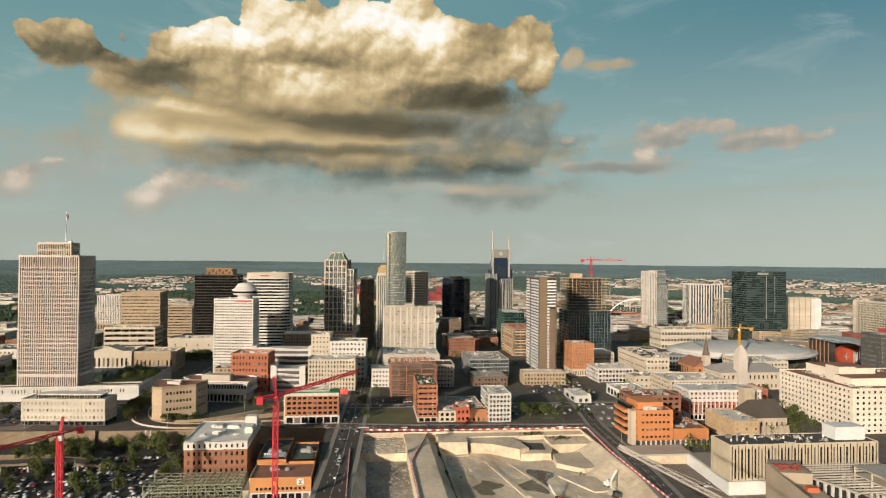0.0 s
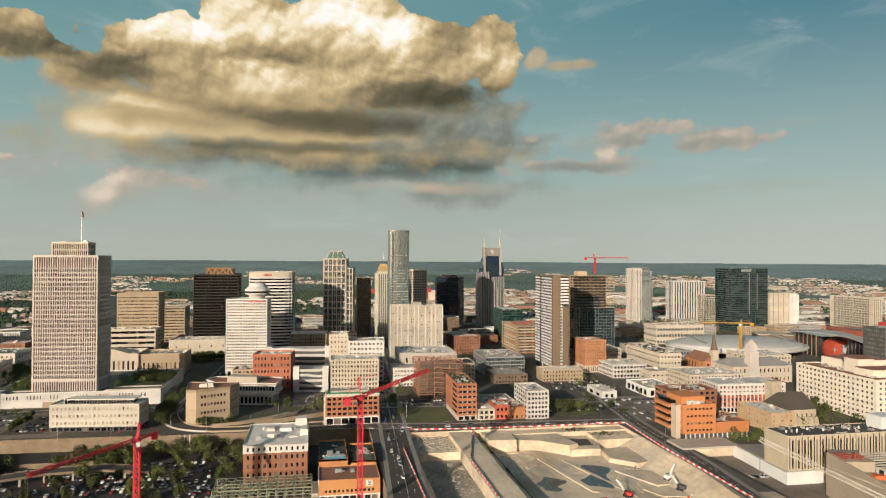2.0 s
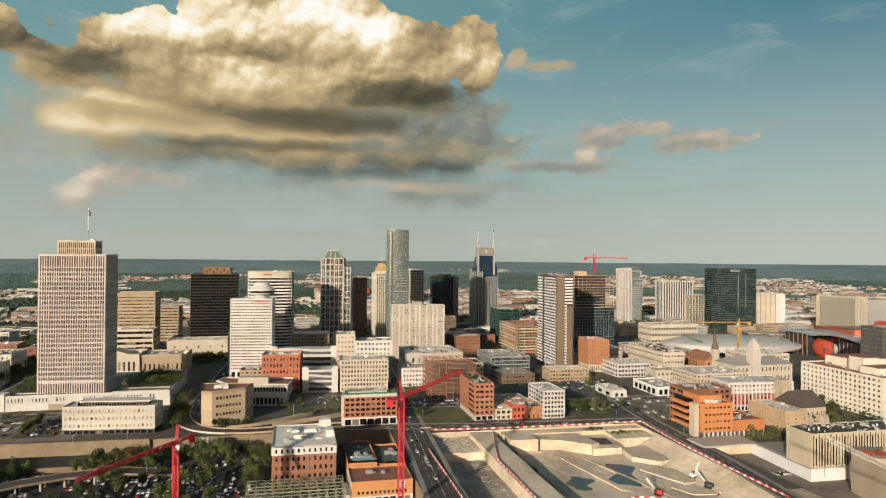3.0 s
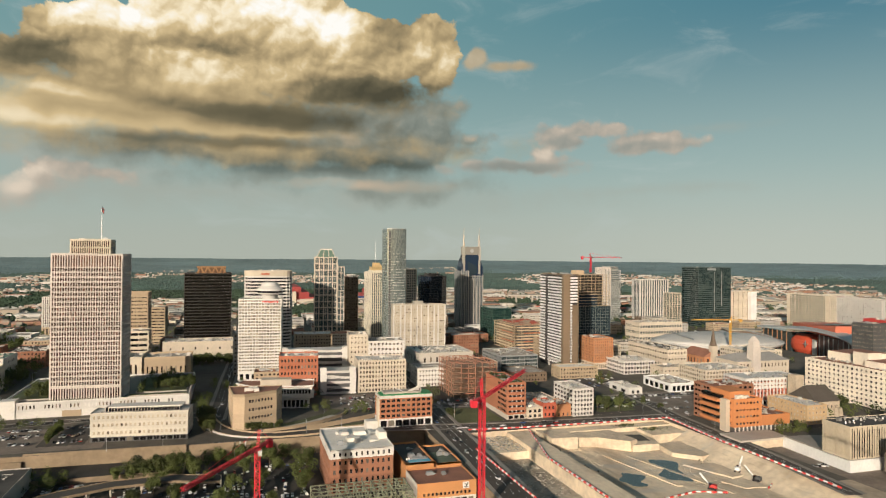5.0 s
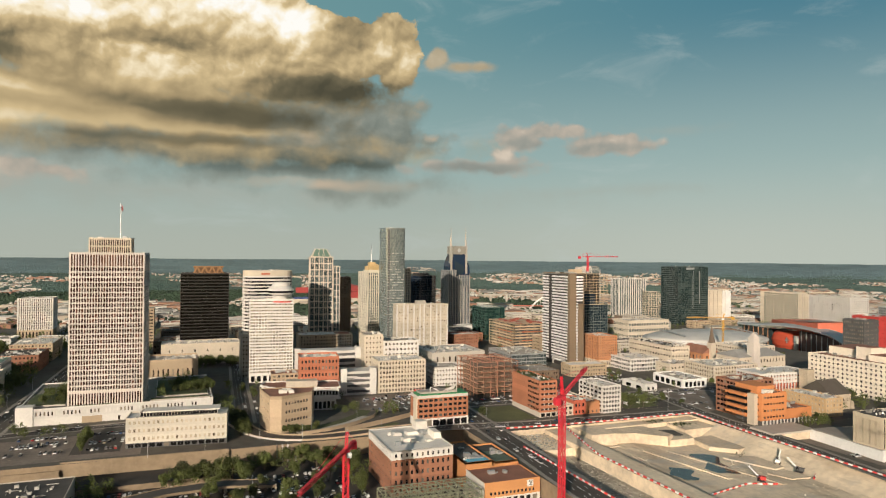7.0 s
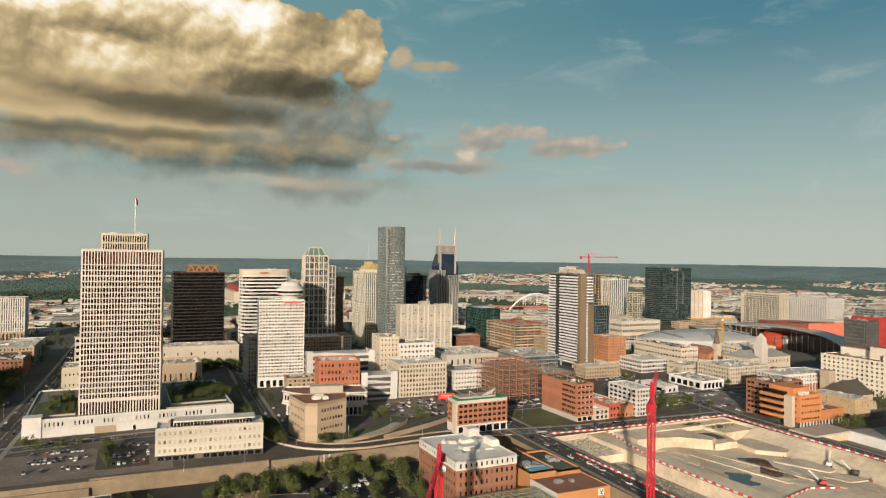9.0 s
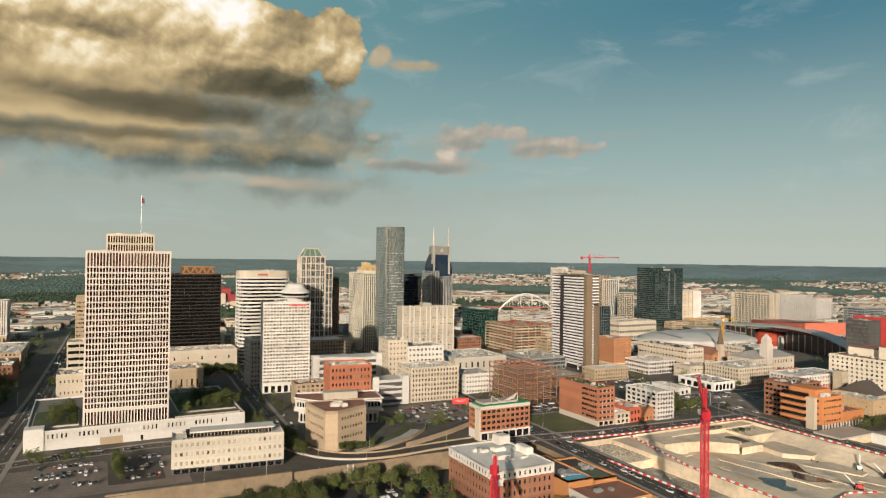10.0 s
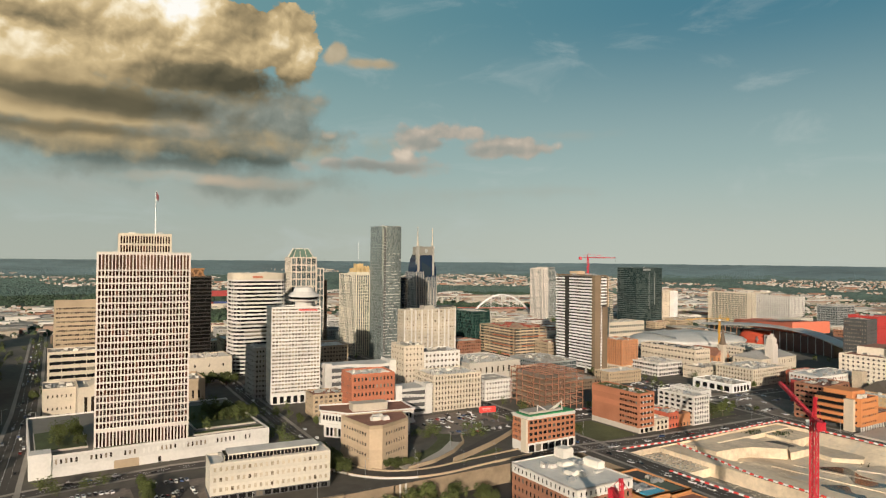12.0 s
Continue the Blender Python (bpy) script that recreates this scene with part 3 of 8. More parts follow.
SKY_GLOW = 1.0
HAZE, MID, TEAL_L, TEAL_R = (0.42, 0.455, 0.395), (0.31, 0.43, 0.41), (0.15, 0.30, 0.32), (0.068, 0.202, 0.272)
CLOUDS = [
    # lobes, lighter (+) and darker (-) patches, tones from shade to sun, seed, softness below and above, the height where it turns, billows, depth, most cover
    # veil, grey base, the great cumulus, then the small ones
    ([(-17.8, 7.7, 9.2, 1.4), (-22.8, 6.3, 4.0, 1.2), (-4.2, 5.0, 15.4, 0.7), (9.7, 4.9, 7.7, 0.8), (-12.3, 6.1, 5.2, 1.3), (-25.0, 8.6, 2.1, 0.6), (-21.3, 9.0, 2.3, 0.4)], [(-15.7, 6.8, 6.2, 0.9, 0.15)], [(0.0, 0.30, 0.34, 0.30), (0.5, 0.37, 0.385, 0.33), (1.0, 0.52, 0.47, 0.39)], 3.0, 1.3, 1.0, 4.0, 8.0, 0.7, 0.30, 0.62),
    ([(9.5, 10.4, 6.5, 2.4), (13.0, 10.0, 4.2, 2.8), (-0.4, 8.3, 12.9, 1.2), (9.7, 9.4, 6.3, 2.7), (5.4, 7.0, 8.2, 1.0), (11.2, 5.9, 3.8, 1.0), (14.2, 9.9, 2.3, 2.6), (14.9, 12.0, 1.8, 0.9), (16.1, 12.6, 0.7, 0.22), (13.5, 11.1, 2.4, 1.4), (18.0, 9.8, 0.7, 0.22), (17.3, 9.0, 1.0, 0.4), (16.9, 6.1, 0.8, 0.3)], [(-4.2, 8.5, 8.9, 0.6, -0.35), (8.3, 7.6, 7.2, 0.8, -0.3), (-0.4, 7.4, 3.8, 0.5, -0.2), (12.1, 9.0, 4.3, 1.2, -0.05), (18.3, 10.1, 0.5, 0.3, 0.22), (8.0, 9.7, 0.7, 0.7, 0.2), (10.7, 7.6, 3.8, 0.4, -0.2), (12.1, 5.9, 4.3, 0.5, 0.15), (5.4, 5.9, 4.3, 0.4, 0.2)], [(0.0, 0.085, 0.105, 0.088), (0.35, 0.15, 0.178, 0.155), (0.6, 0.26, 0.285, 0.245), (0.85, 0.52, 0.43, 0.32), (1.0, 0.75, 0.63, 0.48)], 12.0, 1.0, 0.40, 6.5, 9.5, 0.9, 0.75, 1.0),
    ([(-11.4, 17.3, 3.2, 1.5), (-13.8, 16.6, 1.4, 0.8), (-8.1, 19.3, 1.9, 2.1), (-4.4, 19.0, 3.3, 1.9), (0.1, 19.8, 2.9, 1.9), (4.5, 19.5, 3.2, 2.0), (7.9, 18.6, 1.9, 1.4), (10.6, 17.0, 4.3, 2.3), (14.7, 17.8, 2.3, 2.0), (15.1, 15.6, 1.8, 1.9), (-2.4, 16.0, 15.6, 3.0), (-10.7, 14.9, 6.2, 2.4), (-17.7, 13.3, 2.8, 1.4), (-22.9, 16.0, 2.3, 1.5), (-20.5, 15.3, 1.8, 1.1), (-16.5, 14.4, 2.4, 1.2), (-25.1, 16.1, 0.8, 0.7), (-7.0, 11.6, 11.4, 2.6), (-14.9, 10.4, 4.0, 1.9), (-17.8, 10.3, 1.4, 1.1), (7.2, 13.9, 7.4, 1.7), (-0.6, 11.0, 8.7, 2.0), (-1.4, 9.0, 10.9, 0.7)], [(-11.6, 17.6, 3.5, 1.2, 0.36), (-8.0, 19.8, 2.4, 2.0, 0.32), (-3.9, 18.7, 2.8, 1.2, 0.22), (0.1, 20.5, 2.8, 1.7, 0.32), (4.5, 19.9, 3.2, 1.8, 0.30), (1.9, 17.6, 4.3, 0.8, 0.12), (7.2, 18.5, 1.9, 1.2, 0.26), (-5.0, 14.4, 2.6, 1.2, 0.22), (-7.1, 15.4, 2.3, 0.7, 0.12), (14.2, 17.3, 1.4, 0.7, 0.12), (14.9, 18.9, 2.4, 0.8, 0.08), (16.1, 16.2, 0.9, 1.0, 0.18), (-17.7, 10.5, 1.4, 0.9, 0.18), (-14.5, 12.0, 2.9, 0.4, 0.2), (-15.8, 9.5, 3.7, 0.8, 0.14), (-9.3, 9.9, 5.4, 0.6, 0.1), (10.6, 11.9, 1.1, 0.4, 0.22), (5.3, 15.9, 5.3, 1.2, 0.1), (-0.5, 14.4, 2.9, 0.7, 0.08), (-22.9, 15.4, 2.9, 1.0, -0.26), (-19.3, 15.9, 1.2, 1.0, -0.24), (-16.3, 14.3, 2.6, 0.9, -0.3), (2.7, 11.2, 5.8, 0.8, -0.42), (-5.0, 11.8, 3.2, 0.5, -0.2), (8.7, 13.9, 4.8, 0.9, -0.42), (5.3, 12.7, 2.9, 0.6, -0.18), (12.3, 12.9, 2.9, 1.1, -0.26), (-9.3, 12.3, 5.4, 0.4, -0.1), (-8.5, 15.8, 1.8, 0.9, -0.1), (11.0, 19.0, 1.9, 1.3, -0.08), (-1.4, 9.2, 10.4, 0.4, -0.26), (-11.5, 8.7, 5.2, 0.4, -0.16), (9.7, 10.9, 3.9, 1.1, -0.22), (-2.4, 17.0, 2.8, 0.6, -0.08)], [(0.0, 0.078, 0.072, 0.046), (0.28, 0.175, 0.148, 0.088), (0.50, 0.40, 0.305, 0.165), (0.68, 0.64, 0.49, 0.265), (0.84, 0.93, 0.80, 0.56), (1.0, 1.0, 0.98, 0.92)], 1.0, 1.1, 0.09, 10.5, 16.0, 1.0, 1.0, 1.0),
    ([(-17.1, 4.7, 1.4, 1.3), (-17.9, 3.9, 0.7, 0.5), (-15.7, 5.8, 1.2, 1.1), (-13.6, 6.5, 2.2, 0.6), (-11.5, 6.2, 1.7, 0.5), (-26.0, 5.1, 1.2, 0.7), (-26.6, 4.5, 0.6, 0.3), (-24.9, 6.2, 0.8, 0.5), (-23.5, 6.9, 1.2, 0.4)], [(-17.3, 5.2, 1.2, 1.1, 0.35), (-15.5, 6.3, 1.2, 0.6, 0.25), (-26.0, 5.4, 1.1, 0.6, 0.28), (-23.7, 7.1, 1.2, 0.3, 0.3), (-16.1, 4.1, 1.2, 0.4, -0.1)], [(0.0, 0.20, 0.23, 0.21), (0.4, 0.34, 0.33, 0.285), (0.65, 0.50, 0.43, 0.35), (1.0, 0.86, 0.72, 0.57)], 8.0, 0.8, 0.25, 4.4, 6.4, 0.9, 0.8, 0.9),
    ([(24.4, 8.6, 0.8, 0.6), (25.2, 8.0, 1.0, 0.4), (21.9, 7.5, 3.0, 0.4), (23.7, 7.5, 2.6, 0.4), (25.4, 10.4, 1.3, 0.5), (27.4, 10.5, 2.2, 0.6), (26.1, 9.6, 1.7, 0.5), (29.3, 10.6, 1.1, 0.3), (33.1, 9.3, 2.7, 0.8), (31.3, 8.9, 1.2, 0.4), (35.2, 9.1, 1.1, 0.3)], [(24.4, 8.8, 1.0, 0.6, 0.26), (21.9, 7.4, 3.6, 0.4, -0.35), (26.3, 9.5, 1.7, 0.4, -0.2), (33.1, 8.9, 2.7, 0.4, -0.12), (25.7, 10.8, 0.9, 0.4, 0.2), (33.3, 9.6, 1.9, 0.3, 0.08), (28.8, 10.9, 1.2, 0.3, 0.1)], [(0.0, 0.20, 0.23, 0.21), (0.4, 0.34, 0.33, 0.285), (0.65, 0.50, 0.43, 0.35), (1.0, 0.86, 0.72, 0.57)], 4.0, 0.40, 0.22, 6.8, 9.0, 0.7, 0.8, 0.92),
    ([(18.7, 16.7, 0.8, 0.7), (18.2, 16.2, 0.6, 0.4), (20.7, 15.9, 1.0, 0.3), (22.3, 15.8, 0.8, 0.2)], [(18.5, 16.6, 0.6, 0.7, 0.1), (21.4, 15.8, 1.4, 0.2, -0.05)], [(0.0, 0.24, 0.22, 0.16), (0.5, 0.44, 0.35, 0.22), (1.0, 0.72, 0.60, 0.42)], 6.0, 0.3, 0.2, 15.0, 17.0, 0.35, 0.6, 0.9),
    ([(36.6, 5.6, 2.2, 0.2), (38.4, 10.3, 1.4, 0.2), (32.5, 5.5, 2.3, 0.2)], [], [(0.0, 0.30, 0.34, 0.30), (0.5, 0.37, 0.385, 0.33), (1.0, 0.52, 0.47, 0.39)], 9.0, 0.5, 0.5, 4.0, 12.0, 0.4, 0.2, 0.35),
]
backdrop()


# ---- state tower, its plaza podium ----
def state_tower():
    root = thing("office_tower", "tall pale limestone state office tower with a fine window grid", "office tower", pose(-312.9, 648.1, 12, 0, 0, -4.5))
    w, d = 54.0, 31.0
    pts = rect(w, d)
    f, s = (27, 0.68, 3.05, 0.5, 0.8), (16, 0.68, 3.05, 0.5, 0.8)
    storeys(root, pts, 0, 11.5, 1, [(27, 0.58, 8.8, 0.8, 0.8), (16, 0.58, 8.8, 0.8, 0.8), None, (16, 0.58, 8.8, 0.8, 0.8)], LIMESTONE, GLASS_STATE, 0.7)
    storeys(root, pts, 11.5, 20.25, 5, [f, s, None, s], LIMESTONE, GLASS_STATE, 0.45, single=True)
    storeys(root, pts, 31.75, 76.95, 19, [f, s, None, s], LIMESTONE, GLASS_STATE, 0.45)
    storeys(root, pts, 108.7, 10.3, 1, [(27, 0.66, 9.2, 0.4, 0.8), (16, 0.66, 9.2, 0.4, 0.8), None, (16, 0.66, 9.2, 0.4, 0.8)], LIMESTONE, glass_material("amber_louvre_glass", (0.075, 0.034, 0.018), (0.15, 0.08, 0.045), 0.4, 0.4, gloss=0.15), 0.8)
    roof(root, pts, 119, ROOF_GREY, LIMESTONE, 1.0, 6, 3)
    p2 = rect(31, 16, 12, 7)
    storeys(root, p2, 119, 12.0, 2, [(18, 0.58, 4.6, 0.6, 0.8), (10, 0.58, 4.6, 0.6, 0.8), None, (10, 0.58, 4.6, 0.6, 0.8)], CREAM, GLASS_STATE, 0.6)
    roof(root, p2, 131, ROOF_GREY, CREAM, 0.8, 2, 5)
    TAKEN.append((-350, -190, 600, 790))
    pole = thing("flagpole", "thin white rooftop flagpole with a limp flag", "flagpole", pose(-278, 661, 143))
    child("pole", Shape().lathe([(0.35, 0), (0.3, 14), (0.18, 29), (0.05, 29.3)], 10).mesh("pole", PAINT_WHITE), pole)
    flag = Shape()
    for k in range(6):
        a, b = k * 0.3, (k + 1) * 0.3
        flag.quad((a, 0.25 * math.sin(k * 1.3), 24.2 - 0.35 * k), (b, 0.25 * math.sin((k + 1) * 1.3), 23.9 - 0.35 * k), (b, 0.25 * math.sin((k + 1) * 1.3), 28.3 - 0.4 * k), (a, 0.25 * math.sin(k * 1.3), 28.6 - 0.4 * k))
    child("flag", flag.mesh("flag", material("dull_red_flag_cloth", (0.24, 0.07, 0.07))), pole, None, "limp dull red flag")

    pod = thing("plaza_podium", "long low white stone plaza podium with a garden terrace on top", "podium", pose(-346, 642.5, 0, 0, 0, 1))
    base = rect(140, 112)
    storeys(pod, base, 0, 5.5, 1, [(1, 0.03, 3.5, 0.2, 40), None, None, None], WHITE, GLASS_WARM, 0.5)
    wme, pme = storey(base, 6.5, [(44, 0.42, 3.0, 1.8, 12), None, None, None], 0.5)
    child("upper_wall", wme.mesh("upper_wall", WHITE), pod, Matrix.Translation((0, 0, 5.5)))
    # windows come in groups of five along the terrace wall
    win = Shape().quad((0, 0, 0), (1.2, 0, 0), (1.2, 0, 3.0), (0, 0, 3.0)).mesh("window", GLASS_WARM)
    for i in range(44):
        pitch = (140 - 24) / 44
        x = 12 + pitch * (i + 0.5) - 0.6
        if i % 7 < 5 and not 16 < i < 22:
            child("window", win, pod, Matrix.Translation((x, 0.5, 7.3)))
        else:
            child("blind_panel", BLIND, pod, Matrix.Translation((x - 0.1, 0.25, 7.1)))
    # paving colour is darkened to carry the tower's shadow on the plaza
    roof(pod, base, 11.9, material("shaded_plaza_paving", (0.19, 0.175, 0.15), 0.95), WHITE, 1.1, 0, 3, 0.8)
    child("corner_block", Shape().box(-0.5, 11, -0.8, 10, 0, 14.6).mesh("corner_block", WHITE), pod)
    for x0, x1, y0, y1 in ((3, 31, 12, 60), (92, 138, 6, 11), (96, 137, 20, 92), (33, 90, 1.5, 3.5)):
        child("planter", Shape().box(x0, x1, y0, y1, 11.9, 13.0).mesh("planter", CONCRETE), pod)
        child("lawn", Shape().box(x0 + 0.5, x1 - 0.5, y0 + 0.5, y1 - 0.5, 12.6, 13.2).mesh("lawn", LAWN), pod)
    child("gate", Shape().box(44, 58, -0.3, 0.1, 0, 5).mesh("gate", TAN), pod, None, "tan garage door panel")


BLIND = Shape().box(0, 1.4, 0, 0.3, 0, 3.4).mesh("blind_panel", WHITE)
state_tower()

bld = building
# ---- row behind the state tower ----
bld("pale stone classical office beside the wide street", -428, 735, 44, 50, 22, 4, (12, 0.4, 2.6, 1.2, 2), wall=CREAM, glass=GLASS_WARM, parapet=1.5, top=ROOF_GREY)
bld("green-roofed stone capitol annex", -440, 815, 46, 44, 24, 3, (10, 0.4, 4, 1.5, 2), wall=LIMESTONE, glass=GLASS_WARM, top=TEAL_ROOF, parapet=0.5)
bld("dark brick office block by the wide street", -420, 905, 42, 60, 18, 4, (11, 0.5, 2, 1.2, 1), wall=BRICK, glass=GLASS_WARM, top=ROOF_DARK)
bld("tan brick commercial row by the wide street", -424, 990, 46, 70, 20, 5, (12, 0.5, 2, 1.2, 1), wall=TAN, glass=GLASS_WARM, top=ROOF_WHITE)
bld("tan office block with ribbon windows and brown crown", -326, 943, 51, 35, 79, 18, (24, 0.8, 1.7, 1.2, 1), (14, 0.8, 1.7, 1.2, 1), wall=TAN, glass=GLASS_WARM, trim=TAN, parapet=4)
bld("white slab tower with tall narrow windows", -463, 1226, 47, 40, 61, 12, (16, 0.5, 3.6, 0.7, 1), wall=WHITE, glass=GLASS_WARM, base=(14, (10, 0.5, 9, 2, 1), (8, 0.5, 9, 2, 1), TAN, GLASS_WARM))
bld("tan banded office block", -311, 1086, 42, 40, 53, 12, (14, 0.94, 1.8, 1.3, 1), wall=TAN, glass=GLASS_WARM)
bld("cream parking deck with dark open floors", -332, 902, 63, 30, 39, 6, (6, 0.95, 3.0, 1.8, 1), wall=CREAM, glass=GLASS)
hall = bld("low classical stone hall with a pilastered front", -313, 797, 50, 45, 22, 1, (9, 0.45, 12, 4, 3), wall=CREAM, glass=GLASS_WARM, parapet=2, units=2)
child("pediment", Shape().prism([(8, 6), (38, 6), (38, 30), (8, 30)], 22, 23.5).mesh("pediment", CREAM), hall)
gab = Shape()
gab.quad((8, 6, 23.5), (38, 6, 23.5), (23, 6, 28.5)).quad((38, 30, 23.5), (8, 30, 23.5), (23, 30, 28.5)).quad((8, 6, 23.5), (23, 6, 28.5), (23, 30, 28.5), (8, 30, 23.5)).quad((23, 6, 28.5), (38, 6, 23.5), (38, 30, 23.5), (23, 30, 28.5))
child("gable_roof", gab.mesh("gable_roof", CREAM), hall)
bld("cream stone wing with few square windows", -337, 818, 23.5, 36, 20, 2, (6, 0.3, 2.2, 3.5, 2), (9, 0.3, 2.2, 3.5, 2), wall=CREAM, glass=GLASS_WARM, parapet=1.5, units=4, top=ROOF_GREY)
bld("low sandstone annex of the memorial hall", -263, 800, 48, 40, 21, 1, (9, 0.35, 7, 6, 3), wall=TAN, glass=GLASS_WARM, parapet=2, units=2)
bld("low pale concert hall with blank stone walls", -254, 906, 89, 38, 24, 2, (6, 0.1, 3, 3, 2), wall=CREAM, units=4, top=ROOF_WHITE)


def black_tower():
    root = bld("black glass office tower with a glowing bronze roof truss", -234, 955, 58, 40, 106, 27, (30, 0.96, 2.7, 0.6, 0.6), (18, 0.96, 2.7, 0.6, 0.6), wall=BLACK, glass=glass_material("black_glass", (0.006, 0.0055, 0.005), (0.016, 0.014, 0.012), 0.2, 0.12), depth=0.2, units=0)
    bronze = material("sunlit_bronze_panel", (0.33, 0.18, 0.08), 0.5)
    child("crown_core", Shape().box(16, 50, 4, 36, 106, 114.5).mesh("crown_core", material("dark_bronze_panel", (0.15, 0.075, 0.032), 0.5)), root)
    s = Shape()
    for k in range(4):
        x = 15 + k * 9
        s.bar((x, 3.4, 106), (x + 4.5, 3.4, 115), 0.9).bar((x + 4.5, 3.4, 115), (x + 9, 3.4, 106), 0.9)
    s.bar((15, 3.4, 115), (51, 3.4, 115), 0.8).bar((15, 3.4, 106.8), (51, 3.4, 106.8), 0.8)
    child("roof_truss", s.mesh("roof_truss", bronze), root, None, "golden bronze zigzag truss")
    return root


black_tower()


def arc_rect(w, d, bow=6.0, n=9):
    """Plan with a bowed front."""
    front = [(w * i / (n - 1), -bow * (1 - (2 * i / (n - 1) - 1) ** 2)) for i in range(n)]
    return front + [(w, d), (0, d)]


def banded_round_tower():
    # plan with rounded corners
    w, d, r, pts = 60.0, 40.0, 12.0, []
    for cx, cy, a0 in ((r, r, 180), (w - r, r, 270), (w - r, d - r, 0), (r, d - r, 90)):
        for k in range(5):
            a = radians(a0 + 22.5 * k)
            pts.append((cx + r * math.cos(a), cy + r * math.sin(a)))
    root = thing("office_tower", "white round-cornered office tower with dark ribbon windows", "office tower", pose(-160, 922, 0))
    n = len(pts)
    specs = [(1, 0.998, 2.15, 0.3, 0.0) for _ in pts]
    storeys(root, pts, 0, 104, 25, specs, WHITE, GLASS, 0.9)
    storeys(root, pts, 104, 6, 1, [None] * n, CREAM, GLASS)
    roof(root, pts, 110, ROOF_GREY, CREAM, 0.8, 8, 4)
    band = Shape().box(20, 31, -0.12, 0.2, 105.8, 108.0).mesh("sign_bars", RED_BRICK)
    child("sign_panel", band, root, None, "small dark red sign bars near the roof edge")
    TAKEN.append((-163, -97, 915, 965))


banded_round_tower()


COOL_WHITE = material("white_hotel_panel", (0.62, 0.60, 0.565), 0.7)


def round_top_hotel():
    root = bld("white hotel slab with close rows of pale windows", -167, 768, 44, 23, 84.5, 24, (15, 0.74, 1.5, 1.0, 0.8), (6, 0.55, 1.5, 1.0, 1), rot=-7, wall=COOL_WHITE, glass=glass_material("tan_hotel_glass", (0.12, 0.095, 0.07), (0.36, 0.30, 0.23), 0.4, 0.2), units=2, base=(9, (7, 0.6, 6, 0.8, 1), (5, 0.6, 6, 0.8, 1), COOL_WHITE, GLASS))
    child("drum", Shape().lathe([(8, 84.5), (8, 89), (13, 90.0), (13.4, 91.5)], 40, 31, 12).mesh("drum", WHITE), root)
    child("restaurant_glazing", Shape().lathe([(12.8, 91.5), (12.8, 93.6)], 40, 31, 12).mesh("restaurant_glazing", GLASS), root, None, "dark ring of restaurant windows")
    child("saucer_roof", Shape().lathe([(13.6, 93.6), (13.6, 95.2), (9.5, 98.5), (8, 102), (3, 102.8)], 40, 31, 12).mesh("saucer_roof", WHITE), root, None, "white saucer-shaped rotating restaurant roof")
    for k in range(9):
        child("sign_bar", Shape().box(24 + k * 1.9, 25.4 + k * 1.9, -0.15, 0, 81.5, 83.2).mesh("sign_bar", PAINT_RED), root)


round_top_hotel()
bld("grey stone office block beside the hotel", -172, 800, 22, 30, 45, 10, (7, 0.5, 2.0, 1.2, 1), wall=GREYSTONE, glass=GLASS_WARM)


def garage(label, x, y, w, d, h, floors, rot):
    """Open decks: sloping white parapets over dark gaps."""
    root = thing("parking_garage", label, "parking garage", pose(x, y, 0, 0, 0, rot))
    sh = h / floors
    # solid dark fill gives the open decks their shade by colour
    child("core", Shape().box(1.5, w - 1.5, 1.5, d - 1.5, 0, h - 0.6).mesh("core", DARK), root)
    for k in range(floors + 1):
        s = Shape()
        for i in range(8):
            a, b = w * i / 8, w * (i + 1) / 8
            z0, z1 = k * sh + 0.8 * math.sin(i * 0.8) * (k % 2), k * sh + 0.8 * math.sin((i + 1) * 0.8) * (k % 2)
            s.quad((a, 0, z0), (b, 0, z1), (b, 0, z1 + sh * 0.42), (a, 0, z0 + sh * 0.42)).quad((a, 0.3, z0 + sh * 0.42), (a, 0, z0 + sh * 0.42), (b, 0, z1 + sh * 0.42), (b, 0.3, z1 + sh * 0.42))
            s.quad((b, 0.3, z1), (a, 0.3, z0), (a, 0.3, z0 + sh * 0.42), (b, 0.3, z1 + sh * 0.42))
        s.box(0, 0.3, 0, d, k * sh, k * sh + sh * 0.42).box(w - 0.3, w, 0, d, k * sh, k * sh + sh * 0.42)
        s.box(0.3, w - 0.3, 0.3, d, k * sh - 0.3, k * sh)
        child("deck", s.mesh("deck", WHITE), root)
    for x0 in (0, w - 6):
        child("stair_tower", Shape().box(x0, x0 + 6, -0.6, 8, 0, h + 5).mesh("stair_tower", WHITE), root)
    TAKEN.append((x - 3, x + w + 3, y - 10, y + d + 3))


garage("white parking garage with open ribbon floors", -123, 752, 68, 38, 30, 5, -5)
bld("old red brick block with a pale cornice", -130, 678, 36, 28, 36, 6, (11, 0.5, 2.8, 1.6, 1), rot=-6, wall=material("sunlit_red_brick", (0.41, 0.145, 0.08), 0.9, 0.2, 1.5), glass=GLASS_WARM, parapet=1.5, top=ROOF_WHITE, single=True)
garage("white parking garage with stepped ramps", -92, 677, 34, 34, 20, 4, -3)
bld("cream classical block with a dark roof skylight", -56, 676, 47, 36, 30, 7, (15, 0.5, 2.4, 1.2, 1), rot=-3, wall=CREAM, glass=GLASS_WARM, top=ROOF_WHITE, units=5, single=True)
bld("white stone office block with few windows", -57, 727, 20, 30, 49, 10, (5, 0.35, 1.8, 1.5, 1), rot=-4, wall=CREAM, glass=GLASS_WARM)
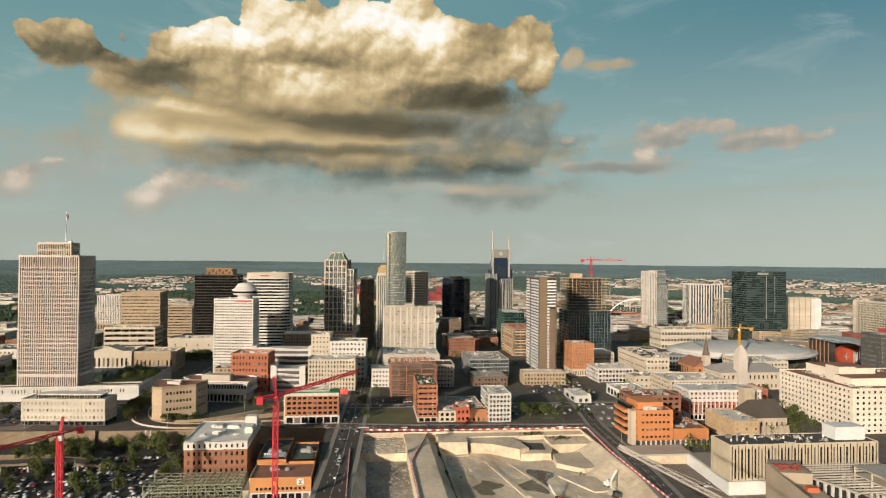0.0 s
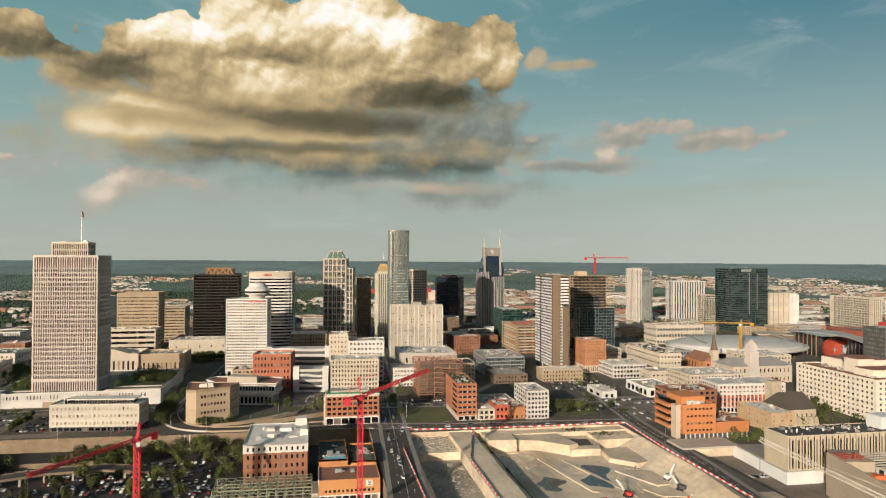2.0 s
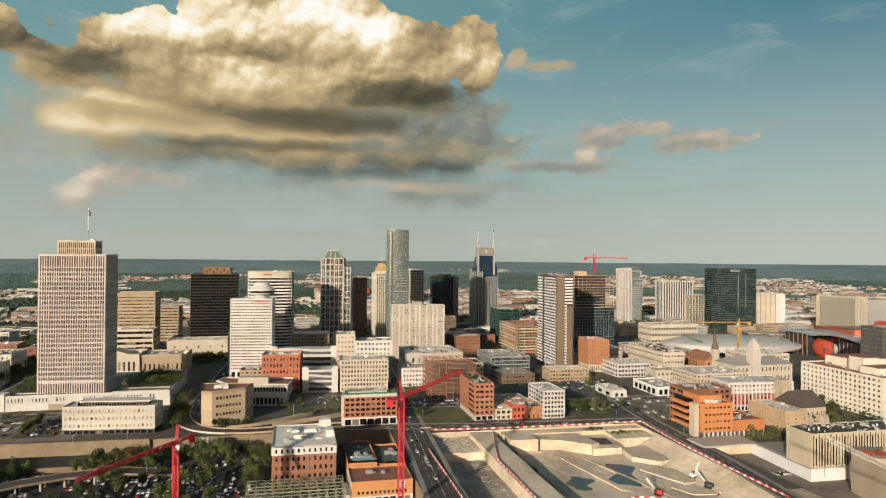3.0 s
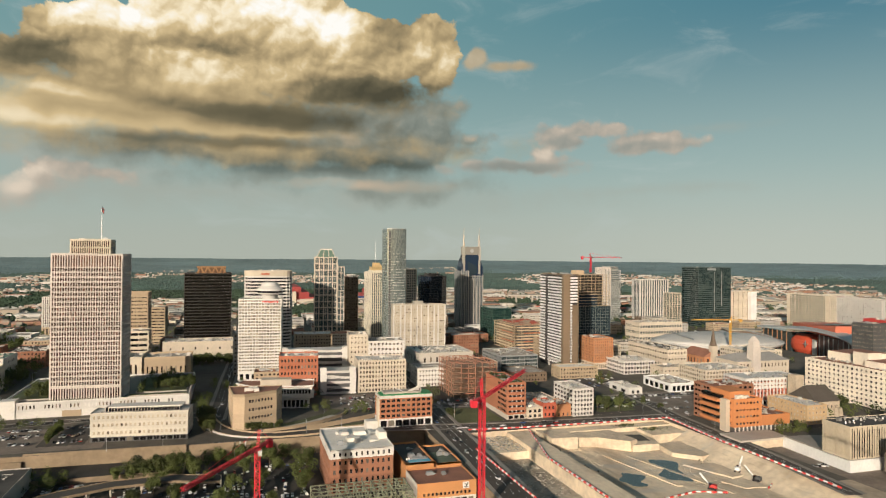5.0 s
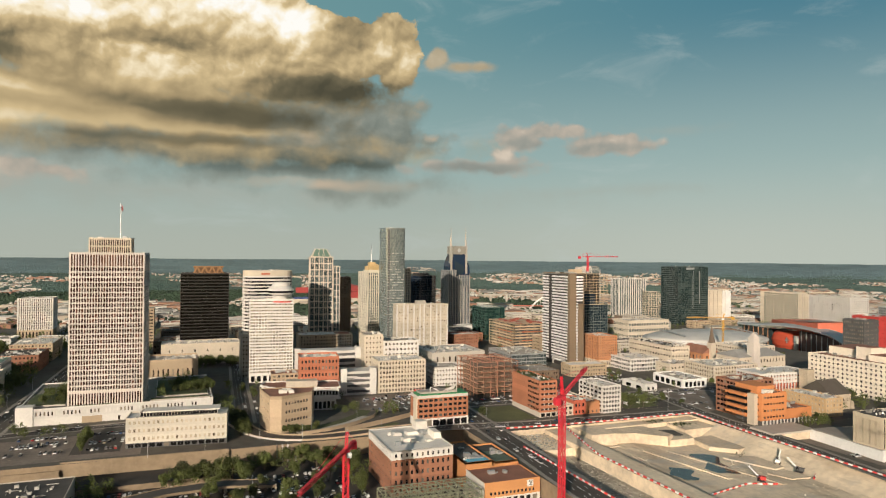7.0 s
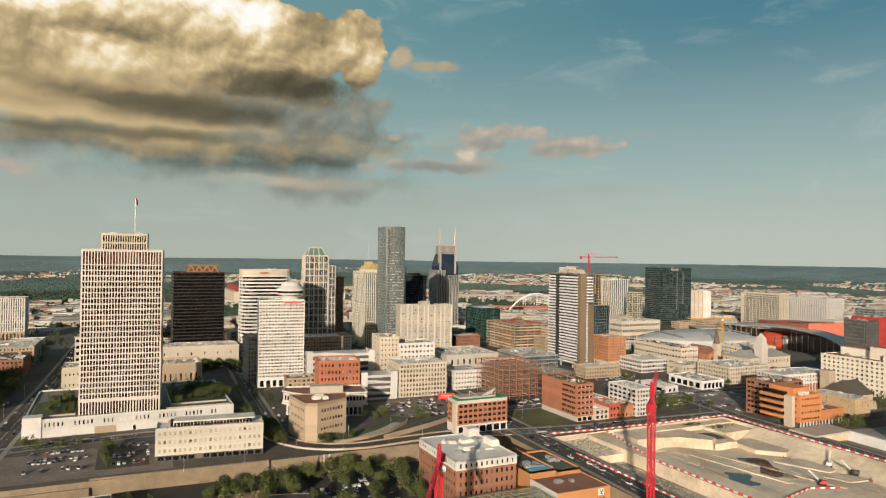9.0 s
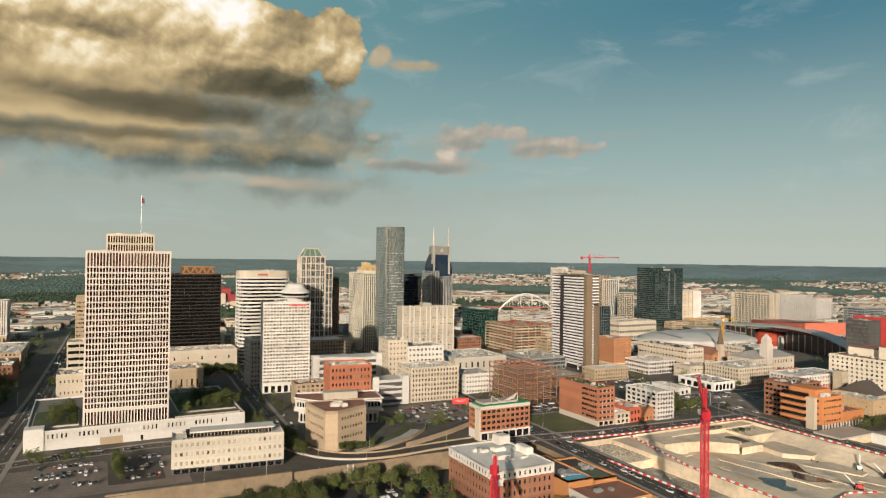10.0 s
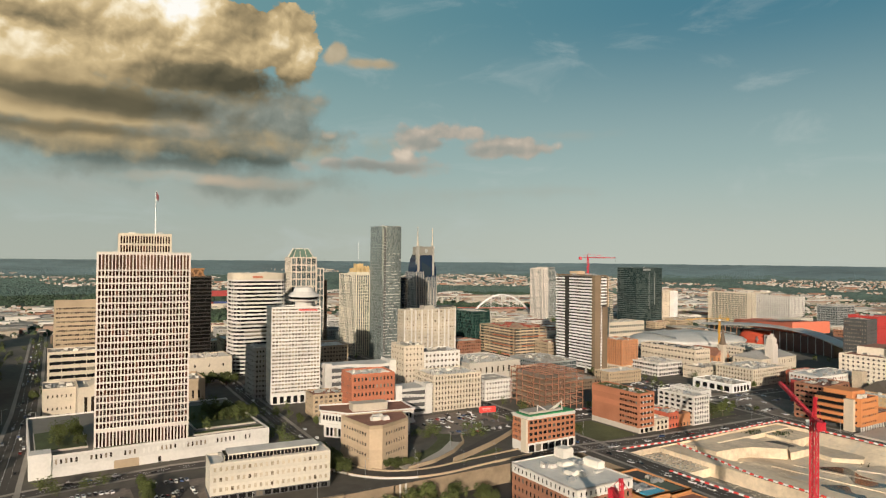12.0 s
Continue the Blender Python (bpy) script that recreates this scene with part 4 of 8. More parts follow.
bld("white stone office wing with square windows", -37, 726, 38, 30, 42, 8, (9, 0.5, 2.2, 1.5, 1), rot=-4, wall=WHITE, glass=GLASS_WARM)
bld("grey stone library hall with a pale roof", 20, 735, 62, 60, 26, 2, (8, 0.3, 6, 3, 3), wall=CONCRETE, glass=GLASS_WARM, units=5, top=ROOF_WHITE)
apt = bld("beige slab apartment block with white window bands", 23, 876, 69, 18, 68, 18, (26, 0.6, 1.7, 1.1, 0.6), (6, 0.5, 1.6, 1.1, 1), rot=-3, wall=material("beige_precast", (0.47, 0.42, 0.34)), glass=GLASS_PALE)
for px in (0.0, 9.0, 14.4, 22.5, 30.6, 36.0, 45.0, 53.1, 58.5, 67.5):
    child("pier", Shape().box(px, px + 1.5, -0.6, 0.0, 0, 68.5).mesh("pier", WHITE), apt)
child("plant_room", Shape().box(28, 40, 4, 14, 68, 73).mesh("plant_room", CONCRETE), apt)


# ---- skyline ----
def gable_tower():
    BEIGE = material("grey_beige_granite", (0.55, 0.49, 0.41))
    root = thing("office_tower", "cream stone tower with dark glass bays and green gabled top", "office tower", pose(-62, 1026, 0, 0, 0, -8))
    m = (5, 0.74, 7.6, 0.7, 1.0)
    pm = rect(34, 40)
    storeys(root, pm, 0, 128, 14, [m, (5, 0.8, 8.0, 0.7, 1), None, (5, 0.8, 8.0, 0.7, 1)], BEIGE, GLASS_TEAL, 0.6)
    mull = Shape().box(0, 0.35, -0.5, 0.2, 0, 126).mesh("mullion", BEIGE)
    for k in range(5):
        child("mullion", mull, root, Matrix.Translation((4.0 + k * 6.4, 0, 0)))
    roof(root, pm, 128, ROOF_GREY, BEIGE, 0.8, 0, 2)
    pw = rect(10, 36, 34, 2)
    storeys(root, pw, 0, 114, 13, [(2, 0.75, 7.6, 0.7, 0.5), (5, 0.8, 7.6, 0.7, 1), None, None], BEIGE, GLASS_TEAL, 0.6)
    roof(root, pw, 114, ROOF_GREY, BEIGE, 0.8, 0, 2)
    top = Shape()
    a, b = [(4, 4), (30, 4), (30, 36), (4, 36)], [(9, 12), (25, 12), (25, 28), (9, 28)]
    for i in range(4):
        p, q, u, v = a[i], a[(i + 1) % 4], b[(i + 1) % 4], b[i]
        top.quad((*p, 128.8), (*q, 128.8), (*u, 139.5), (*v, 139.5))
    top.quad(*[(x, y, 139.5) for x, y in b])
    child("crown_roof", top.mesh("crown_roof", TEAL_ROOF), root, None, "green copper crown roof")
    child("crown_frame", Shape().bar((4, 4, 129), (9, 12, 139.7), 0.5).bar((30, 4, 129), (25, 12, 139.7), 0.5).bar((9, 12, 139.7), (25, 12, 139.7), 0.5).bar((13, 4, 129), (14, 12, 139.7), 0.4).bar((21, 4, 129), (20, 12, 139.7), 0.4).bar((4, 36, 129), (9, 28, 139.7), 0.8).mesh("crown_frame", BEIGE), root)
    TAKEN.append((-66, -10, 1015, 1070))


gable_tower()
bld("narrow dark brown brick tower behind the gabled one", -8, 1090, 22, 22, 96, 22, (6, 0.4, 2, 1.2, 1), wall=BROWN, glass=GLASS_WARM)


def deco_tower():
    ivory = material("ivory_stone", (0.61, 0.565, 0.465))
    root = bld("ivory stone and green glass tower with a golden deco crown", 17, 998, 20, 56, 106, 26, (6, 0.60, 3.3, 0.5, 0.8), (14, 0.60, 3.3, 0.5, 1), wall=ivory, glass=GLASS_TEAL, units=0)
    for k in range(7):
        child("pier", Shape().box(0.2 + k * 3.1, 0.9 + k * 3.1, -0.5, 0.0, 0, 108).mesh("pier", ivory), root)
    gold = material("golden_stone_crown", (0.56, 0.41, 0.20))
    child("upper_step", Shape().box(1, 19, 1, 28, 107, 110).mesh("upper_step", ivory), root)
    for k in range(5):
        child("crown_arch", Shape().box(1.2 + k * 3.7, 2.2 + k * 3.7, 0.8, 3, 110, 116).box(3.6 + k * 3.7, 4.5 + k * 3.7, 0.8, 3, 110, 116).prism([(1.2 + k * 3.7, 0.8), (4.5 + k * 3.7, 0.8), (4.5 + k * 3.7, 3), (1.2 + k * 3.7, 3)], 115, 118.5, 0.4).mesh("crown_arch", gold), root, None, "golden arch of the crown")
    child("crown", Shape().box(2, 18, 4, 26, 110, 115).box(5, 14, 8, 20, 115, 121).mesh("crown", gold), root, None, "golden stone crown block")
    child("mast", Shape().lathe([(0.4, 121), (0.12, 150)], 8, 9, 14).mesh("mast", METAL), root)


deco_tower()


TEALG = material("grey_teal_spandrel", (0.13, 0.16, 0.155), 0.35)


def glass_tower():
    pts = arc_rect(27, 34, 2.6, 11)
    n = len(pts)
    specs = [(max(2, int(length / 1.6)), 0.95, 3.3, 0.28, 0.05) for _, _, _, length in outline_sides(pts)]
    root = thing("apartment_tower", "slender silver glass apartment tower with a bowed front", "apartment tower", pose(30, 949, 0))
    storeys(root, pts, 0, 164, 45, specs, TEALG, GLASS_SILVER, 0.12)
    storeys(root, pts, 164, 5, 1, [(3, 0.97, 4.6, 0.2, 0.05)] * n, TEALG, GLASS_SILVER, 0.12)
    roof(root, pts, 169, ROOF_GREY, METAL, 0.4, 2, 3)
    child("balcony_slot", Shape().box(2.2, 4.6, -1.75, 0.4, 4, 166).mesh("balcony_slot", DARK), root)
    rnd = random.Random(61)
    balcony = Shape()
    for k in range(36):
        z = 6 + k * 164 / 45
        for col in range(9):
            if rnd.random() < 0.55 - 0.25 * (k > 26):
                x = 5.6 + col * 2.3
                y = -2.6 * (1 - (2 * x / 27 - 1) ** 2)
                balcony.box(x, x + rnd.choice((1.2, 1.6, 2.0)), y - 0.75, y + 0.3, z, z + 1.0)
    for k in range(42):
        balcony.box(2.0, 4.8, -2.5, -1.5, 6 + k * 164 / 45, 6.35 + k * 164 / 45)
    tagged(child("balcony_front", balcony.mesh("balcony_front", material("pale_balcony_panel", (0.46, 0.47, 0.43), 0.6)), root), "small pale balcony slabs", kind="stuff")
    TAKEN.append((28, 62, 940, 990))


glass_tower()
bld("cream apartment tower with balconies", 63, 1046, 35, 30, 110, 28, (9, 0.66, 2.6, 0.8, 1), wall=CREAM, glass=GLASS_GREEN)


def octagon_tower():
    w, d, c = 47.0, 44.0, 12.0
    pts = [(c, 0), (w - c, 0), (w, c), (w, d - c), (w - c, d), (c, d), (0, d - c), (0, c)]
    root = thing("office_tower", "dark blue-black glass octagonal tower", "office tower", pose(134, 1145, 0))
    NAVY = material("navy_metal_panel", (0.020, 0.030, 0.045), 0.4)
    specs = [(max(2, int(length / 2.4)), 0.95, 3.7, 0.3, 0.05) for _, _, _, length in outline_sides(pts)]
    storeys(root, pts, 0, 96, 23, specs, NAVY, glass_material("night_blue_glass", (0.012, 0.020, 0.034), (0.028, 0.036, 0.05), 0.2), 0.15)
    roof(root, pts, 96, ROOF_DARK, BLACK, 1, 4, 8)
    child("plant_room", Shape().box(12, 34, 12, 32, 96, 101).mesh("plant_room", BLACK), root)
    TAKEN.append((130, 185, 1140, 1192))


octagon_tower()


def spired_tower():
    root = thing("office_tower", "dark granite and navy glass office tower with twin spires", "office tower", pose(224, 1205, 0))
    grey = material("grey_granite", (0.25, 0.255, 0.25), 0.6)
    pale = material("pale_granite_pier", (0.40, 0.38, 0.33), 0.7)
    for x0, x1, y0, y1, h, fl in ((4, 46, 8, 44, 98, 23), (0, 15, 0, 40, 104, 25), (15, 26, 2, 40, 88, 21), (26, 38, 4, 40, 74, 18)):
        p = rect(x1 - x0, y1 - y0, x0, y0)
        storeys(root, p, 0, h, fl, [(max(3, int((x1 - x0) / 3.5)), 0.56, 3.0, 0.5, 0.8), (8, 0.5, 3.0, 0.5, 1), None, (8, 0.56, 3.0, 0.5, 1)], grey, GLASS_BLUE, 0.5)
        roof(root, p, h, ROOF_DARK, grey, 0.6, 0, 1)
        for i in range(3):
            child("pier", Shape().box(-0.5, 0.5, y0 - 0.7, y0 + 0.1, 0, h + 1.2).mesh("pier", pale), root, Matrix.Translation((x0 + 0.5 + (x1 - x0 - 1) * i / 2, 0, 0)))
    navy = glass_material("navy_mirror_glass", (0.012, 0.026, 0.058), (0.018, 0.034, 0.066), 0.3, 0.12, 0.01)
    s = Shape()
    prof = [(5, 96), (5, 112), (7, 121), (10, 129), (13, 136), (34, 136), (37, 129), (41, 121), (45, 110), (45, 96)]
    n = len(prof)
    s.v += [(x, 7, z) for x, z in prof] + [(x, 38, z) for x, z in prof]
    s.f += [tuple(range(n)), tuple(reversed(range(n, 2 * n)))]
    s.f += [((i + 1) % n, i, n + i, n + (i + 1) % n) for i in range(n)]
    child("navy_crown", s.mesh("navy_crown", navy), root, None, "navy blue glass crown with curved shoulders")
    child("notch", Shape().quad((15, 6.7, 90), (33, 6.7, 100), (33, 6.7, 112), (15, 6.7, 122)).mesh("notch", GLASS_BLUE), root)
    child("top_block", Shape().box(9, 37, 6, 30, 134, 149).mesh("top_block", material("warm_grey_granite", (0.24, 0.225, 0.195), 0.7)), root)
    child("crown_emblem", Shape().lathe([(0.1, 137.6), (3.0, 139.0), (3.4, 141.5), (2.2, 144.2), (0.1, 145.2)], 14, 23, 5.9, 0.12).mesh("crown_emblem", METAL), root, None, "pale round roof emblem")
    for x in (8, 38):
        child("spire_base", Shape().box(x - 1.8, x + 1.8, 6, 14, 98, 150).mesh("spire_base", pale), root)
        child("spire", Shape().lathe([(1.7, 150), (1.3, 158), (0.9, 168), (0.35, 183)], 10, x, 10).mesh("spire", CREAM), root, None, "pale slender spire")
    TAKEN.append((220, 275, 1200, 1255))


spired_tower()
bld("dark green glass office block with a pale roof", 212, 1013, 32, 55, 50, 12, (11, 0.94, 3.6, 0.4, 0.3), (18, 0.94, 3.6, 0.4, 0.3), wall=material("dark_green_panel", (0.035, 0.075, 0.062), 0.5), glass=glass_material("deep_green_glass", (0.016, 0.04, 0.036), (0.06, 0.12, 0.10), 0.25, 0.08), top=ROOF_WHITE)


def concrete_frame():
    """Open floors and columns of a raw concrete shell."""
    root = thing("unfinished_building", "raw concrete building shell under construction with red deck edges", "construction", pose(200, 897, 0))
    w, d, fl, sh = 56.0, 80.0, 9, 4.0
    for k in range(fl + 1):
        child("floor_slab", SLAB_C, root, Matrix.Translation((0, 0, k * sh)))
    for k in range(fl):
        for i in range(6):
            child("column", COL_C, root, Matrix.Translation((i * (w - 1) / 5, 0.6, k * sh)))
        for i in range(1, 8):
            child("column", COL_C, root, Matrix.Translation((0.6, i * (d - 1) / 7, k * sh)))
        child("edge_board", EDGE_A if k % 3 else EDGE_B, root, Matrix.Translation((0, 0, k * sh)))
    # dark box stands in for the shaded void between the open floors
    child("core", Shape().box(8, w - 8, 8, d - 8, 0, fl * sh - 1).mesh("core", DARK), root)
    s = Shape()
    rnd = random.Random(5)
    for k in range(26):
        x, y = rnd.uniform(2, w - 9), rnd.uniform(2, d - 9)
        s.box(x, x + rnd.uniform(2, 8), y, y + rnd.uniform(2, 8), fl * sh + 0.4, fl * sh + rnd.uniform(0.8, 2.6))
    tagged(child("formwork", s.mesh("formwork", PAINT_BRICKRED), root), "red-brown formwork on the open top deck", kind="stuff")
    TAKEN.append((196, 266, 890, 990))


RAW = material("warm_raw_concrete", (0.52, 0.40, 0.27), 0.9)
SLAB_C = Shape().box(0, 56, 0, 80, 0, 0.8).mesh("floor_slab", RAW)
EDGE_A = Shape().box(3, 40, -0.25, -0.02, 0.4, 1.9).box(-0.25, -0.02, 8, 66, 0.4, 1.9).mesh("edge_board", material("cream_edge_board", (0.60, 0.50, 0.36), 0.9))
EDGE_B = Shape().box(14, 54, -0.25, -0.02, 0.4, 1.9).box(-0.25, -0.02, 2, 48, 0.4, 1.9).mesh("edge_board", material("red_edge_board", (0.45, 0.16, 0.09), 0.9))
COL_C = Shape().box(0, 0.75, 0, 0.75, 0.8, 4.0).mesh("column", RAW)
PAINT_BRICKRED = material("red_brown_formwork", (0.36, 0.09, 0.06))
concrete_frame()


def banded_tower():
    root = thing("apartment_tower", "tall tower of white balcony bands and brown concrete piers", "apartment tower", pose(198, 746, 0))
    w, d, h, fl = 19.0, 66.0, 111.0, 30
    # black box that shows between the white bands
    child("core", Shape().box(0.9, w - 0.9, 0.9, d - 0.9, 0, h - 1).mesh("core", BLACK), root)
    sh = (h - 6) / fl
    longb = Shape().box(0, 0.9, 4.5, 43, 0, sh * 0.52).mesh("balcony_band", PAINT_WHITE)
    backb = Shape().box(0, 0.9, 51, 66, 0, sh * 0.52).mesh("balcony_band", PAINT_WHITE)
    frontb, slimb = Shape().box(8, 19, -0.1, 0.9, 0, sh * 0.52).mesh("balcony_band", PAINT_WHITE), Shape().box(8, 11, -0.1, 0.9, 0, sh * 0.52).mesh("balcony_band", PAINT_WHITE)
    sideb = Shape().box(w - 0.9, w, 4.5, 60, 0, sh * 0.52).mesh("balcony_band", WHITE)
    for k in range(fl):
        at = Matrix.Translation((0, 0, 5 + k * sh))
        child("balcony_band", longb, root, at)
        child("balcony_band", backb, root, at)
        child("balcony_band", sideb, root, at)
        child("balcony_band", frontb if k > fl * 0.68 else slimb, root, at)
    child("pier", Shape().box(-0.6, 8, -0.8, 4.5, 0, h).mesh("pier", BROWNC), root, None, "tall brown concrete corner pier")
    child("pier", Shape().box(11, 18.6, -0.4, 0.9, 0, h * 0.68).mesh("pier", BROWNC), root)
    child("pier", Shape().box(w - 0.9, w + 0.3, -0.4, 4.5, 0, h).mesh("pier", BROWNC), root)
    child("entrance_frame", Shape().box(-0.8, 0, 12, 15, 0, 9).box(-0.8, 0, 36, 39, 0, 9).box(-0.8, 0, 12, 39, 8, 10).mesh("entrance_frame", WHITE), root)
    roof(root, rect(w, d), h, ROOF_GREY, BROWNC, 0.8, 7, 9)
    TAKEN.append((190, 222, 738, 818))


BROWNC = material("brown_ribbed_concrete", (0.20, 0.145, 0.095), 0.9)
banded_tower()


def glazed_shell():
    """Apartment tower half clad: glass below, open concrete floors above."""
    root = thing("apartment_tower", "half-clad apartment tower with glass below and raw concrete above", "apartment tower", pose(260, 841, 0))
    p = rect(57, 40)
    storeys(root, p, 0, 66, 17, [(15, 0.88, 3.4, 0.3, 0.4), (10, 0.88, 3.4, 0.3, 0.4), None, (10, 0.88, 3.4, 0.3, 0.4)], TEALG, glass_material("slate_blue_glass", (0.020, 0.034, 0.046), (0.042, 0.058, 0.068), 0.3, 0.1), 0.15)
    # near-black box paints the shade seen behind the open upper floors
    child("core", Shape().box(9, 48, 8, 34, 66, 107).mesh("core", ROOF_DARK), root)
    slab = Shape().box(0, 57, 0, 40, 0, 0.4).mesh("floor_slab", RAW)
    col = Shape().box(0, 0.5, 0, 0.5, 0, 3.8).mesh("column", RAW)
    glz = Shape().quad((0, 0.35, 0.6), (34, 0.35, 0.6), (34, 0.35, 3.8), (0, 0.35, 3.8)).mesh("glass_sheet", GLASS_BLUE)
    for k in range(12):
        child("floor_slab", slab, root, Matrix.Translation((0, 0, 66 + 3.8 * k)))
        if k < 11:
            for i in range(11):
                child("column", col, root, Matrix.Translation((i * 5.6, 0.4, 66 + 3.8 * k)))
            for i in range(1, 6):
                child("column", col, root, Matrix.Translation((0.4, i * 7, 66 + 3.8 * k)))
            if k < 4:
                child("glass_sheet", glz, root, Matrix.Translation((2, 0, 66 + 3.8 * k)))
    child("roof_core", Shape().box(10, 22, 10, 26, 108, 114).mesh("roof_core", RAW), root)
    TAKEN.append((256, 320, 835, 885))


glazed_shell()
bld("old red brick hotel with a pale stone base", 233, 738, 26, 34, 36, 9, (9, 0.4, 1.9, 1.1, 1), wall=ORANGE_BRICK, glass=GLASS_WARM, base=(8, (9, 0.5, 5, 1.5, 1), (9, 0.5, 5, 1.5, 1), CREAM, GLASS_WARM), units=4, top=ROOF_BROWN, single=True)


def slanted_tower():
    root = thing("office_tower", "silver glass office tower with a slanted crown", "office tower", pose(552, 1257, 0))
    left, mid, right = rect(15, 40, 0, 0), [(14, -3), (34, -3), (34, 36), (14, 36)], [(34, -2), (43, 8), (43, 40), (34, 40)]
    storeys(root, left, 0, 108, 27, [(4, 0.45, 9, 0.0, 1), None, None, (10, 0.45, 9, 0.0, 1)], LIMESTONE, GLASS_BRIGHT, 0.3)
    storeys(root, mid, 0, 84, 21, [(9, 0.92, 3.5, 0.3, 0.2), None, None, None], METAL, GLASS_BRIGHT, 0.12)
    storeys(root, right, 0, 104, 26, [(5, 0.92, 3.5, 0.3, 0.2), (9, 0.92, 3.5, 0.3, 0.2), None, None], METAL, GLASS_SKY, 0.12)
    roof(root, left, 108, ROOF_GREY, LIMESTONE, 2, 0, 1)
    roof(root, right, 104, ROOF_GREY, METAL, 0.6, 0, 1)
    for k in range(7):
        z0, z1, y0, y1 = 84 + 4 * k, 84 + 4 * (k + 1) - 0.4, -3 + k * 0.9, -3 + (k + 1) * 0.9
        child("glass_panel", Shape().quad((14.3, y0, z0), (33.7, y0, z0), (33.7, y1, z1), (14.3, y1, z1)).mesh("glass_panel", GLASS_BRIGHT), root)
    child("crown_core", Shape().prism([(14, 4), (34, 4), (34, 36), (14, 36)], 84, 112).mesh("crown_core", LIMESTONE), root)
    child("sign_bars", Shape().box(19, 30, 2.4, 3.0, 106.5, 109).mesh("sign_bars", DARK), root)
    TAKEN.append((548, 600, 1245, 1305))


slanted_tower()
bld("cream apartment tower with vertical window strips", 636, 1258, 70, 30, 84, 22, (12, 0.55, 9, 0.0, 2), (5, 0.6, 9, 0.0, 2), wall=WHITE, glass=GLASS_SKY)
bld("slim green glass apartment block", 660, 1190, 26, 20, 60, 16, (4, 0.8, 2.8, 0.6, 0.6), wall=CREAM, glass=GLASS_GREEN)
dkh = bld("dark glass hotel tower with a pale roof sign", 668, 1112, 74, 50, 113, 29, (9, 0.985, 3.0, 0.45, 0.1), (6, 0.985, 3.0, 0.45, 0.1), wall=material("teal_grey_panel", (0.055, 0.08, 0.08), 0.4), glass=glass_material("dark_teal_glass", (0.024, 0.042, 0.042), (0.07, 0.09, 0.085), 0.3, 0.05), depth=0.15, units=2)
child("sign_panel", Shape().box(20, 40, -0.4, 0.0, 108.0, 112.0).mesh("sign_panel", METAL), dkh, None, "pale blank roof sign panel")
child("pale_mullion", Shape().box(36, 36.8, -0.4, 0.0, 30, 106).box(52, 52.8, -0.4, 0, 40, 106).mesh("pale_mullion", METAL), dkh)
bld("white concrete hotel slab", 782, 1160, 60, 30, 64, 16, (5, 0.16, 2.0, 1.2, 2), wall=CREAM, glass=GLASS_WARM)
bld("bright white windowless hotel shaft", 824, 1150, 13, 9.8, 62, 1, None, wall=PAINT_WHITE, glass=GLASS_WARM, units=0)
bld("tan and green glass hotel with a blank end wall", 846, 985, 18, 96, 65, 16, (4, 0.5, 2.6, 0.8, 1), (24, 0.75, 2.8, 0.7, 8), wall=CREAM, glass=GLASS_GREEN)
bld("white hotel with dark top windows", 945, 964, 50, 100, 56, 14, (10, 0.5, 2.2, 0.9, 1), (20, 0.5, 2.2, 0.9, 1), wall=WHITE, glass=GLASS)
bld("pale blue glass office block", 960, 880, 60, 40, 44, 10, (12, 0.8, 3, 0.5, 1), wall=METAL, glass=GLASS_SKY)
bld("dark grey brick hotel", 504, 606, 24, 27, 60, 13, (12, 0.4, 1.8, 1.2, 1), (10, 0.4, 1.8, 1.2, 1), wall=DARK, glass=GLASS_PALE)
bld("bright red panelled block", 529, 606, 22, 34, 63, 12, (6, 0.2, 1.8, 1.2, 1), wall=material("dark_red_panel", (0.46, 0.05, 0.045), 0.6), glass=GLASS)


# ---- middle ground ----
brk = bld("brick office slab with a roof garden and banded front", 43, 541, 16, 50, 29, 6, (1, 0.97, 1.7, 1.5, 0.8), (0, 0, 0, 0, 0), wall=material("rust_brick", (0.41, 0.165, 0.09), 0.9, 0.2, 1.5), glass=GLASS, base=(4, (3, 0.8, 3, 0.3, 0.5), None, CONCRETE, GLASS), top=GRASS, units=2, depth=0.8)
sqw = Shape().box(-0.25, 0, 0, 1.6, 0, 1.7).mesh("window", GLASS)
for k in range(6):
    for i in range(7):
        child("window", sqw, brk, Matrix.Translation((0.05, 2.5 + i * 2.6, 5.4 + k * 4.1)))
    for i in range(3):
        child("mullion", Shape().box(0, 0.5, 0, 0.5, 0, 1.8).mesh("mullion", WHITE), brk, Matrix.Translation((4 + i * 4, 0.2, 5.4 + k * 4.17)))
bld("white six storey office with square windows", 100, 537, 19, 36, 22, 6, (6, 0.62, 2.0, 1.0, 0.8), None, wall=WHITE, glass=GLASS, single=True, units=5, top=ROOF_WHITE)
bld("grey glass-fronted office block with a flat roof", 115, 735, 45, 60, 20, 5, (14, 0.94, 3.0, 0.5, 0.4), (16, 0.6, 2.0, 0.9, 1), wall=METAL, glass=GLASS_SKY, units=6)
bld("small white shop with a flat pale roof", 60, 540, 14, 22, 8, 2, (3, 0.6, 2.4, 0.9, 0.6), wall=CREAM, top=ROOF_WHITE, single=True)
bld("small red painted brick shop", 74.2, 540, 11.6, 20, 11, 2, (3, 0.5, 2.4, 1.2, 0.6), wall=material("faded_red_paint", (0.48, 0.115, 0.065), 0.8), top=ROOF_BROWN, single=True)
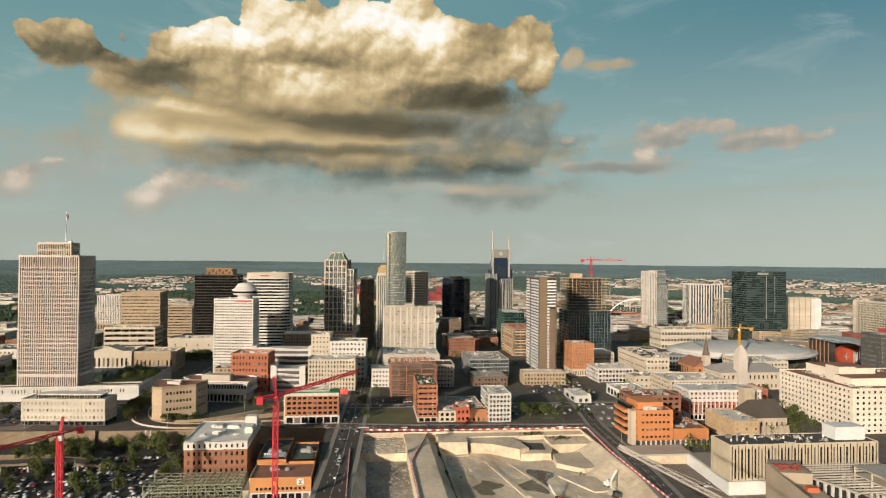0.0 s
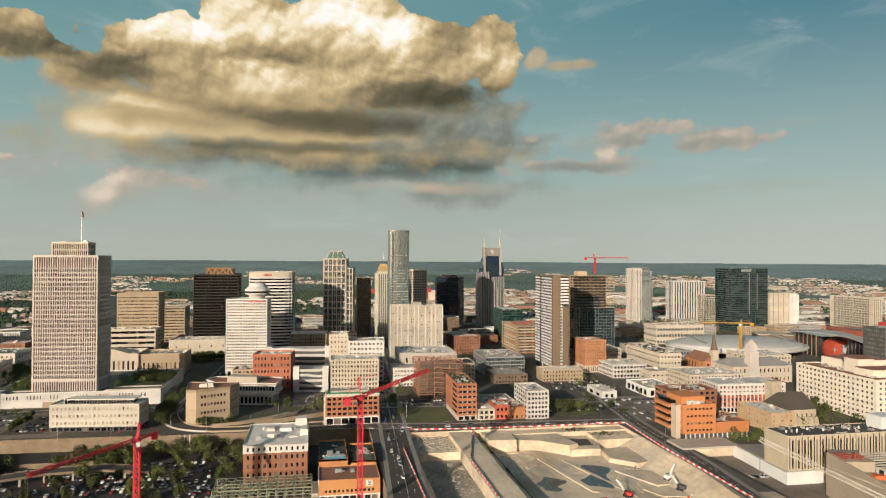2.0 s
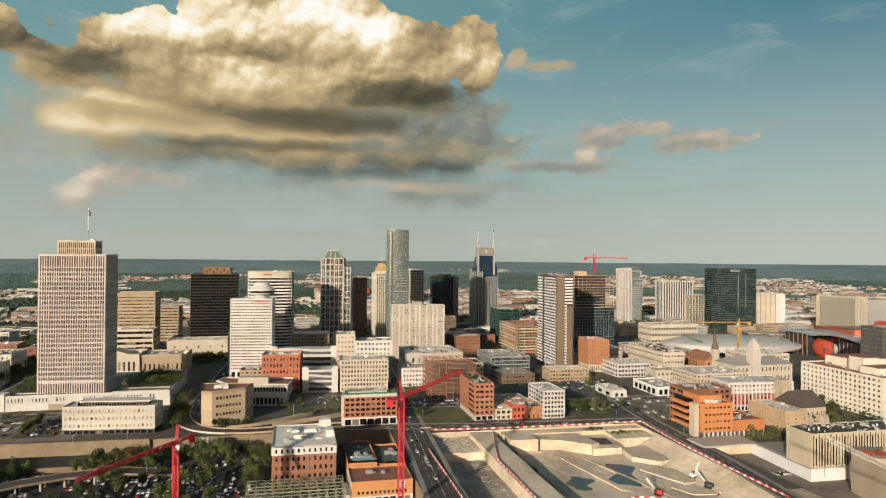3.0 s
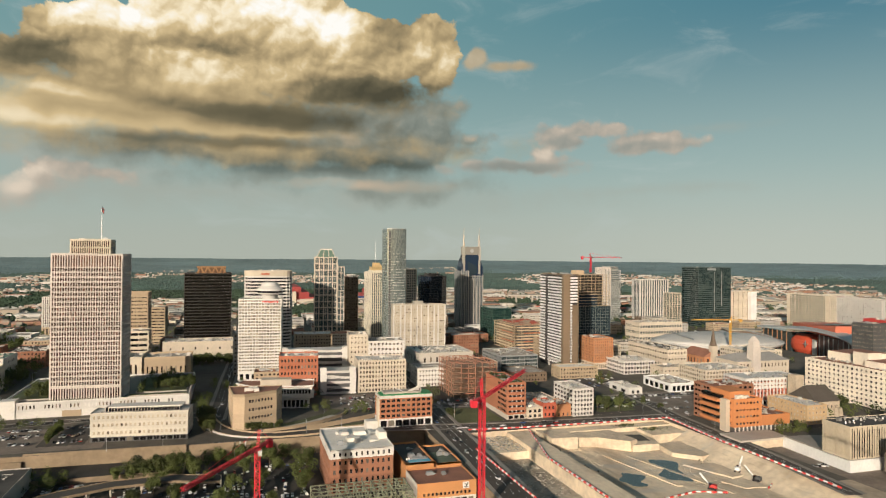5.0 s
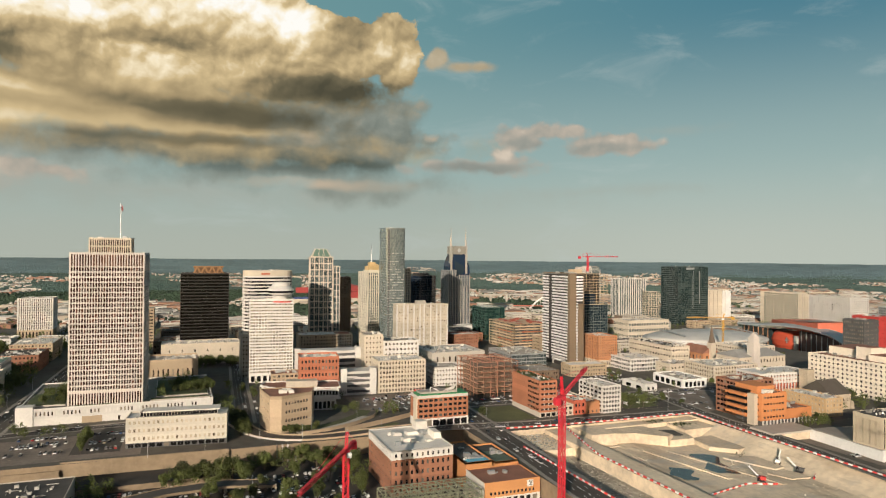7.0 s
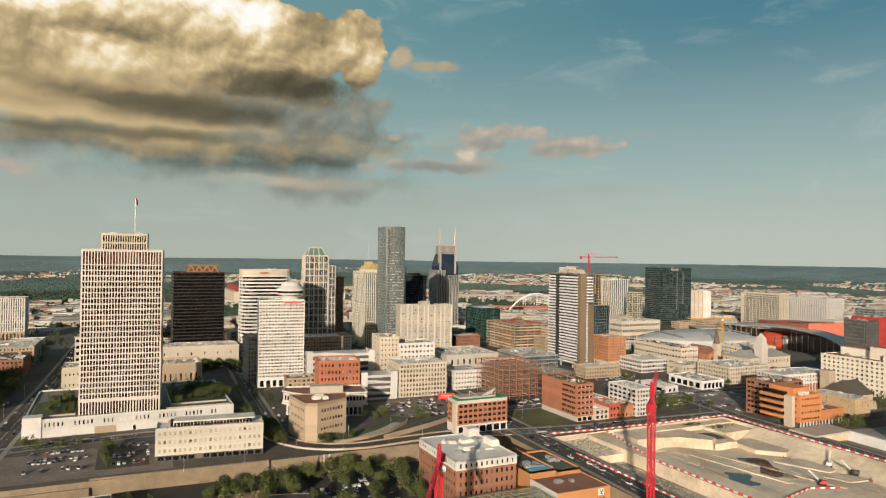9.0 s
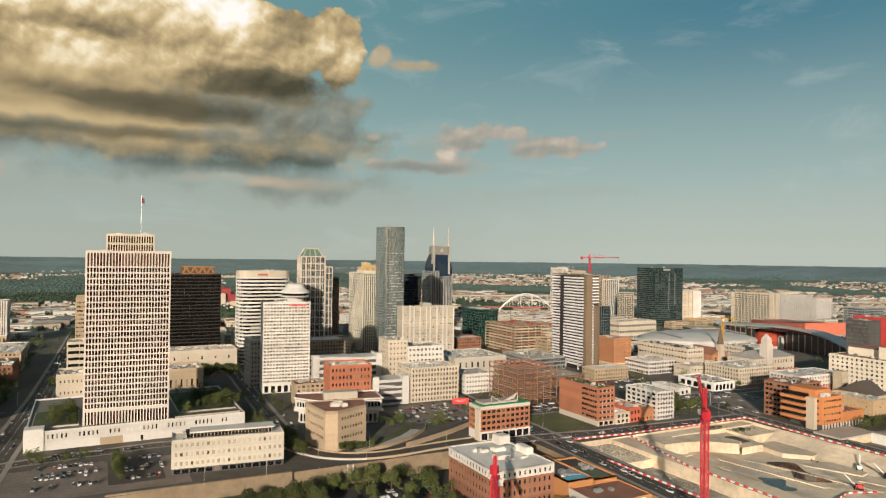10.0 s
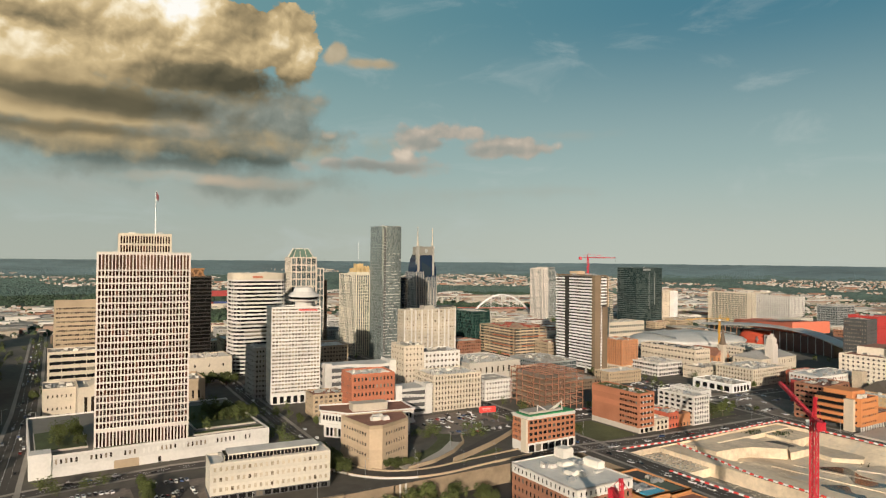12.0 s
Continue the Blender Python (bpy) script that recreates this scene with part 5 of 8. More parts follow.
bld("small orange brick shop with a brown roof", 86, 540, 13.6, 22, 9, 1, (3, 0.4, 2.6, 0.4, 1), wall=ORANGE_BRICK, top=ROOF_BROWN, single=True)
bld("low shop row with a pale gravel roof", 60, 563, 38, 30, 9, 2, (8, 0.5, 2, 1, 1), wall=CREAM, top=ROOF_GREY, units=7)


def wedge_office():
    pts = [(0, 0), (8, -2), (32, 9), (37, 28), (-4, 34)]
    WEDGE = material("brown_tan_stone", (0.46, 0.355, 0.245))
    root = thing("office_building", "tan stone office with a blunt corner and small square windows", "office building", pose(-169.5, 563, 0))
    w1, w2 = (8, 0.62, 2.2, 1.5, 3), (9, 0.6, 2.2, 1.5, 3)
    storeys(root, pts, 0, 6, 1, [None] * 5, WEDGE, GLASS)
    storeys(root, pts, 6, 19, 3, [None, w1, (3, 0.5, 1.7, 1.6, 3), None, w2], WEDGE, GLASS, 0.4, single=True)
    storeys(root, pts, 25, 2, 1, [None] * 5, TAN, GLASS)
    roof(root, pts, 26.6, ROOF_BROWN, TAN, 0.7, 0, 3)
    for x, y, w, d in ((8, 12, 6, 4), (15, 10, 4, 4), (11, 17, 7, 3)):
        child("rooftop_unit", Shape().box(x, x + w, y, y + d, 26.6, 28.6).box(x + 0.3, x + w - 0.3, y + 0.3, y + d - 0.3, 28.6, 29).mesh("rooftop_unit", ROOF_WHITE), root)
    TAKEN.append((-180, -130, 555, 605))
    p2 = [(0, 0), (50, -8), (54, 22), (-8, 36), (-14, 20)]
    r2 = thing("office_building", "low white office with a jettied upper floor and brown roof", "office building", pose(-154, 630, 0))
    inner = shrink(p2, 3)
    storeys(r2, inner, 0, 9, 1, [(12, 0.7, 6, 1, 1)] * 3 + [None] + [(6, 0.7, 6, 1, 1)], WHITE, GLASS, 0.5)
    child("deck", Shape().prism(p2, 9, 10.5).mesh("deck", WHITE), r2)
    storeys(r2, shrink(p2, 1), 10.5, 7.5, 1, [(18, 0.7, 3.6, 2.0, 1), (10, 0.7, 3.6, 2, 1), None, None, (8, 0.7, 3.6, 2, 1)], WHITE, GLASS, 0.5)
    roof(r2, p2, 18.5, ROOF_BROWN, WHITE, 1.2, 0, 3)
    child("plant_room", Shape().prism([(6, 6), (32, 2), (33, 12), (8, 17)], 18.5, 24).mesh("plant_room", CREAM), r2)
    TAKEN.append((-175, -95, 615, 672))


wedge_office()
bld("small brick apartment house with red balconies", -152, 705, 26, 22, 18, 5, (6, 0.6, 2.0, 0.9, 1), (6, 0.4, 1.8, 1, 1), rot=-5, wall=TAN, glass=GLASS_WARM, units=5, top=ROOF_BROWN, single=True)


def corner_hotel():
    root = bld("brick hotel with white trim, dark shopfronts and a green roof edge", -62, 543, 42, 17, 22, 4, (10, 0.7, 2.1, 1.0, 0.8), None, wall=material("orange_red_brick", (0.38, 0.155, 0.08), 0.9, 0.2, 1.5), glass=GLASS, base=(6.5, (7, 0.84, 4.6, 0.5, 0.5), None, WHITE, GLASS), single=True, top=ROOF_GREY, trim=WHITE, parapet=2.2)
    child("blank_flank", Shape().box(-1.4, 0, 0.2, 6, 0, 22.5).mesh("blank_flank", CREAM), root)
    child("roof_edge", Shape().box(2, 42, 1, 16, 22.2, 24.6).mesh("roof_edge", PAINT_GREEN), root, None, "bright green membrane roof edge")
    child("roof_hall", Shape().box(4, 34, 4, 15, 24.6, 26).mesh("roof_hall", ROOF_GREY), root)
    s = Shape()
    s.bar((12, 5, 24), (12, 5, 30), 0.25).bar((12, 5, 30), (20, 5, 25.5), 0.3).bar((26, 5, 25.5), (34, 5, 31), 0.3).bar((34, 5, 31), (34, 5, 25), 0.25).quad((22, 5, 26), (34, 5, 31), (33, 8, 26))
    child("roof_frame", s.mesh("roof_frame", WHITE), root, None, "white winged roof canopy frame")
    p = Shape().box(0, 0.9, -0.25, 0, 6.8, 22).mesh("pilaster", WHITE)
    for k in range(8):
        child("pilaster", Shape().box(0, 0.8, -0.25, 0, 0, 6.5).mesh("pilaster", WHITE), root, Matrix.Translation((k * 5.9, 0, 0)))


corner_hotel()


def warehouse():
    root = bld("brown brick warehouse with white top band and white roof", -113, 441, 39, 53, 21.5, 4, (11, 0.42, 2.6, 1.6, 1.2), (15, 0.42, 2.6, 1.6, 1.2), z=-12, wall=BRICK, glass=GLASS, top=BRICK, single=True, units=0, parapet=0.2)
    band = rect(39.4, 53.4, -0.2, -0.2)
    storeys(root, band, 21.7, 5.3, 1, [(11, 0.36, 2.4, 1.2, 1.2), (15, 0.36, 2.4, 1.2, 1.2), None, (15, 0.36, 2.4, 1.2, 1.2)], WHITE, GLASS, 0.35, single=True)
    roof(root, band, 26.6, ROOF_WHITE, WHITE, 0.7, 9, 21)
    for k, (x, y, w, d, h) in enumerate(((13, 18, 9, 6, 1.8), (12, 34, 5, 9, 1.4), (20, 33, 8, 5, 1.6), (30, 44, 8, 8, 5.0), (34, 20, 5, 12, 3.5))):
        child("rooftop_unit", Shape().box(x, x + w, y, y + d, 26.6, 26.6 + h).box(x + 0.5, x + w - 0.5, y + 0.5, y + d - 0.5, 26.6 + h, 27 + h).mesh("rooftop_unit", ROOF_WHITE), root)


warehouse()


def annex():
    root = bld("low cream annex with pale blinded windows and a glazed roof pavilion", -265, 556, 65, 20, 19.5, 3, (21, 0.5, 2.3, 1.7, 1), (5, 0.5, 2.3, 1.7, 1), rot=-6, wall=material("pale_cream_panel", (0.55, 0.51, 0.435)), glass=GLASS_PALE, base=(3.4, (14, 0.8, 2.6, 0.3, 1), (3, 0.8, 2.6, 0.2, 1), DARK, GLASS), single=True, top=ROOF_WHITE, units=0)
    child("pavilion_glazing", Shape().box(8, 58, 6, 17, 19.5, 22.4).mesh("pavilion_glazing", GLASS), root, None, "dark glazed roof pavilion")
    post = Shape().box(0, 0.3, -0.2, 0.1, 19.5, 22.4).mesh("post", CREAM)
    for k in range(26):
        child("post", post, root, Matrix.Translation((8 + k * 2, 6, 0)))
    child("pavilion_roof", Shape().box(10, 60, 5.4, 18, 22.4, 23.2).mesh("pavilion_roof", ROOF_WHITE), root)


annex()


def terraced_office():
    o2 = material("bright_orange_brick", (0.56, 0.225, 0.085), 0.9, 0.12, 1.5)
    root = bld("orange brick office with terraced flank and stone stair tower", 194, 459, 26, 30, 20.5, 4, (7, 0.62, 1.5, 1.9, 2), None, wall=o2, z=4, single=True, top=ROOF_BROWN)
    child("ground_recess", Shape().box(3, 25, 3, 29, -4, 0).mesh("ground_recess", DARK), root)
    col = Shape().box(0, 0.8, 0, 0.8, -4, 0).mesh("column", WHITE)
    for k in range(7):
        child("column", col, root, Matrix.Translation((2 + k * 3.7, 0.3, 0)))
    child("stair_tower", Shape().box(-3.5, 0, 4, 11, -4, 20.5).mesh("stair_tower", CREAM), root, None, "pale stone stair tower")
    for k in range(4):
        child("terrace", Shape().box(-5.5 - 0.2 * k, 0, 11, 32, 2 + k * 5.2, 4.2 + k * 5.2).mesh("terrace", o2), root)
        child("terrace_glazing", Shape().box(-3.0, 0, 11, 32, 4.2 + k * 5.2, 7.2 + k * 5.2).mesh("terrace_glazing", GLASS), root)
    child("upper_block", Shape().box(3, 22, 8, 30, 20.5, 25.5).mesh("upper_block", o2), root)
    child("rooftop_unit", Shape().box(6, 11, 3, 6, 20.5, 23.5).box(12, 15, 3, 6, 20.5, 23.0).mesh("rooftop_unit", ROOF_WHITE), root)
    child("apron", Shape().box(-14, 30, -24, -2, -3.9, -2.6).mesh("apron", CONCRETE), root)
    wing = bld("low orange brick wing over white columns", 220.4, 459, 26.6, 34, 7, 1, None, None, z=4, wall=o2, top=ROOF_BROWN, units=1)
    child("ground_recess", Shape().box(1, 25, 3, 33, -4, 0).mesh("ground_recess", DARK), wing)
    for k in range(7):
        child("column", col, wing, Matrix.Translation((1 + k * 4, 0.3, 0)))
    r3 = bld("tall brown brick rear wing", 202, 492, 40, 24, 28, 7, (8, 0.6, 1.8, 1.4, 1), (6, 0.8, 1.8, 1.4, 1), wall=BRICK, glass=GLASS, top=ROOF_BROWN, units=5)


terraced_office()


def finned_office():
    root = bld("beige concrete office with dark vertical window slots and a tar roof", 216, 377, 96, 22, 21, 1, (22, 0.30, 17.5, 1.2, 1.5), None, z=2.0, wall=material("beige_ribbed_concrete", (0.50, 0.43, 0.32)), top=ROOF_DARK, units=0, parapet=0.5, depth=0.3)
    fin = Shape().box(0, 0.45, -0.22, 0, 0.5, 20.4).mesh("fin", root.children[0].data.materials[0])
    for k in range(23):
        child("fin", fin, root, Matrix.Translation((1.2 + k * 4.23, 0, 0)))
    vent = Shape().lathe([(0.5, 21), (0.5, 22), (0.8, 22.1), (0.2, 22.6)], 8).mesh("roof_vent", PAINT_WHITE)
    for k in range(10):
        child("roof_vent", vent, root, Matrix.Translation((6 + k * 9, 9 + (k * 37 % 5), 0)))
    child("rooftop_unit", Shape().box(72, 92, 6, 18, 21, 29).mesh("rooftop_unit", PAINT_WHITE), root)
    base = thing("terrace_wall", "low white concrete terrace wall below the beige office", "wall", pose(0, 0, 0))
    child("wall", Shape().box(214.6, 312, 375.6, 376.7, -6, 1.8).mesh("wall", PAINT_WHITE), base)
    child("wall", Shape().prism([(214.6, 376.8), (215.8, 376.8), (220, 436), (218.8, 436.4)], -6, 1.2).mesh("wall", PAINT_WHITE), base)
    child("ramp", Shape().quad((187.6, 290, 0.03), (199, 290, -5.96), (199, 436, -5.96), (187.6, 436, 0.03)).mesh("ramp", BROWN_LOT), base, None, "brown asphalt slope down to the lot")
    child("terrace", Shape().prism([(215.9, 376.8), (312, 376.8), (312, 402), (240, 434), (220.1, 435.8)], -6, 1.9).mesh("terrace", PAVING), base)
    # half-cleared garage in front: a tall tan flank wall, a raised end block, open beams on white columns
    car = thing("parking_garage", "half-cleared tan garage with open roof beams on white columns", "parking garage", pose(0, 0, 0))
    tanw = material("smooth_tan_plaster", (0.47, 0.385, 0.285), 0.85, 0.12)
    child("flank_wall", Shape().prism([(213, 300), (213.8, 299.8), (226.8, 356.6), (226, 357)], -6, 19).mesh("flank_wall", tanw), car)
    child("end_block", Shape().prism([(222.6, 340.5), (240, 336.5), (244, 353), (226.9, 356.8)], -6, 18.6).mesh("end_block", tanw), car)
    child("end_parapet", Shape().prism([(226.9, 356.2), (244, 352.4), (244, 353.1), (226.9, 356.9)], 18.6, 20.6).mesh("end_parapet", DARK), car)
    child("low_deck", Shape().prism([(214, 300), (232, 296), (240, 336.3), (222.5, 340.3)], -6, 13).mesh("low_deck", tanw), car)
    child("floor_slab", Shape().box(240.2, 306, 322, 373, -6, 6).mesh("floor_slab", CONCRETE), car)
    child("dark_floor", Shape().box(247, 305, 331, 372, 6, 6.6).mesh("dark_floor", ROOF_DARK), car)
    child("orange_tarp", Shape().prism([(229, 325), (235, 323.6), (236, 328), (230, 329.4)], 13, 15.2, 0.9).mesh("orange_tarp", material("orange_tarp", (0.62, 0.15, 0.06))), car)
    colm = Shape().box(-0.6, 0.6, -0.6, 0.6, 6, 12.4).mesh("column", WHITE)
    for k in range(8):
        child("column", colm, car, Matrix.Translation((245.5 + k * 1.3, 352 - k * 4.2, 0)))
        child("beam", Shape().box(245.5 + k * 1.3, 303, 351.6 - k * 4.2, 352.4 - k * 4.2, 12.4, 13.2).mesh("beam", CONCRETE), car)
        child("column", colm, car, Matrix.Translation((270, 352 - k * 4.2, 0)))
        child("column", colm, car, Matrix.Translation((292, 352 - k * 4.2, 0)))
    for k in range(4):
        child("beam", Shape().box(245, 303, 356 + k * 4.2, 356.8 + k * 4.2, 12.4, 13.2).mesh("beam", CONCRETE), car)
    child("edge_beam", Shape().bar((245, 353, 12.8), (255.5, 321, 12.8), 0.6).mesh("edge_beam", CONCRETE), car)
    rub = Shape()
    rnd = random.Random(8)
    for k in range(46):
        x, y, a = rnd.uniform(226, 240), rnd.uniform(341, 353), rnd.uniform(0.6, 2.2)
        rub.box(x, x + a, y, y + a, 18.6, 18.6 + rnd.uniform(0.3, 1.1))
    tagged(child("rubble", rub.mesh("rubble", PAINT_BRICKRED), car), "red brick rubble", kind="stuff")
    sh = thing("unfinished_building", "concrete frame with white front panels and orange netting", "construction", pose(268, 316, -6))
    for k in range(7):
        child("floor_slab", Shape().box(0, 40, 0, 26, k * 4.4, k * 4.4 + 0.5).mesh("floor_slab", CONCRETE), sh)
        for i in range(6):
            child("column", Shape().box(i * 7.8, i * 7.8 + 0.8, 0.2, 1.0, k * 4.4 + 0.5, k * 4.4 + 4.4).mesh("column", CONCRETE), sh) if k < 6 else None
        if k < 6:
            child("column", Shape().box(0.1, 0.9, 25, 25.8, k * 4.4 + 0.5, k * 4.4 + 4.4).mesh("column", CONCRETE), sh)
            child("column", Shape().box(0.1, 0.9, 12.5, 13.3, k * 4.4 + 0.5, k * 4.4 + 4.4).mesh("column", CONCRETE), sh)
    child("core", Shape().box(8, 38, 6, 24, 0, 26).mesh("core", TAN), sh)
    for k in range(3):
        child("white_panel", Shape().box(3 + k * 8, 9 + k * 8, -0.3, 0, 2, 18).mesh("white_panel", PAINT_WHITE), sh)
    child("netting", Shape().box(0, 40, -0.2, -0.1, 26.9, 28.4).mesh("netting", material("orange_netting", (0.55, 0.18, 0.07))), sh)
    TAKEN.append((190, 330, 340, 440))


finned_office()


HOTEL_CREAM = material("sunlit_cream_plaster", (0.78, 0.70, 0.58), 0.8)


def long_hotel():
    root = bld("long cream slab hotel with small square windows and brown roof terraces", 374, 478, 130, 92, 34, 8, (26, 0.42, 1.8, 1.3, 2), (18, 0.42, 1.8, 1.3, 2), wall=HOTEL_CREAM, glass=GLASS, top=ROOF_BROWN, units=6)
    for x0, x1, y0, y1, h in ((10, 120, 14, 34, 40), (20, 60, 50, 84, 42), (14, 30, 34, 50, 46)):
        child("penthouse", Shape().box(x0, x1, y0, y1, 34, h).mesh("penthouse", HOTEL_CREAM), root)
        child("penthouse_roof", Shape().box(x0 + 0.5, x1 - 0.5, y0 + 0.5, y1 - 0.5, h, h + 0.2).mesh("penthouse_roof", ROOF_BROWN), root)


long_hotel()
arc = bld("red brick arcade building with white piers and pale top floors", 268, 531, 62, 30, 24, 5, (17, 0.5, 2.4, 1.4, 1), (8, 0.5, 2.4, 1.4, 1), rot=-3, wall=RED_BRICK, glass=GLASS_WARM, base=(5, (17, 0.6, 3.6, 0.6, 1), (8, 0.6, 3.6, 0.6, 1), WHITE, GLASS), top=ROOF_WHITE, trim=WHITE, units=5)
child("cornice_band", Shape().box(-0.3, 62.3, -0.4, 30, 16.6, 17.4).box(-0.3, 62.3, -0.4, 30, 23.0, 24.4).mesh("cornice_band", WHITE), arc)
for k in range(17):
    child("pier", Shape().box(0, 0.9, -0.35, 0, 5, 23).mesh("pier", WHITE), arc, Matrix.Translation((0.5 + k * 3.6, 0, 0)))
storeys(arc, rect(62.4, 30.4, -0.2, -0.2), 15.2, 8.8, 2, [(17, 0.5, 2.4, 1.2, 1), (8, 0.5, 2.4, 1.2, 1), None, (8, 0.5, 2.4, 1.2, 1)], WHITE, GLASS_WARM, 0.35)
lift = thing("lift_tower", "dark red panelled lift tower beside the arcade building", "lift tower", pose(258.5, 545, 0))
child("shaft", Shape().box(0, 7.5, 0, 8, 0, 20).mesh("shaft", material("deep_red_panel", (0.45, 0.045, 0.045), 0.6)), lift)
child("cap", Shape().box(-0.2, 7.7, -0.2, 8.2, 20, 20.5).mesh("cap", DARK), lift)
bld("tan brick apartment house with pale roof", 269, 464, 20, 42, 14.5, 4, (5, 0.45, 1.8, 1.0, 1), (12, 0.4, 1.8, 1.0, 1), wall=material("golden_tan_brick", (0.52, 0.37, 0.215), 0.9), glass=GLASS_PALE, top=ROOF_WHITE, units=3, single=True)


def church():
    root = thing("church", "stone church with a steep dark slate roof", "church", pose(299, 484, 0))
    stone = material("rough_church_stone", (0.48, 0.40, 0.30), 0.95, 0.3)
    storeys(root, rect(25, 30), 0, 12.5, 1, [(5, 0.35, 6, 3, 2), (6, 0.35, 6, 3, 2), None, (6, 0.35, 6, 3, 2)], stone, GLASS_WARM, 0.5, single=True)
    s = Shape()
    s.quad((-0.8, -0.8, 12.3), (25.8, -0.8, 12.3), (24, 14, 23.5), (1, 14, 23.5)).quad((25.8, 30.8, 12.3), (-0.8, 30.8, 12.3), (1, 14, 23.5), (24, 14, 23.5))
    s.quad((-0.8, -0.8, 12.3), (1, 14, 23.5), (-0.8, 30.8, 12.3)).quad((25.8, -0.8, 12.3), (25.8, 30.8, 12.3), (24, 14, 23.5))
    child("slate_roof", s.mesh("slate_roof", material("dark_slate", (0.10, 0.085, 0.07), 0.9)), root)
    child("west_tower", Shape().box(8, 17, 30, 39, 0, 29).mesh("west_tower", stone), root)
    for i in range(5):
        child("gable_porch", Shape().prism([(1 + i * 5, -4), (5 + i * 5, -4), (5 + i * 5, 0), (1 + i * 5, 0)], 0, 7, 0.6).mesh("gable_porch", stone), root)
    TAKEN.append((295, 330, 478, 530))
    # brick church with a slim spire
    r2 = thing("church", "red brick church with a slim dark spire", "church", pose(366, 712, 0))
    storeys(r2, rect(26, 40), 0, 14, 1, [(3, 0.4, 7, 4, 3), (6, 0.4, 7, 4, 2), None, (6, 0.4, 7, 4, 2)], ORANGE_BRICK, GLASS_WARM, 0.5, single=True)
    g = Shape().quad((-0.5, -0.5, 13.8), (13, -0.5, 22), (13, 40, 22), (-0.5, 40, 13.8)).quad((26.5, -0.5, 13.8), (26.5, 40, 13.8), (13, 40, 22), (13, -0.5, 22)).quad((0, -0.2, 14), (26, -0.2, 14), (13, -0.2, 22))
    child("gable_roof", g.mesh("gable_roof", ROOF_BROWN), r2)
    child("belfry", Shape().box(9.5, 16.5, -4, 3, 0, 27).mesh("belfry", CREAM), r2)
    child("spire", Shape().lathe([(4.4, 27), (3.0, 32), (0.15, 49)], 8, 13, -0.5).mesh("spire", BROWN), r2)
    TAKEN.append((360, 398, 704, 756))
    # stone hall with a pale tower
    r3 = thing("stone_hall", "pale stone hall with a square clock tower", "hall", pose(362, 650, 0))
    storeys(r3, rect(70, 36), 0, 18, 2, [(14, 0.4, 4, 2, 2), (7, 0.4, 4, 2, 2), None, (7, 0.4, 4, 2, 2)], CREAM, GLASS_WARM, 0.5)
    g = Shape().quad((-1, -1, 18), (71, -1, 18), (60, 18, 25), (10, 18, 25)).quad((71, 37, 18), (-1, 37, 18), (10, 18, 25), (60, 18, 25)).quad((-1, -1, 18), (10, 18, 25), (-1, 37, 18)).quad((71, -1, 18), (71, 37, 18), (60, 18, 25))
    child("hipped_roof", g.mesh("hipped_roof", GREYSTONE), r3)
    child("clock_tower", Shape().box(18, 28, -3, 7, 0, 34).box(19, 27, -2, 6, 34, 40).prism([(19, -2), (27, -2), (27, 6), (19, 6)], 40, 46, 0.1).mesh("clock_tower", LIMESTONE), r3)
    TAKEN.append((355, 440, 640, 695))


church()
bld("white low showroom with dark front windows", 240, 601, 30, 46, 8, 1, (5, 0.7, 5, 1.2, 2), None, wall=PAINT_WHITE, top=ROOF_GREY, units=6)
bld("small white shed with an orange front", 194, 602, 15, 36, 6.5, 1, (2, 0.5, 3, 1, 2), None, wall=WHITE, top=ROOF_WHITE, units=0, parapet=0.3)
bld("cream flat-roofed office block", 300, 690, 26, 80, 27, 4, (6, 0.5, 2.2, 2, 1), (16, 0.5, 2.2, 2, 1), wall=CREAM, top=ROOF_DARK, units=5)
bld("low white office with a glass front", 250, 700, 40, 40, 14, 3, (10, 0.7, 2.6, 1, 1), wall=WHITE, units=4, top=ROOF_WHITE)
bld("old white commercial block with rooftop plant", 290, 612, 60, 44, 17, 4, (16, 0.5, 2.2, 1.2, 1), (12, 0.5, 2.2, 1.2, 1), wall=CREAM, glass=GLASS_WARM, top=ROOF_WHITE, units=12)
bld("cream warehouse with skylights", 276, 664, 60, 24, 12, 2, (12, 0.4, 2, 1.6, 1), wall=CREAM, top=ROOF_GREY, units=9)
bld("dark brick low office block", 330, 575, 36, 26, 15, 4, (9, 0.5, 2, 1, 1), wall=RED_BRICK, top=ROOF_WHITE, units=5)
bld("white stepped commercial building", 420, 700, 50, 50, 20, 4, (12, 0.5, 2.2, 1.2, 1), wall=CREAM, top=ROOF_WHITE, units=6)
bld("glass and steel showroom", 330, 780, 60, 30, 16, 3, (14, 0.8, 3, 0.8, 1), wall=METAL, glass=GLASS_SKY, units=4)


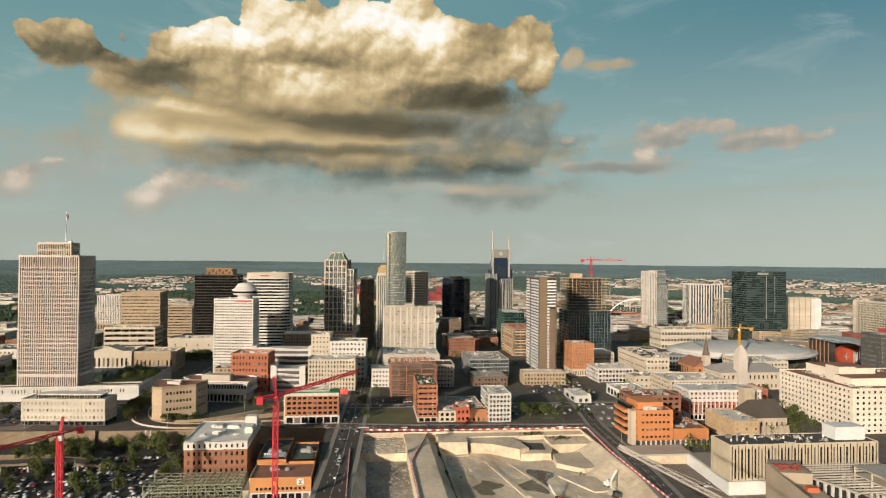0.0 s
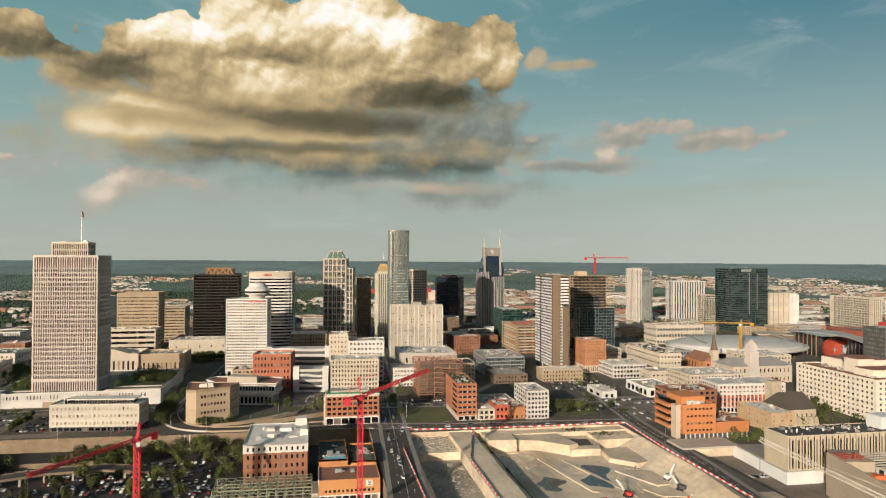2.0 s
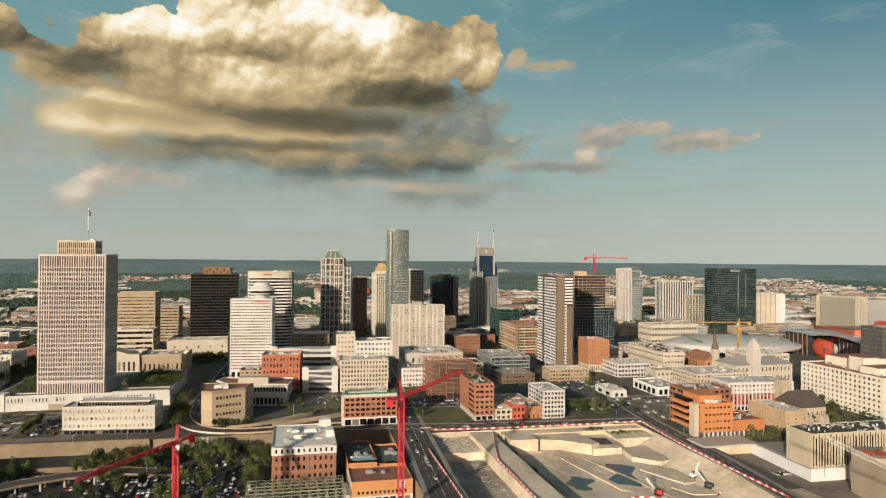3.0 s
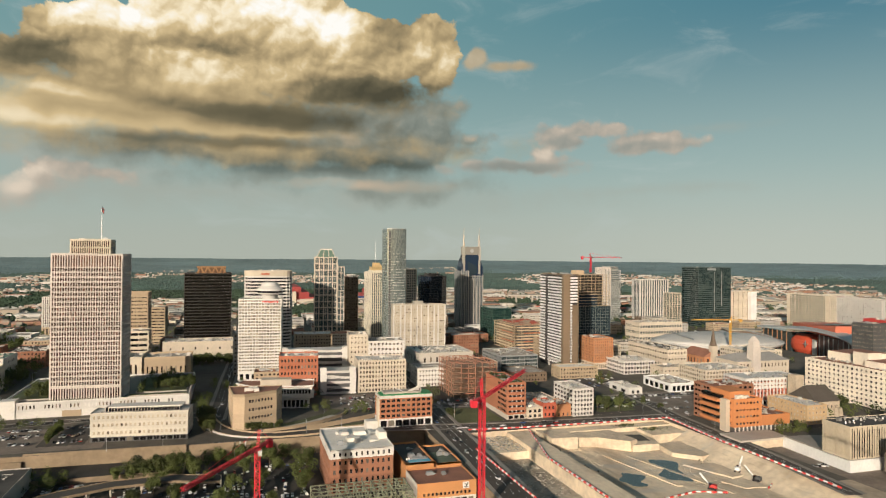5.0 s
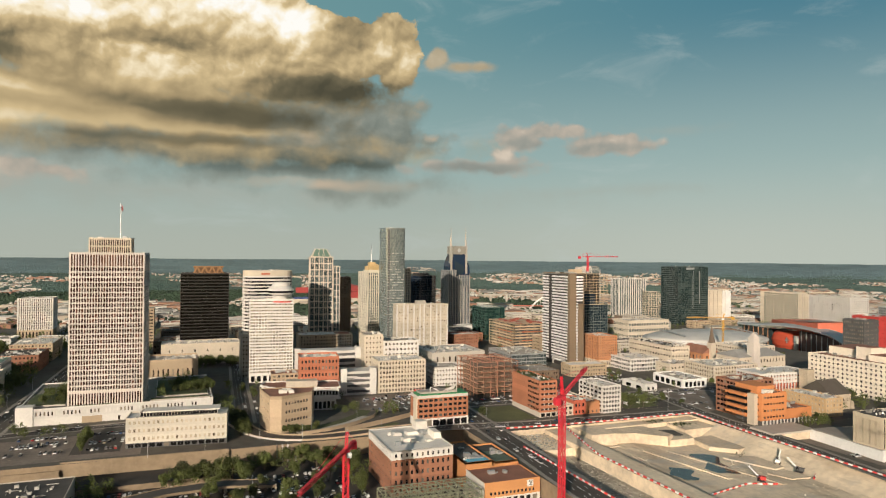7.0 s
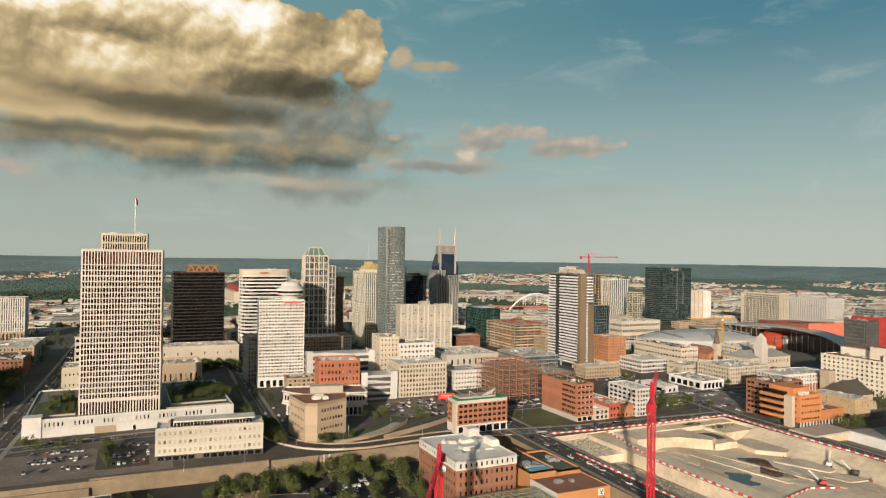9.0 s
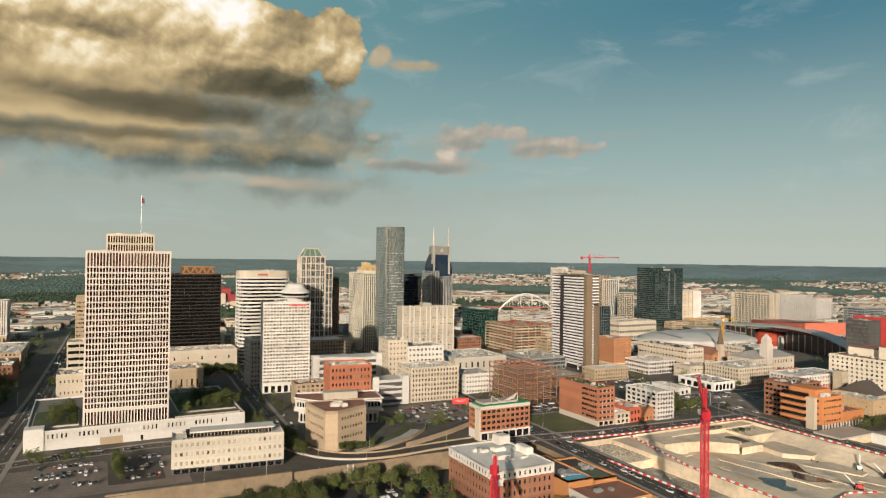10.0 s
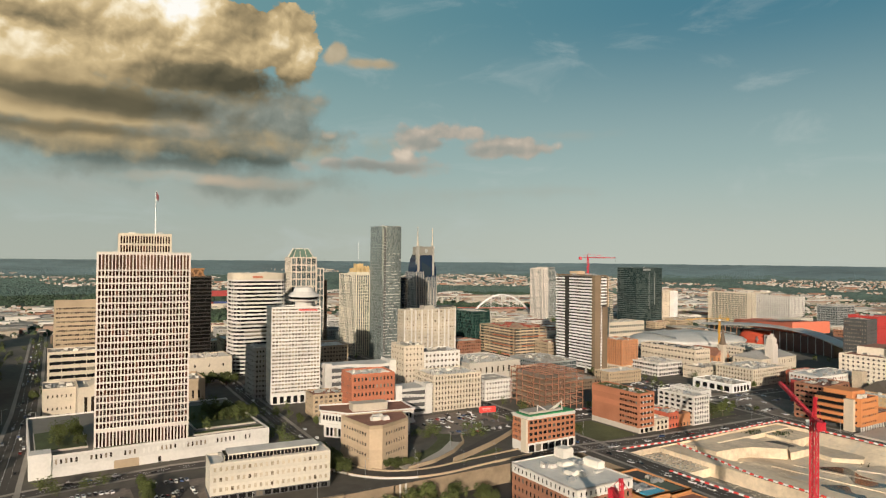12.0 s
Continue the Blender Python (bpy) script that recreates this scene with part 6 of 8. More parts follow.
def arena():
    root = thing("arena", "oval arena with a smooth pale metal shell roof", "arena", pose(515, 872, -6))
    child("bowl_wall", Shape().lathe([(92, 6), (94, 9), (95, 13)], 56, 0, 0, 0.72).mesh("bowl_wall", GLASS), root)
    child("rim", Shape().lathe([(100, 12.5), (102, 15), (100, 17)], 56, 0, 0, 0.74).mesh("rim", WHITE), root)
    sh = Shape().lathe([(99, 16.5), (88, 20), (70, 23), (45, 25.5), (20, 26.8), (1, 27)], 64, 0, 0, 0.74)
    me = sh.mesh("shell_roof", material("pale_metal_shell", (0.60, 0.585, 0.55), 0.75, 0.12))
    for p in me.polygons:
        p.use_smooth = True
    child("shell_roof", me, root)
    for k in range(4):
        a = -70 + k * 45
        child("roof_rib", Shape().bar((a, -38, 24), (a + 14, 36, 26), 0.9).mesh("roof_rib", METAL), root)
    TAKEN.append((398, 602, 805, 955))
    bld("pale round-cornered arena entrance hall", 440, 960, 80, 40, 28, 3, (16, 0.7, 4, 1.5, 1), wall=CREAM, glass=GLASS_SKY, units=3)


arena()


def convention_hall():
    root = thing("convention_hall", "convention hall with a sweeping wavy roof and a red oval wall", "convention hall", pose(0, 0, 0))
    # one long wave of roof, highest over the entrance and falling to the near end
    ctrl = [(664, 956, 18.5), (652, 915, 22), (641, 866, 26), (630, 820, 28.5), (618, 779, 29), (602, 734, 26.5), (582, 702, 23.5), (560, 672, 20.5), (532, 636, 17)]
    edge = []
    for i in range(len(ctrl) - 1):
        for k in range(4):
            u = k / 4
            p0, p1, p2, p3 = (Vector(ctrl[max(0, min(len(ctrl) - 1, i + q))]) for q in (-1, 0, 1, 2))
            edge.append(0.5 * (2 * p1 + (p2 - p0) * u + (2 * p0 - 5 * p1 + 4 * p2 - p3) * u * u + (3 * p1 - p0 - 3 * p2 + p3) * u ** 3))
    edge.append(Vector(ctrl[-1]))
    s, under = Shape(), Vector((0, 0, -1.6))
    for i in range(len(edge) - 1):
        a, b = edge[i], edge[i + 1]
        wa, wb = (Vector((6 + 30 * min(1, q / 10), 8, 1.0)) for q in (i, i + 1))
        s.quad(a, a + wa, b + wb, b).quad(a + under, b + under, b + wb + under, a + wa + under).quad(a, b, b + under, a + under)
    child("wave_roof", s.mesh("wave_roof", material("grey_metal_roof", (0.44, 0.44, 0.43), 0.5)), root, None, "thin grey metal wave roof")
    child("glass_front", Shape().prism([(674, 952), (664, 884), (704, 880), (712, 948)], -14, 17).mesh("glass_front", GLASS_SKY), root)
    child("red_drum", Shape().lathe([(17, -14), (21.5, -6), (22.5, 2), (21, 9), (17, 15)], 40, 676, 852, 1.75).mesh("red_drum", material("red_copper_cladding", (0.62, 0.10, 0.05), 0.6)), root, None, "red copper-clad oval wall")
    child("emblem", Shape().bar((651.2, 844, -1), (651.2, 844, 8), 0.7).bar((651.4, 840.5, 3.5), (651.4, 847.5, 3.5), 0.7).mesh("emblem", METAL), root)
    child("portal", Shape().box(647, 650, 821, 824, -14, 12).box(652, 655, 829, 832, -14, 12).prism([(647, 821), (650, 821), (655, 832), (652, 832)], 9.5, 12.2).mesh("portal", WHITE), root, None, "white rectangular entrance frame")
    dark = material("dark_plum_cladding", (0.10, 0.045, 0.04), 0.5)
    child("dark_front", Shape().prism([(648, 818), (630, 779), (612, 738), (592, 704), (574, 682), (640, 690), (690, 800)], -14, 21).mesh("dark_front", dark), root)
    fin = Shape().box(-0.5, 0.5, -0.5, 0.5, -10, 22).mesh("glass_fin", METAL)
    for k in range(9):
        u = k / 8
        child("glass_fin", fin, root, Matrix.Translation((645 - 68 * u, 812 - 126 * u, 0)))
    salmon = material("salmon_cladding", (0.60, 0.17, 0.10), 0.7)
    line = [(703, 921, 28), (672, 862, 31), (648, 810, 34.5), (634, 775, 38)]
    red, cap = Shape(), Shape()
    for i in range(len(line) - 1):
        a, b = line[i], line[i + 1]
        red.quad((a[0], a[1], 20), (b[0], b[1], 20), b, a)
        cap.quad(a, b, (b[0] + 70, b[1] - 18, b[2]), (a[0] + 70, a[1] - 18, a[2]))
    e = line[-1]
    red.quad((e[0], e[1], 20), (e[0] + 70, e[1] - 18, 20), (e[0] + 70, e[1] - 18, e[2]), e)
    child("red_hall", red.mesh("red_hall", salmon), root, None, "salmon red clad upper hall")
    child("red_hall_roof", cap.mesh("red_hall_roof", salmon), root)
    child("roof_strip", Shape().quad((672, 848, 33.6), (652, 800, 36.5), (700, 790, 36.5), (720, 838, 33.6)).mesh("roof_strip", ROOF_GREY), root)
    child("green_roof", Shape().prism([(612, 690), (640, 640), (720, 650), (700, 712)], 0, 24).mesh("green_roof", GRASS), root)
    col = Shape().box(-0.5, 0.5, -0.5, 0.5, -14, 18).mesh("column", material("rust_orange_column", (0.40, 0.21, 0.11)))
    for k in range(6):
        child("column", col, root, Matrix.Translation((668 - k * 3.2, 946 - k * 13, 0)))
    brown = thing("exhibition_wall", "brown stone wall with two white square frames", "building", pose(0, 0, 0))
    child("wall", Shape().prism([(632, 985), (678, 962), (700, 985), (645, 1020)], -14, 9).mesh("wall", BROWN), brown)
    child("roof_slab", Shape().prism([(628, 984), (678, 960), (702, 985), (645, 1024)], 9, 10.2).mesh("roof_slab", CREAM), brown)
    for k in range(2):
        q = Shape()
        a, t = Vector((655 + k * 12, 973.2 - k * 6, -5)), Vector((0.895, -0.447, 0))
        for p0, p1 in (((0, 0), (7, 0)), ((7, 0), (7, 8)), ((7, 8), (0, 8)), ((0, 8), (0, 0))):
            q.bar(a + t * p0[0] + Vector((0, -0.4, p0[1])), a + t * p1[0] + Vector((0, -0.4, p1[1])), 0.6)
        child("square_frame", q.mesh("square_frame", WHITE), brown)
    TAKEN.append((525, 800, 600, 1010))


convention_hall()


def steel_frame():
    """Bare red-primed steel skeleton with concrete decks."""
    root = thing("steel_skeleton", "bare red-primed steel building frame with open decks", "construction", pose(25, 627, 0))
    w, d, fl, sh = 42.0, 48.0, 7, 4.7
    deck = Shape().box(0.4, w - 0.4, 5, d - 0.4, -0.25, 0).mesh("deck", material("dusty_tan_deck", (0.44, 0.33, 0.24), 0.9))
    col = Shape().box(-0.22, 0.22, -0.22, 0.22, 0, sh).mesh("column", RUST)
    bx, by = Shape().box(0, w, -0.16, 0.16, -0.75, -0.25).mesh("beam", RUST), Shape().box(-0.16, 0.16, 0, d, -0.75, -0.25).mesh("beam", RUST)
    for k in range(1, fl + 1):
        if k < fl:
            child("deck", deck, root, Matrix.Translation((0, 0, k * sh)))
        for i in range(7):
            child("beam", bx, root, Matrix.Translation((0, i * d / 6, k * sh)))
            child("beam", by, root, Matrix.Translation((i * w / 6, 0, k * sh)))
        for i in range(7):
            for j in range(7):
                if i in (0, 6) or j in (0, 6):
                    child("column", col, root, Matrix.Translation((i * w / 6, j * d / 6, (k - 1) * sh)))
    b1, b2 = Shape().bar((14, 0, 0), (21, 0, sh), 0.15).mesh("brace", RUST), Shape().bar((0, 16, 0), (0, 24, sh), 0.15).mesh("brace", RUST)
    for k in range(fl):
        child("brace", b1, root, Matrix.Translation((0, 0, k * sh)))
        child("brace", b2, root, Matrix.Translation((0, 0, k * sh)))
    TAKEN.append((20, 72, 620, 680))


steel_frame()


# ---- sunken basin, near blocks ----
def community_building():
    o2 = material("warm_orange_brick", (0.56, 0.265, 0.105), 0.9, 0.12, 1.5)
    root = thing("community_building", "orange brick community building with dark red roof and white arcade", "community building", pose(-67, 409, -12))
    storeys(root, rect(36, 27), 0, 4.5, 1, [(8, 0.8, 3.4, 0.2, 1), None, None, None], WHITE, GLASS, 1.2, single=True)
    storeys(root, rect(36, 27), 4.5, 4.2, 1, [(12, 0.55, 1.7, 1.2, 3), None, None, None], o2, GLASS, 0.4, single=True)
    storeys(root, rect(36, 27), 8.7, 4.0, 1, [None] * 4, o2, GLASS)
    roof(root, rect(36, 27), 12.7, ROOF_BROWN, o2, 0.6, 2, 3)
    child("sign_panel", Shape().box(27.5, 31.5, -0.15, 0, 8.6, 12.3).mesh("sign_panel", PAINT_WHITE), root, None, "square white sign with a grey letter shape")
    child("sign_mark", Shape().box(28.3, 30.7, -0.2, -0.15, 9.2, 9.6).bar((28.6, -0.2, 11.8), (29.6, -0.2, 10.6), 0.25).bar((30.7, -0.2, 11.8), (29.2, -0.2, 9.4), 0.25).mesh("sign_mark", DARK), root)
    child("white_stair", Shape().box(-4, -0.4, 0, 22, 0, 6).mesh("white_stair", CREAM), root)
    child("white_flank", Shape().box(-0.35, 0, 0.2, 26.8, 0, 13.4).mesh("white_flank", WHITE), root, None, "white painted side wall")
    # taller rear halls
    b = thing("community_building", "orange brick hall with rooftop tennis and a blue pool deck", "community building", pose(-67, 437, -12))
    for x0, x1, y0, y1, h in ((0, 18, 0, 46, 17), (20, 36, 0, 40, 15.5)):
        p = rect(x1 - x0, y1 - y0, x0, y0)
        storeys(b, p, 0, h, 1, [None] * 4, o2, GLASS)
        roof(b, p, h - 1.2, ROOF_DARK, o2, 1.2, 6, 9 + x0)
    child("pool", Shape().box(3, 17, 2, 8, 15.8, 16.5).mesh("pool", POOL), b, None, "bright blue rooftop pool cover")
    child("turf", Shape().box(22, 34, 4, 26, 14.3, 14.5).mesh("turf", material("green_court", (0.10, 0.13, 0.09))), b)
    for k in range(14):
        child("roof_chair", Shape().box(0, 0.6, 0, 0.9, 15.8, 16.2).box(0, 0.6, 0.8, 0.9, 16.2, 16.9).mesh("roof_chair", PAINT_WHITE), b, Matrix.Translation((2.5 + k * 1.05, 9.2 + (k % 3) * 0.2, 0)))
    TAKEN.append((-75, -26, 400, 490))


community_building()


def glasshouse_frame():
    """Open steel frame of a roof structure."""
    root = thing("steel_pergola", "open rusty-green steel frame of a rooftop trellis", "steel frame", pose(-126, 404, -12))
    steel = material("weathered_green_steel", (0.28, 0.29, 0.20), 0.8)
    for i in range(12):
        s = Shape()
        x = i * 5.0
        s.bar((x, 0, 0), (x, 0, 12), 0.22).bar((x, 22, 0), (x, 22, 12), 0.22).bar((x, 11, 0), (x, 11, 12), 0.2)
        for z in (4, 8, 12):
            s.bar((x, 0, z), (x, 22, z), 0.2)
        child("frame", s.mesh("frame", steel), root)
    for z in (4, 8, 12):
        for y in (0, 5.5, 11, 16.5, 22):
            child("purlin", Shape().bar((0, y, z), (55, y, z), 0.2).mesh("purlin", steel), root)
    s = Shape()
    for i in range(11):
        for y in (0, 11):
            s.bar((i * 5, y, 0), (i * 5 + 5, y, 4), 0.12).bar((i * 5 + 5, y, 4), (i * 5, y, 8), 0.12).bar((i * 5, y, 8), (i * 5 + 5, y, 12), 0.12)
        s.bar((i * 5, 0, 12), (i * 5 + 5, 11, 12), 0.12).bar((i * 5 + 5, 11, 12), (i * 5, 22, 12), 0.12)
    child("bracing", s.mesh("bracing", steel), root)


glasshouse_frame()


def viaduct():
    """The ramp that curves round the tan office, on a tan retaining wall with one bridge span."""
    line = [(-192, 640), (-191, 610), (-187, 590), (-180, 570), (-169, 554), (-153, 544.5), (-132, 541), (-100, 544), (-62, 546)]
    fine = []
    for i in range(len(line) - 1):
        for k in range(4):
            u = k / 4
            p0, p1, p2, p3 = (Vector(line[max(0, min(len(line) - 1, i + q))]) for q in (-1, 0, 1, 2))
            fine.append(tuple(0.5 * (2 * p1 + (p2 - p0) * u + (2 * p0 - 5 * p1 + 4 * p2 - p3) * u * u + (3 * p1 - p0 - 3 * p2 + p3) * u ** 3)))
    fine.append(line[-1])
    root = thing("ramp_viaduct", "curved asphalt ramp on a tan retaining wall", "viaduct", pose(0, 0, 0))
    l, r = ribbon(fine, 13, 0.3)
    s, wl = Shape(), Shape()
    for i in range(len(fine) - 1):
        s.quad(r[i], r[i + 1], l[i + 1], l[i])
    child("deck", s.mesh("deck", ASPHALT), root)
    for rim in (r, l):
        par, n = Shape(), len(rim)
        for i, p in enumerate(rim):
            t = (Vector(rim[min(n - 1, i + 1)]) - Vector(rim[max(0, i - 1)])).normalized()
            o = Vector((t.y, -t.x, 0)) * 0.35
            par.v += [tuple(Vector(p) + o * u + Vector((0, 0, h))) for u, h in ((1, -1.2), (1, 1.0), (-1, 1.0), (-1, -1.2))]
        par.f += [(4 * i + k, 4 * i + 4 + k, 4 * i + 4 + (k + 1) % 4, 4 * i + (k + 1) % 4) for i in range(n - 1) for k in range(4)]
        child("parapet", par.mesh("parapet", TAN), root)
    for i in range(len(fine) - 1):
        a, b = r[i], r[i + 1]
        if a[1] < 534.5 or a[0] > -150:
            wl.quad((*a[:2], -12), (*b[:2], -12), (*b[:2], 0), (*a[:2], 0))
    child("retaining_wall", wl.mesh("retaining_wall", WALL_TAN), root)
    span = Shape()
    for a, b in zip(r, r[1:]):
        if -190 < a[0] < -152 and a[1] < 575:
            t = (Vector(b) - Vector(a)).normalized()
            o = Vector((t.y, -t.x, 0)) * 0.5
            pa, pb = Vector(a) + o, Vector(b) + o
            span.quad((*pa[:2], -1.9), (*pb[:2], -1.9), (*pb[:2], 1.1), (*pa[:2], 1.1)).quad((*pa[:2], 1.1), (*pb[:2], 1.1), (b[0], b[1], 1.1), (a[0], a[1], 1.1))
    child("span_fascia", span.mesh("span_fascia", WHITE), root, None, "white concrete bridge fascia")
    post = Shape().box(-0.5, 0.5, -0.5, 0.5, -12, 0).mesh("column", WHITE)
    for k in range(8):
        child("column", post, root, Matrix.Translation((-186 + k * 3.6, 534 - k * 0.3, 0)))
    # pale concrete strip and tan walls of the underpass beside it
    u = thing("underpass", "pale concrete underpass ramp between tan walls", "underpass", pose(0, 0, 0))
    def band(name, pts, width, z0, z1, mat):
        l2, r2 = ribbon(pts, width, 0)
        q = Shape()
        for i in range(len(pts) - 1):
            a, b, c, e = r2[i], r2[i + 1], l2[i + 1], l2[i]
            q.quad((*a[:2], z1), (*b[:2], z1), (*c[:2], z1), (*e[:2], z1)).quad((*a[:2], z0), (*b[:2], z0), (*b[:2], z1), (*a[:2], z1)).quad((*c[:2], z0), (*e[:2], z0), (*e[:2], z1), (*c[:2], z1))
        q.quad((*r2[0][:2], z0), (*r2[0][:2], z1), (*l2[0][:2], z1), (*l2[0][:2], z0)).quad((*r2[-1][:2], z0), (*l2[-1][:2], z0), (*l2[-1][:2], z1), (*r2[-1][:2], z1))
        child(name, q.mesh(name, mat), u)

    band("verge", [(-152, 561), (-134, 566), (-112, 580), (-94, 596), (-86, 612)], 11, 0.0, 0.35, GRASS)
    band("strip", [(-150, 556), (-130, 561), (-108, 574), (-90, 590)], 7.5, 0.0, 0.5, CONCRETE)
    band("wall", [(-148, 552), (-127, 556.5), (-104, 569), (-85, 586), (-78, 600)], 0.7, 0.0, 2.4, TAN)
    band("lane", [(-140, 550), (-112, 558), (-84, 573), (-56, 588), (-30, 601)], 9, 0.0, 0.14, ASPHALT)
    band("wall", [(-116, 551), (-96, 559), (-70, 571), (-46, 585), (-28, 597)], 0.7, 0.0, 3.4, TAN)
    band("verge", [(-112, 549.5), (-92, 554), (-72, 562)], 5, 0.0, 0.4, GRASS)
    band("upper_lane", [(-96, 606), (-70, 600), (-44, 606), (-26, 612)], 9, 0.0, 0.10, ASPHALT)
    # tan wall above the basin below the annex
    w = thing("retaining_wall", "long tan concrete retaining wall above a sunken street", "retaining wall", pose(0, 0, 0))
    child("wall", Shape().prism([(-300, 534.0), (-300, 533.0), (-200, 529.6), (-200, 531.4)], -12, 1.0).mesh("wall", WALL_TAN), w)
    child("wall", Shape().prism([(-420, 530), (-420, 528.5), (-300, 529.5), (-300, 531)], -12, -3.0).mesh("wall", WALL_TAN), w)
    # elevated curved street over the parking basin
    d = [(-330, 425, 0), (-285, 452, 0), (-262, 468, 0), (-238, 478, 0), (-205, 481, 0), (-176, 479, -2)]
    v = thing("overpass", "curved tan concrete overpass on short piers above parked cars", "overpass", pose(0, 0, -6))
    l, r = ribbon(d, 12, 0)
    s, sd = Shape(), Shape()
    for i in range(len(d) - 1):
        s.quad(r[i], r[i + 1], l[i + 1], l[i])
        for e, q in ((r, 1), (l, -1)):
            a, b = Vector(e[i]), Vector(e[i + 1])
            dn, up = Vector((0, 0, -1.1)), Vector((0, 0, 0.5))
            sd.quad(a + dn, b + dn, b + up, a + up)
    child("deck", s.mesh("deck", ASPHALT), v)
    child("edge_beam", sd.mesh("edge_beam", WALL_TAN), v)
    for i in range(1, len(d)):
        for k in (0.0, 0.5):
            x, y = (d[i][0] * (1 - k) + d[i - 1][0] * k), (d[i][1] * (1 - k) + d[i - 1][1] * k)
            for q in (-4, 4):
                child("pier", Shape().box(x - 0.5, x + 0.5, y + q - 0.5, y + q + 0.5, -6, -1.6).mesh("pier", CONCRETE), v)
    b = bld("wide low shed with a dark flat roof", -385, 410, 97, 97, 11, 1, None, None, z=-12, wall=CONCRETE, top=ROOF_DARK, units=5, parapet=0.6)


viaduct()


# ---- building pit ----
def pit_relief():
    """Uneven earth over the flat floor, and banks that slope down from the rims."""
    def sheet(name, label, x0, x1, y0, y1, nx, ny, height):
        v = [(x0 + (x1 - x0) * i / nx, y0 + (y1 - y0) * j / ny) for j in range(ny + 1) for i in range(nx + 1)]
        me = mesh_of(name, [(x, y, height(x, y)) for x, y in v], [(j * (nx + 1) + i, j * (nx + 1) + i + 1, (j + 1) * (nx + 1) + i + 1, (j + 1) * (nx + 1) + i) for j in range(ny) for i in range(nx)], DIRT)
        for p in me.polygons:
            p.use_smooth = True
        tagged(new(name, me), label, "earth", kind="structure")

    rough = lambda x, y: 0.55 * noise.noise(Vector((x * 0.09, y * 0.05, 2.0))) + 0.25 * noise.noise(Vector((x * 0.3, y * 0.2, 5.0)))
    sheet("ground_relief", "uneven pale earth on the pit floor", 54.2, 167.8, 291, 499, 90, 150, lambda x, y: -9.62 + 1.1 * max(-0.1, rough(x, y)) + 2.6 * max(0.0, rough(x * 0.5 + 40, y * 0.6)) ** 1.5)
    sheet("earth_bank", "pale earth bank sloping down into the pit", 146, 168.2, 291, 478, 18, 110, lambda x, y: -9.8 + 9.75 * min(1.0, max(0.0, (x - 146 - 3 * rough(9, y)) / 21.0)) ** 1.3 + rough(x, y) * 0.7 * (1 if x < 167 else 0))
    sheet("earth_bank", "brown earth bank beside the ramp", 46.8, 60, 291, 498, 12, 110, lambda x, y: -9.8 + 8.75 * min(1.0, max(0.0, (60 - x + 2 * rough(3, y)) / 13.0)) ** 1.2 + rough(x, y) * 0.6 * (1 if x > 47.5 else 0))
    sheet("earth_bank", "earth bank below the avenue", -8.2, 2, 291, 470, 8, 90, lambda x, y: -9.8 + 9.75 * min(1.0, max(0.0, (2 - x) / 10.0)) ** 1.2 + rough(x, y) * 0.5 * (1 if x > -7 else 0))


pit_relief()


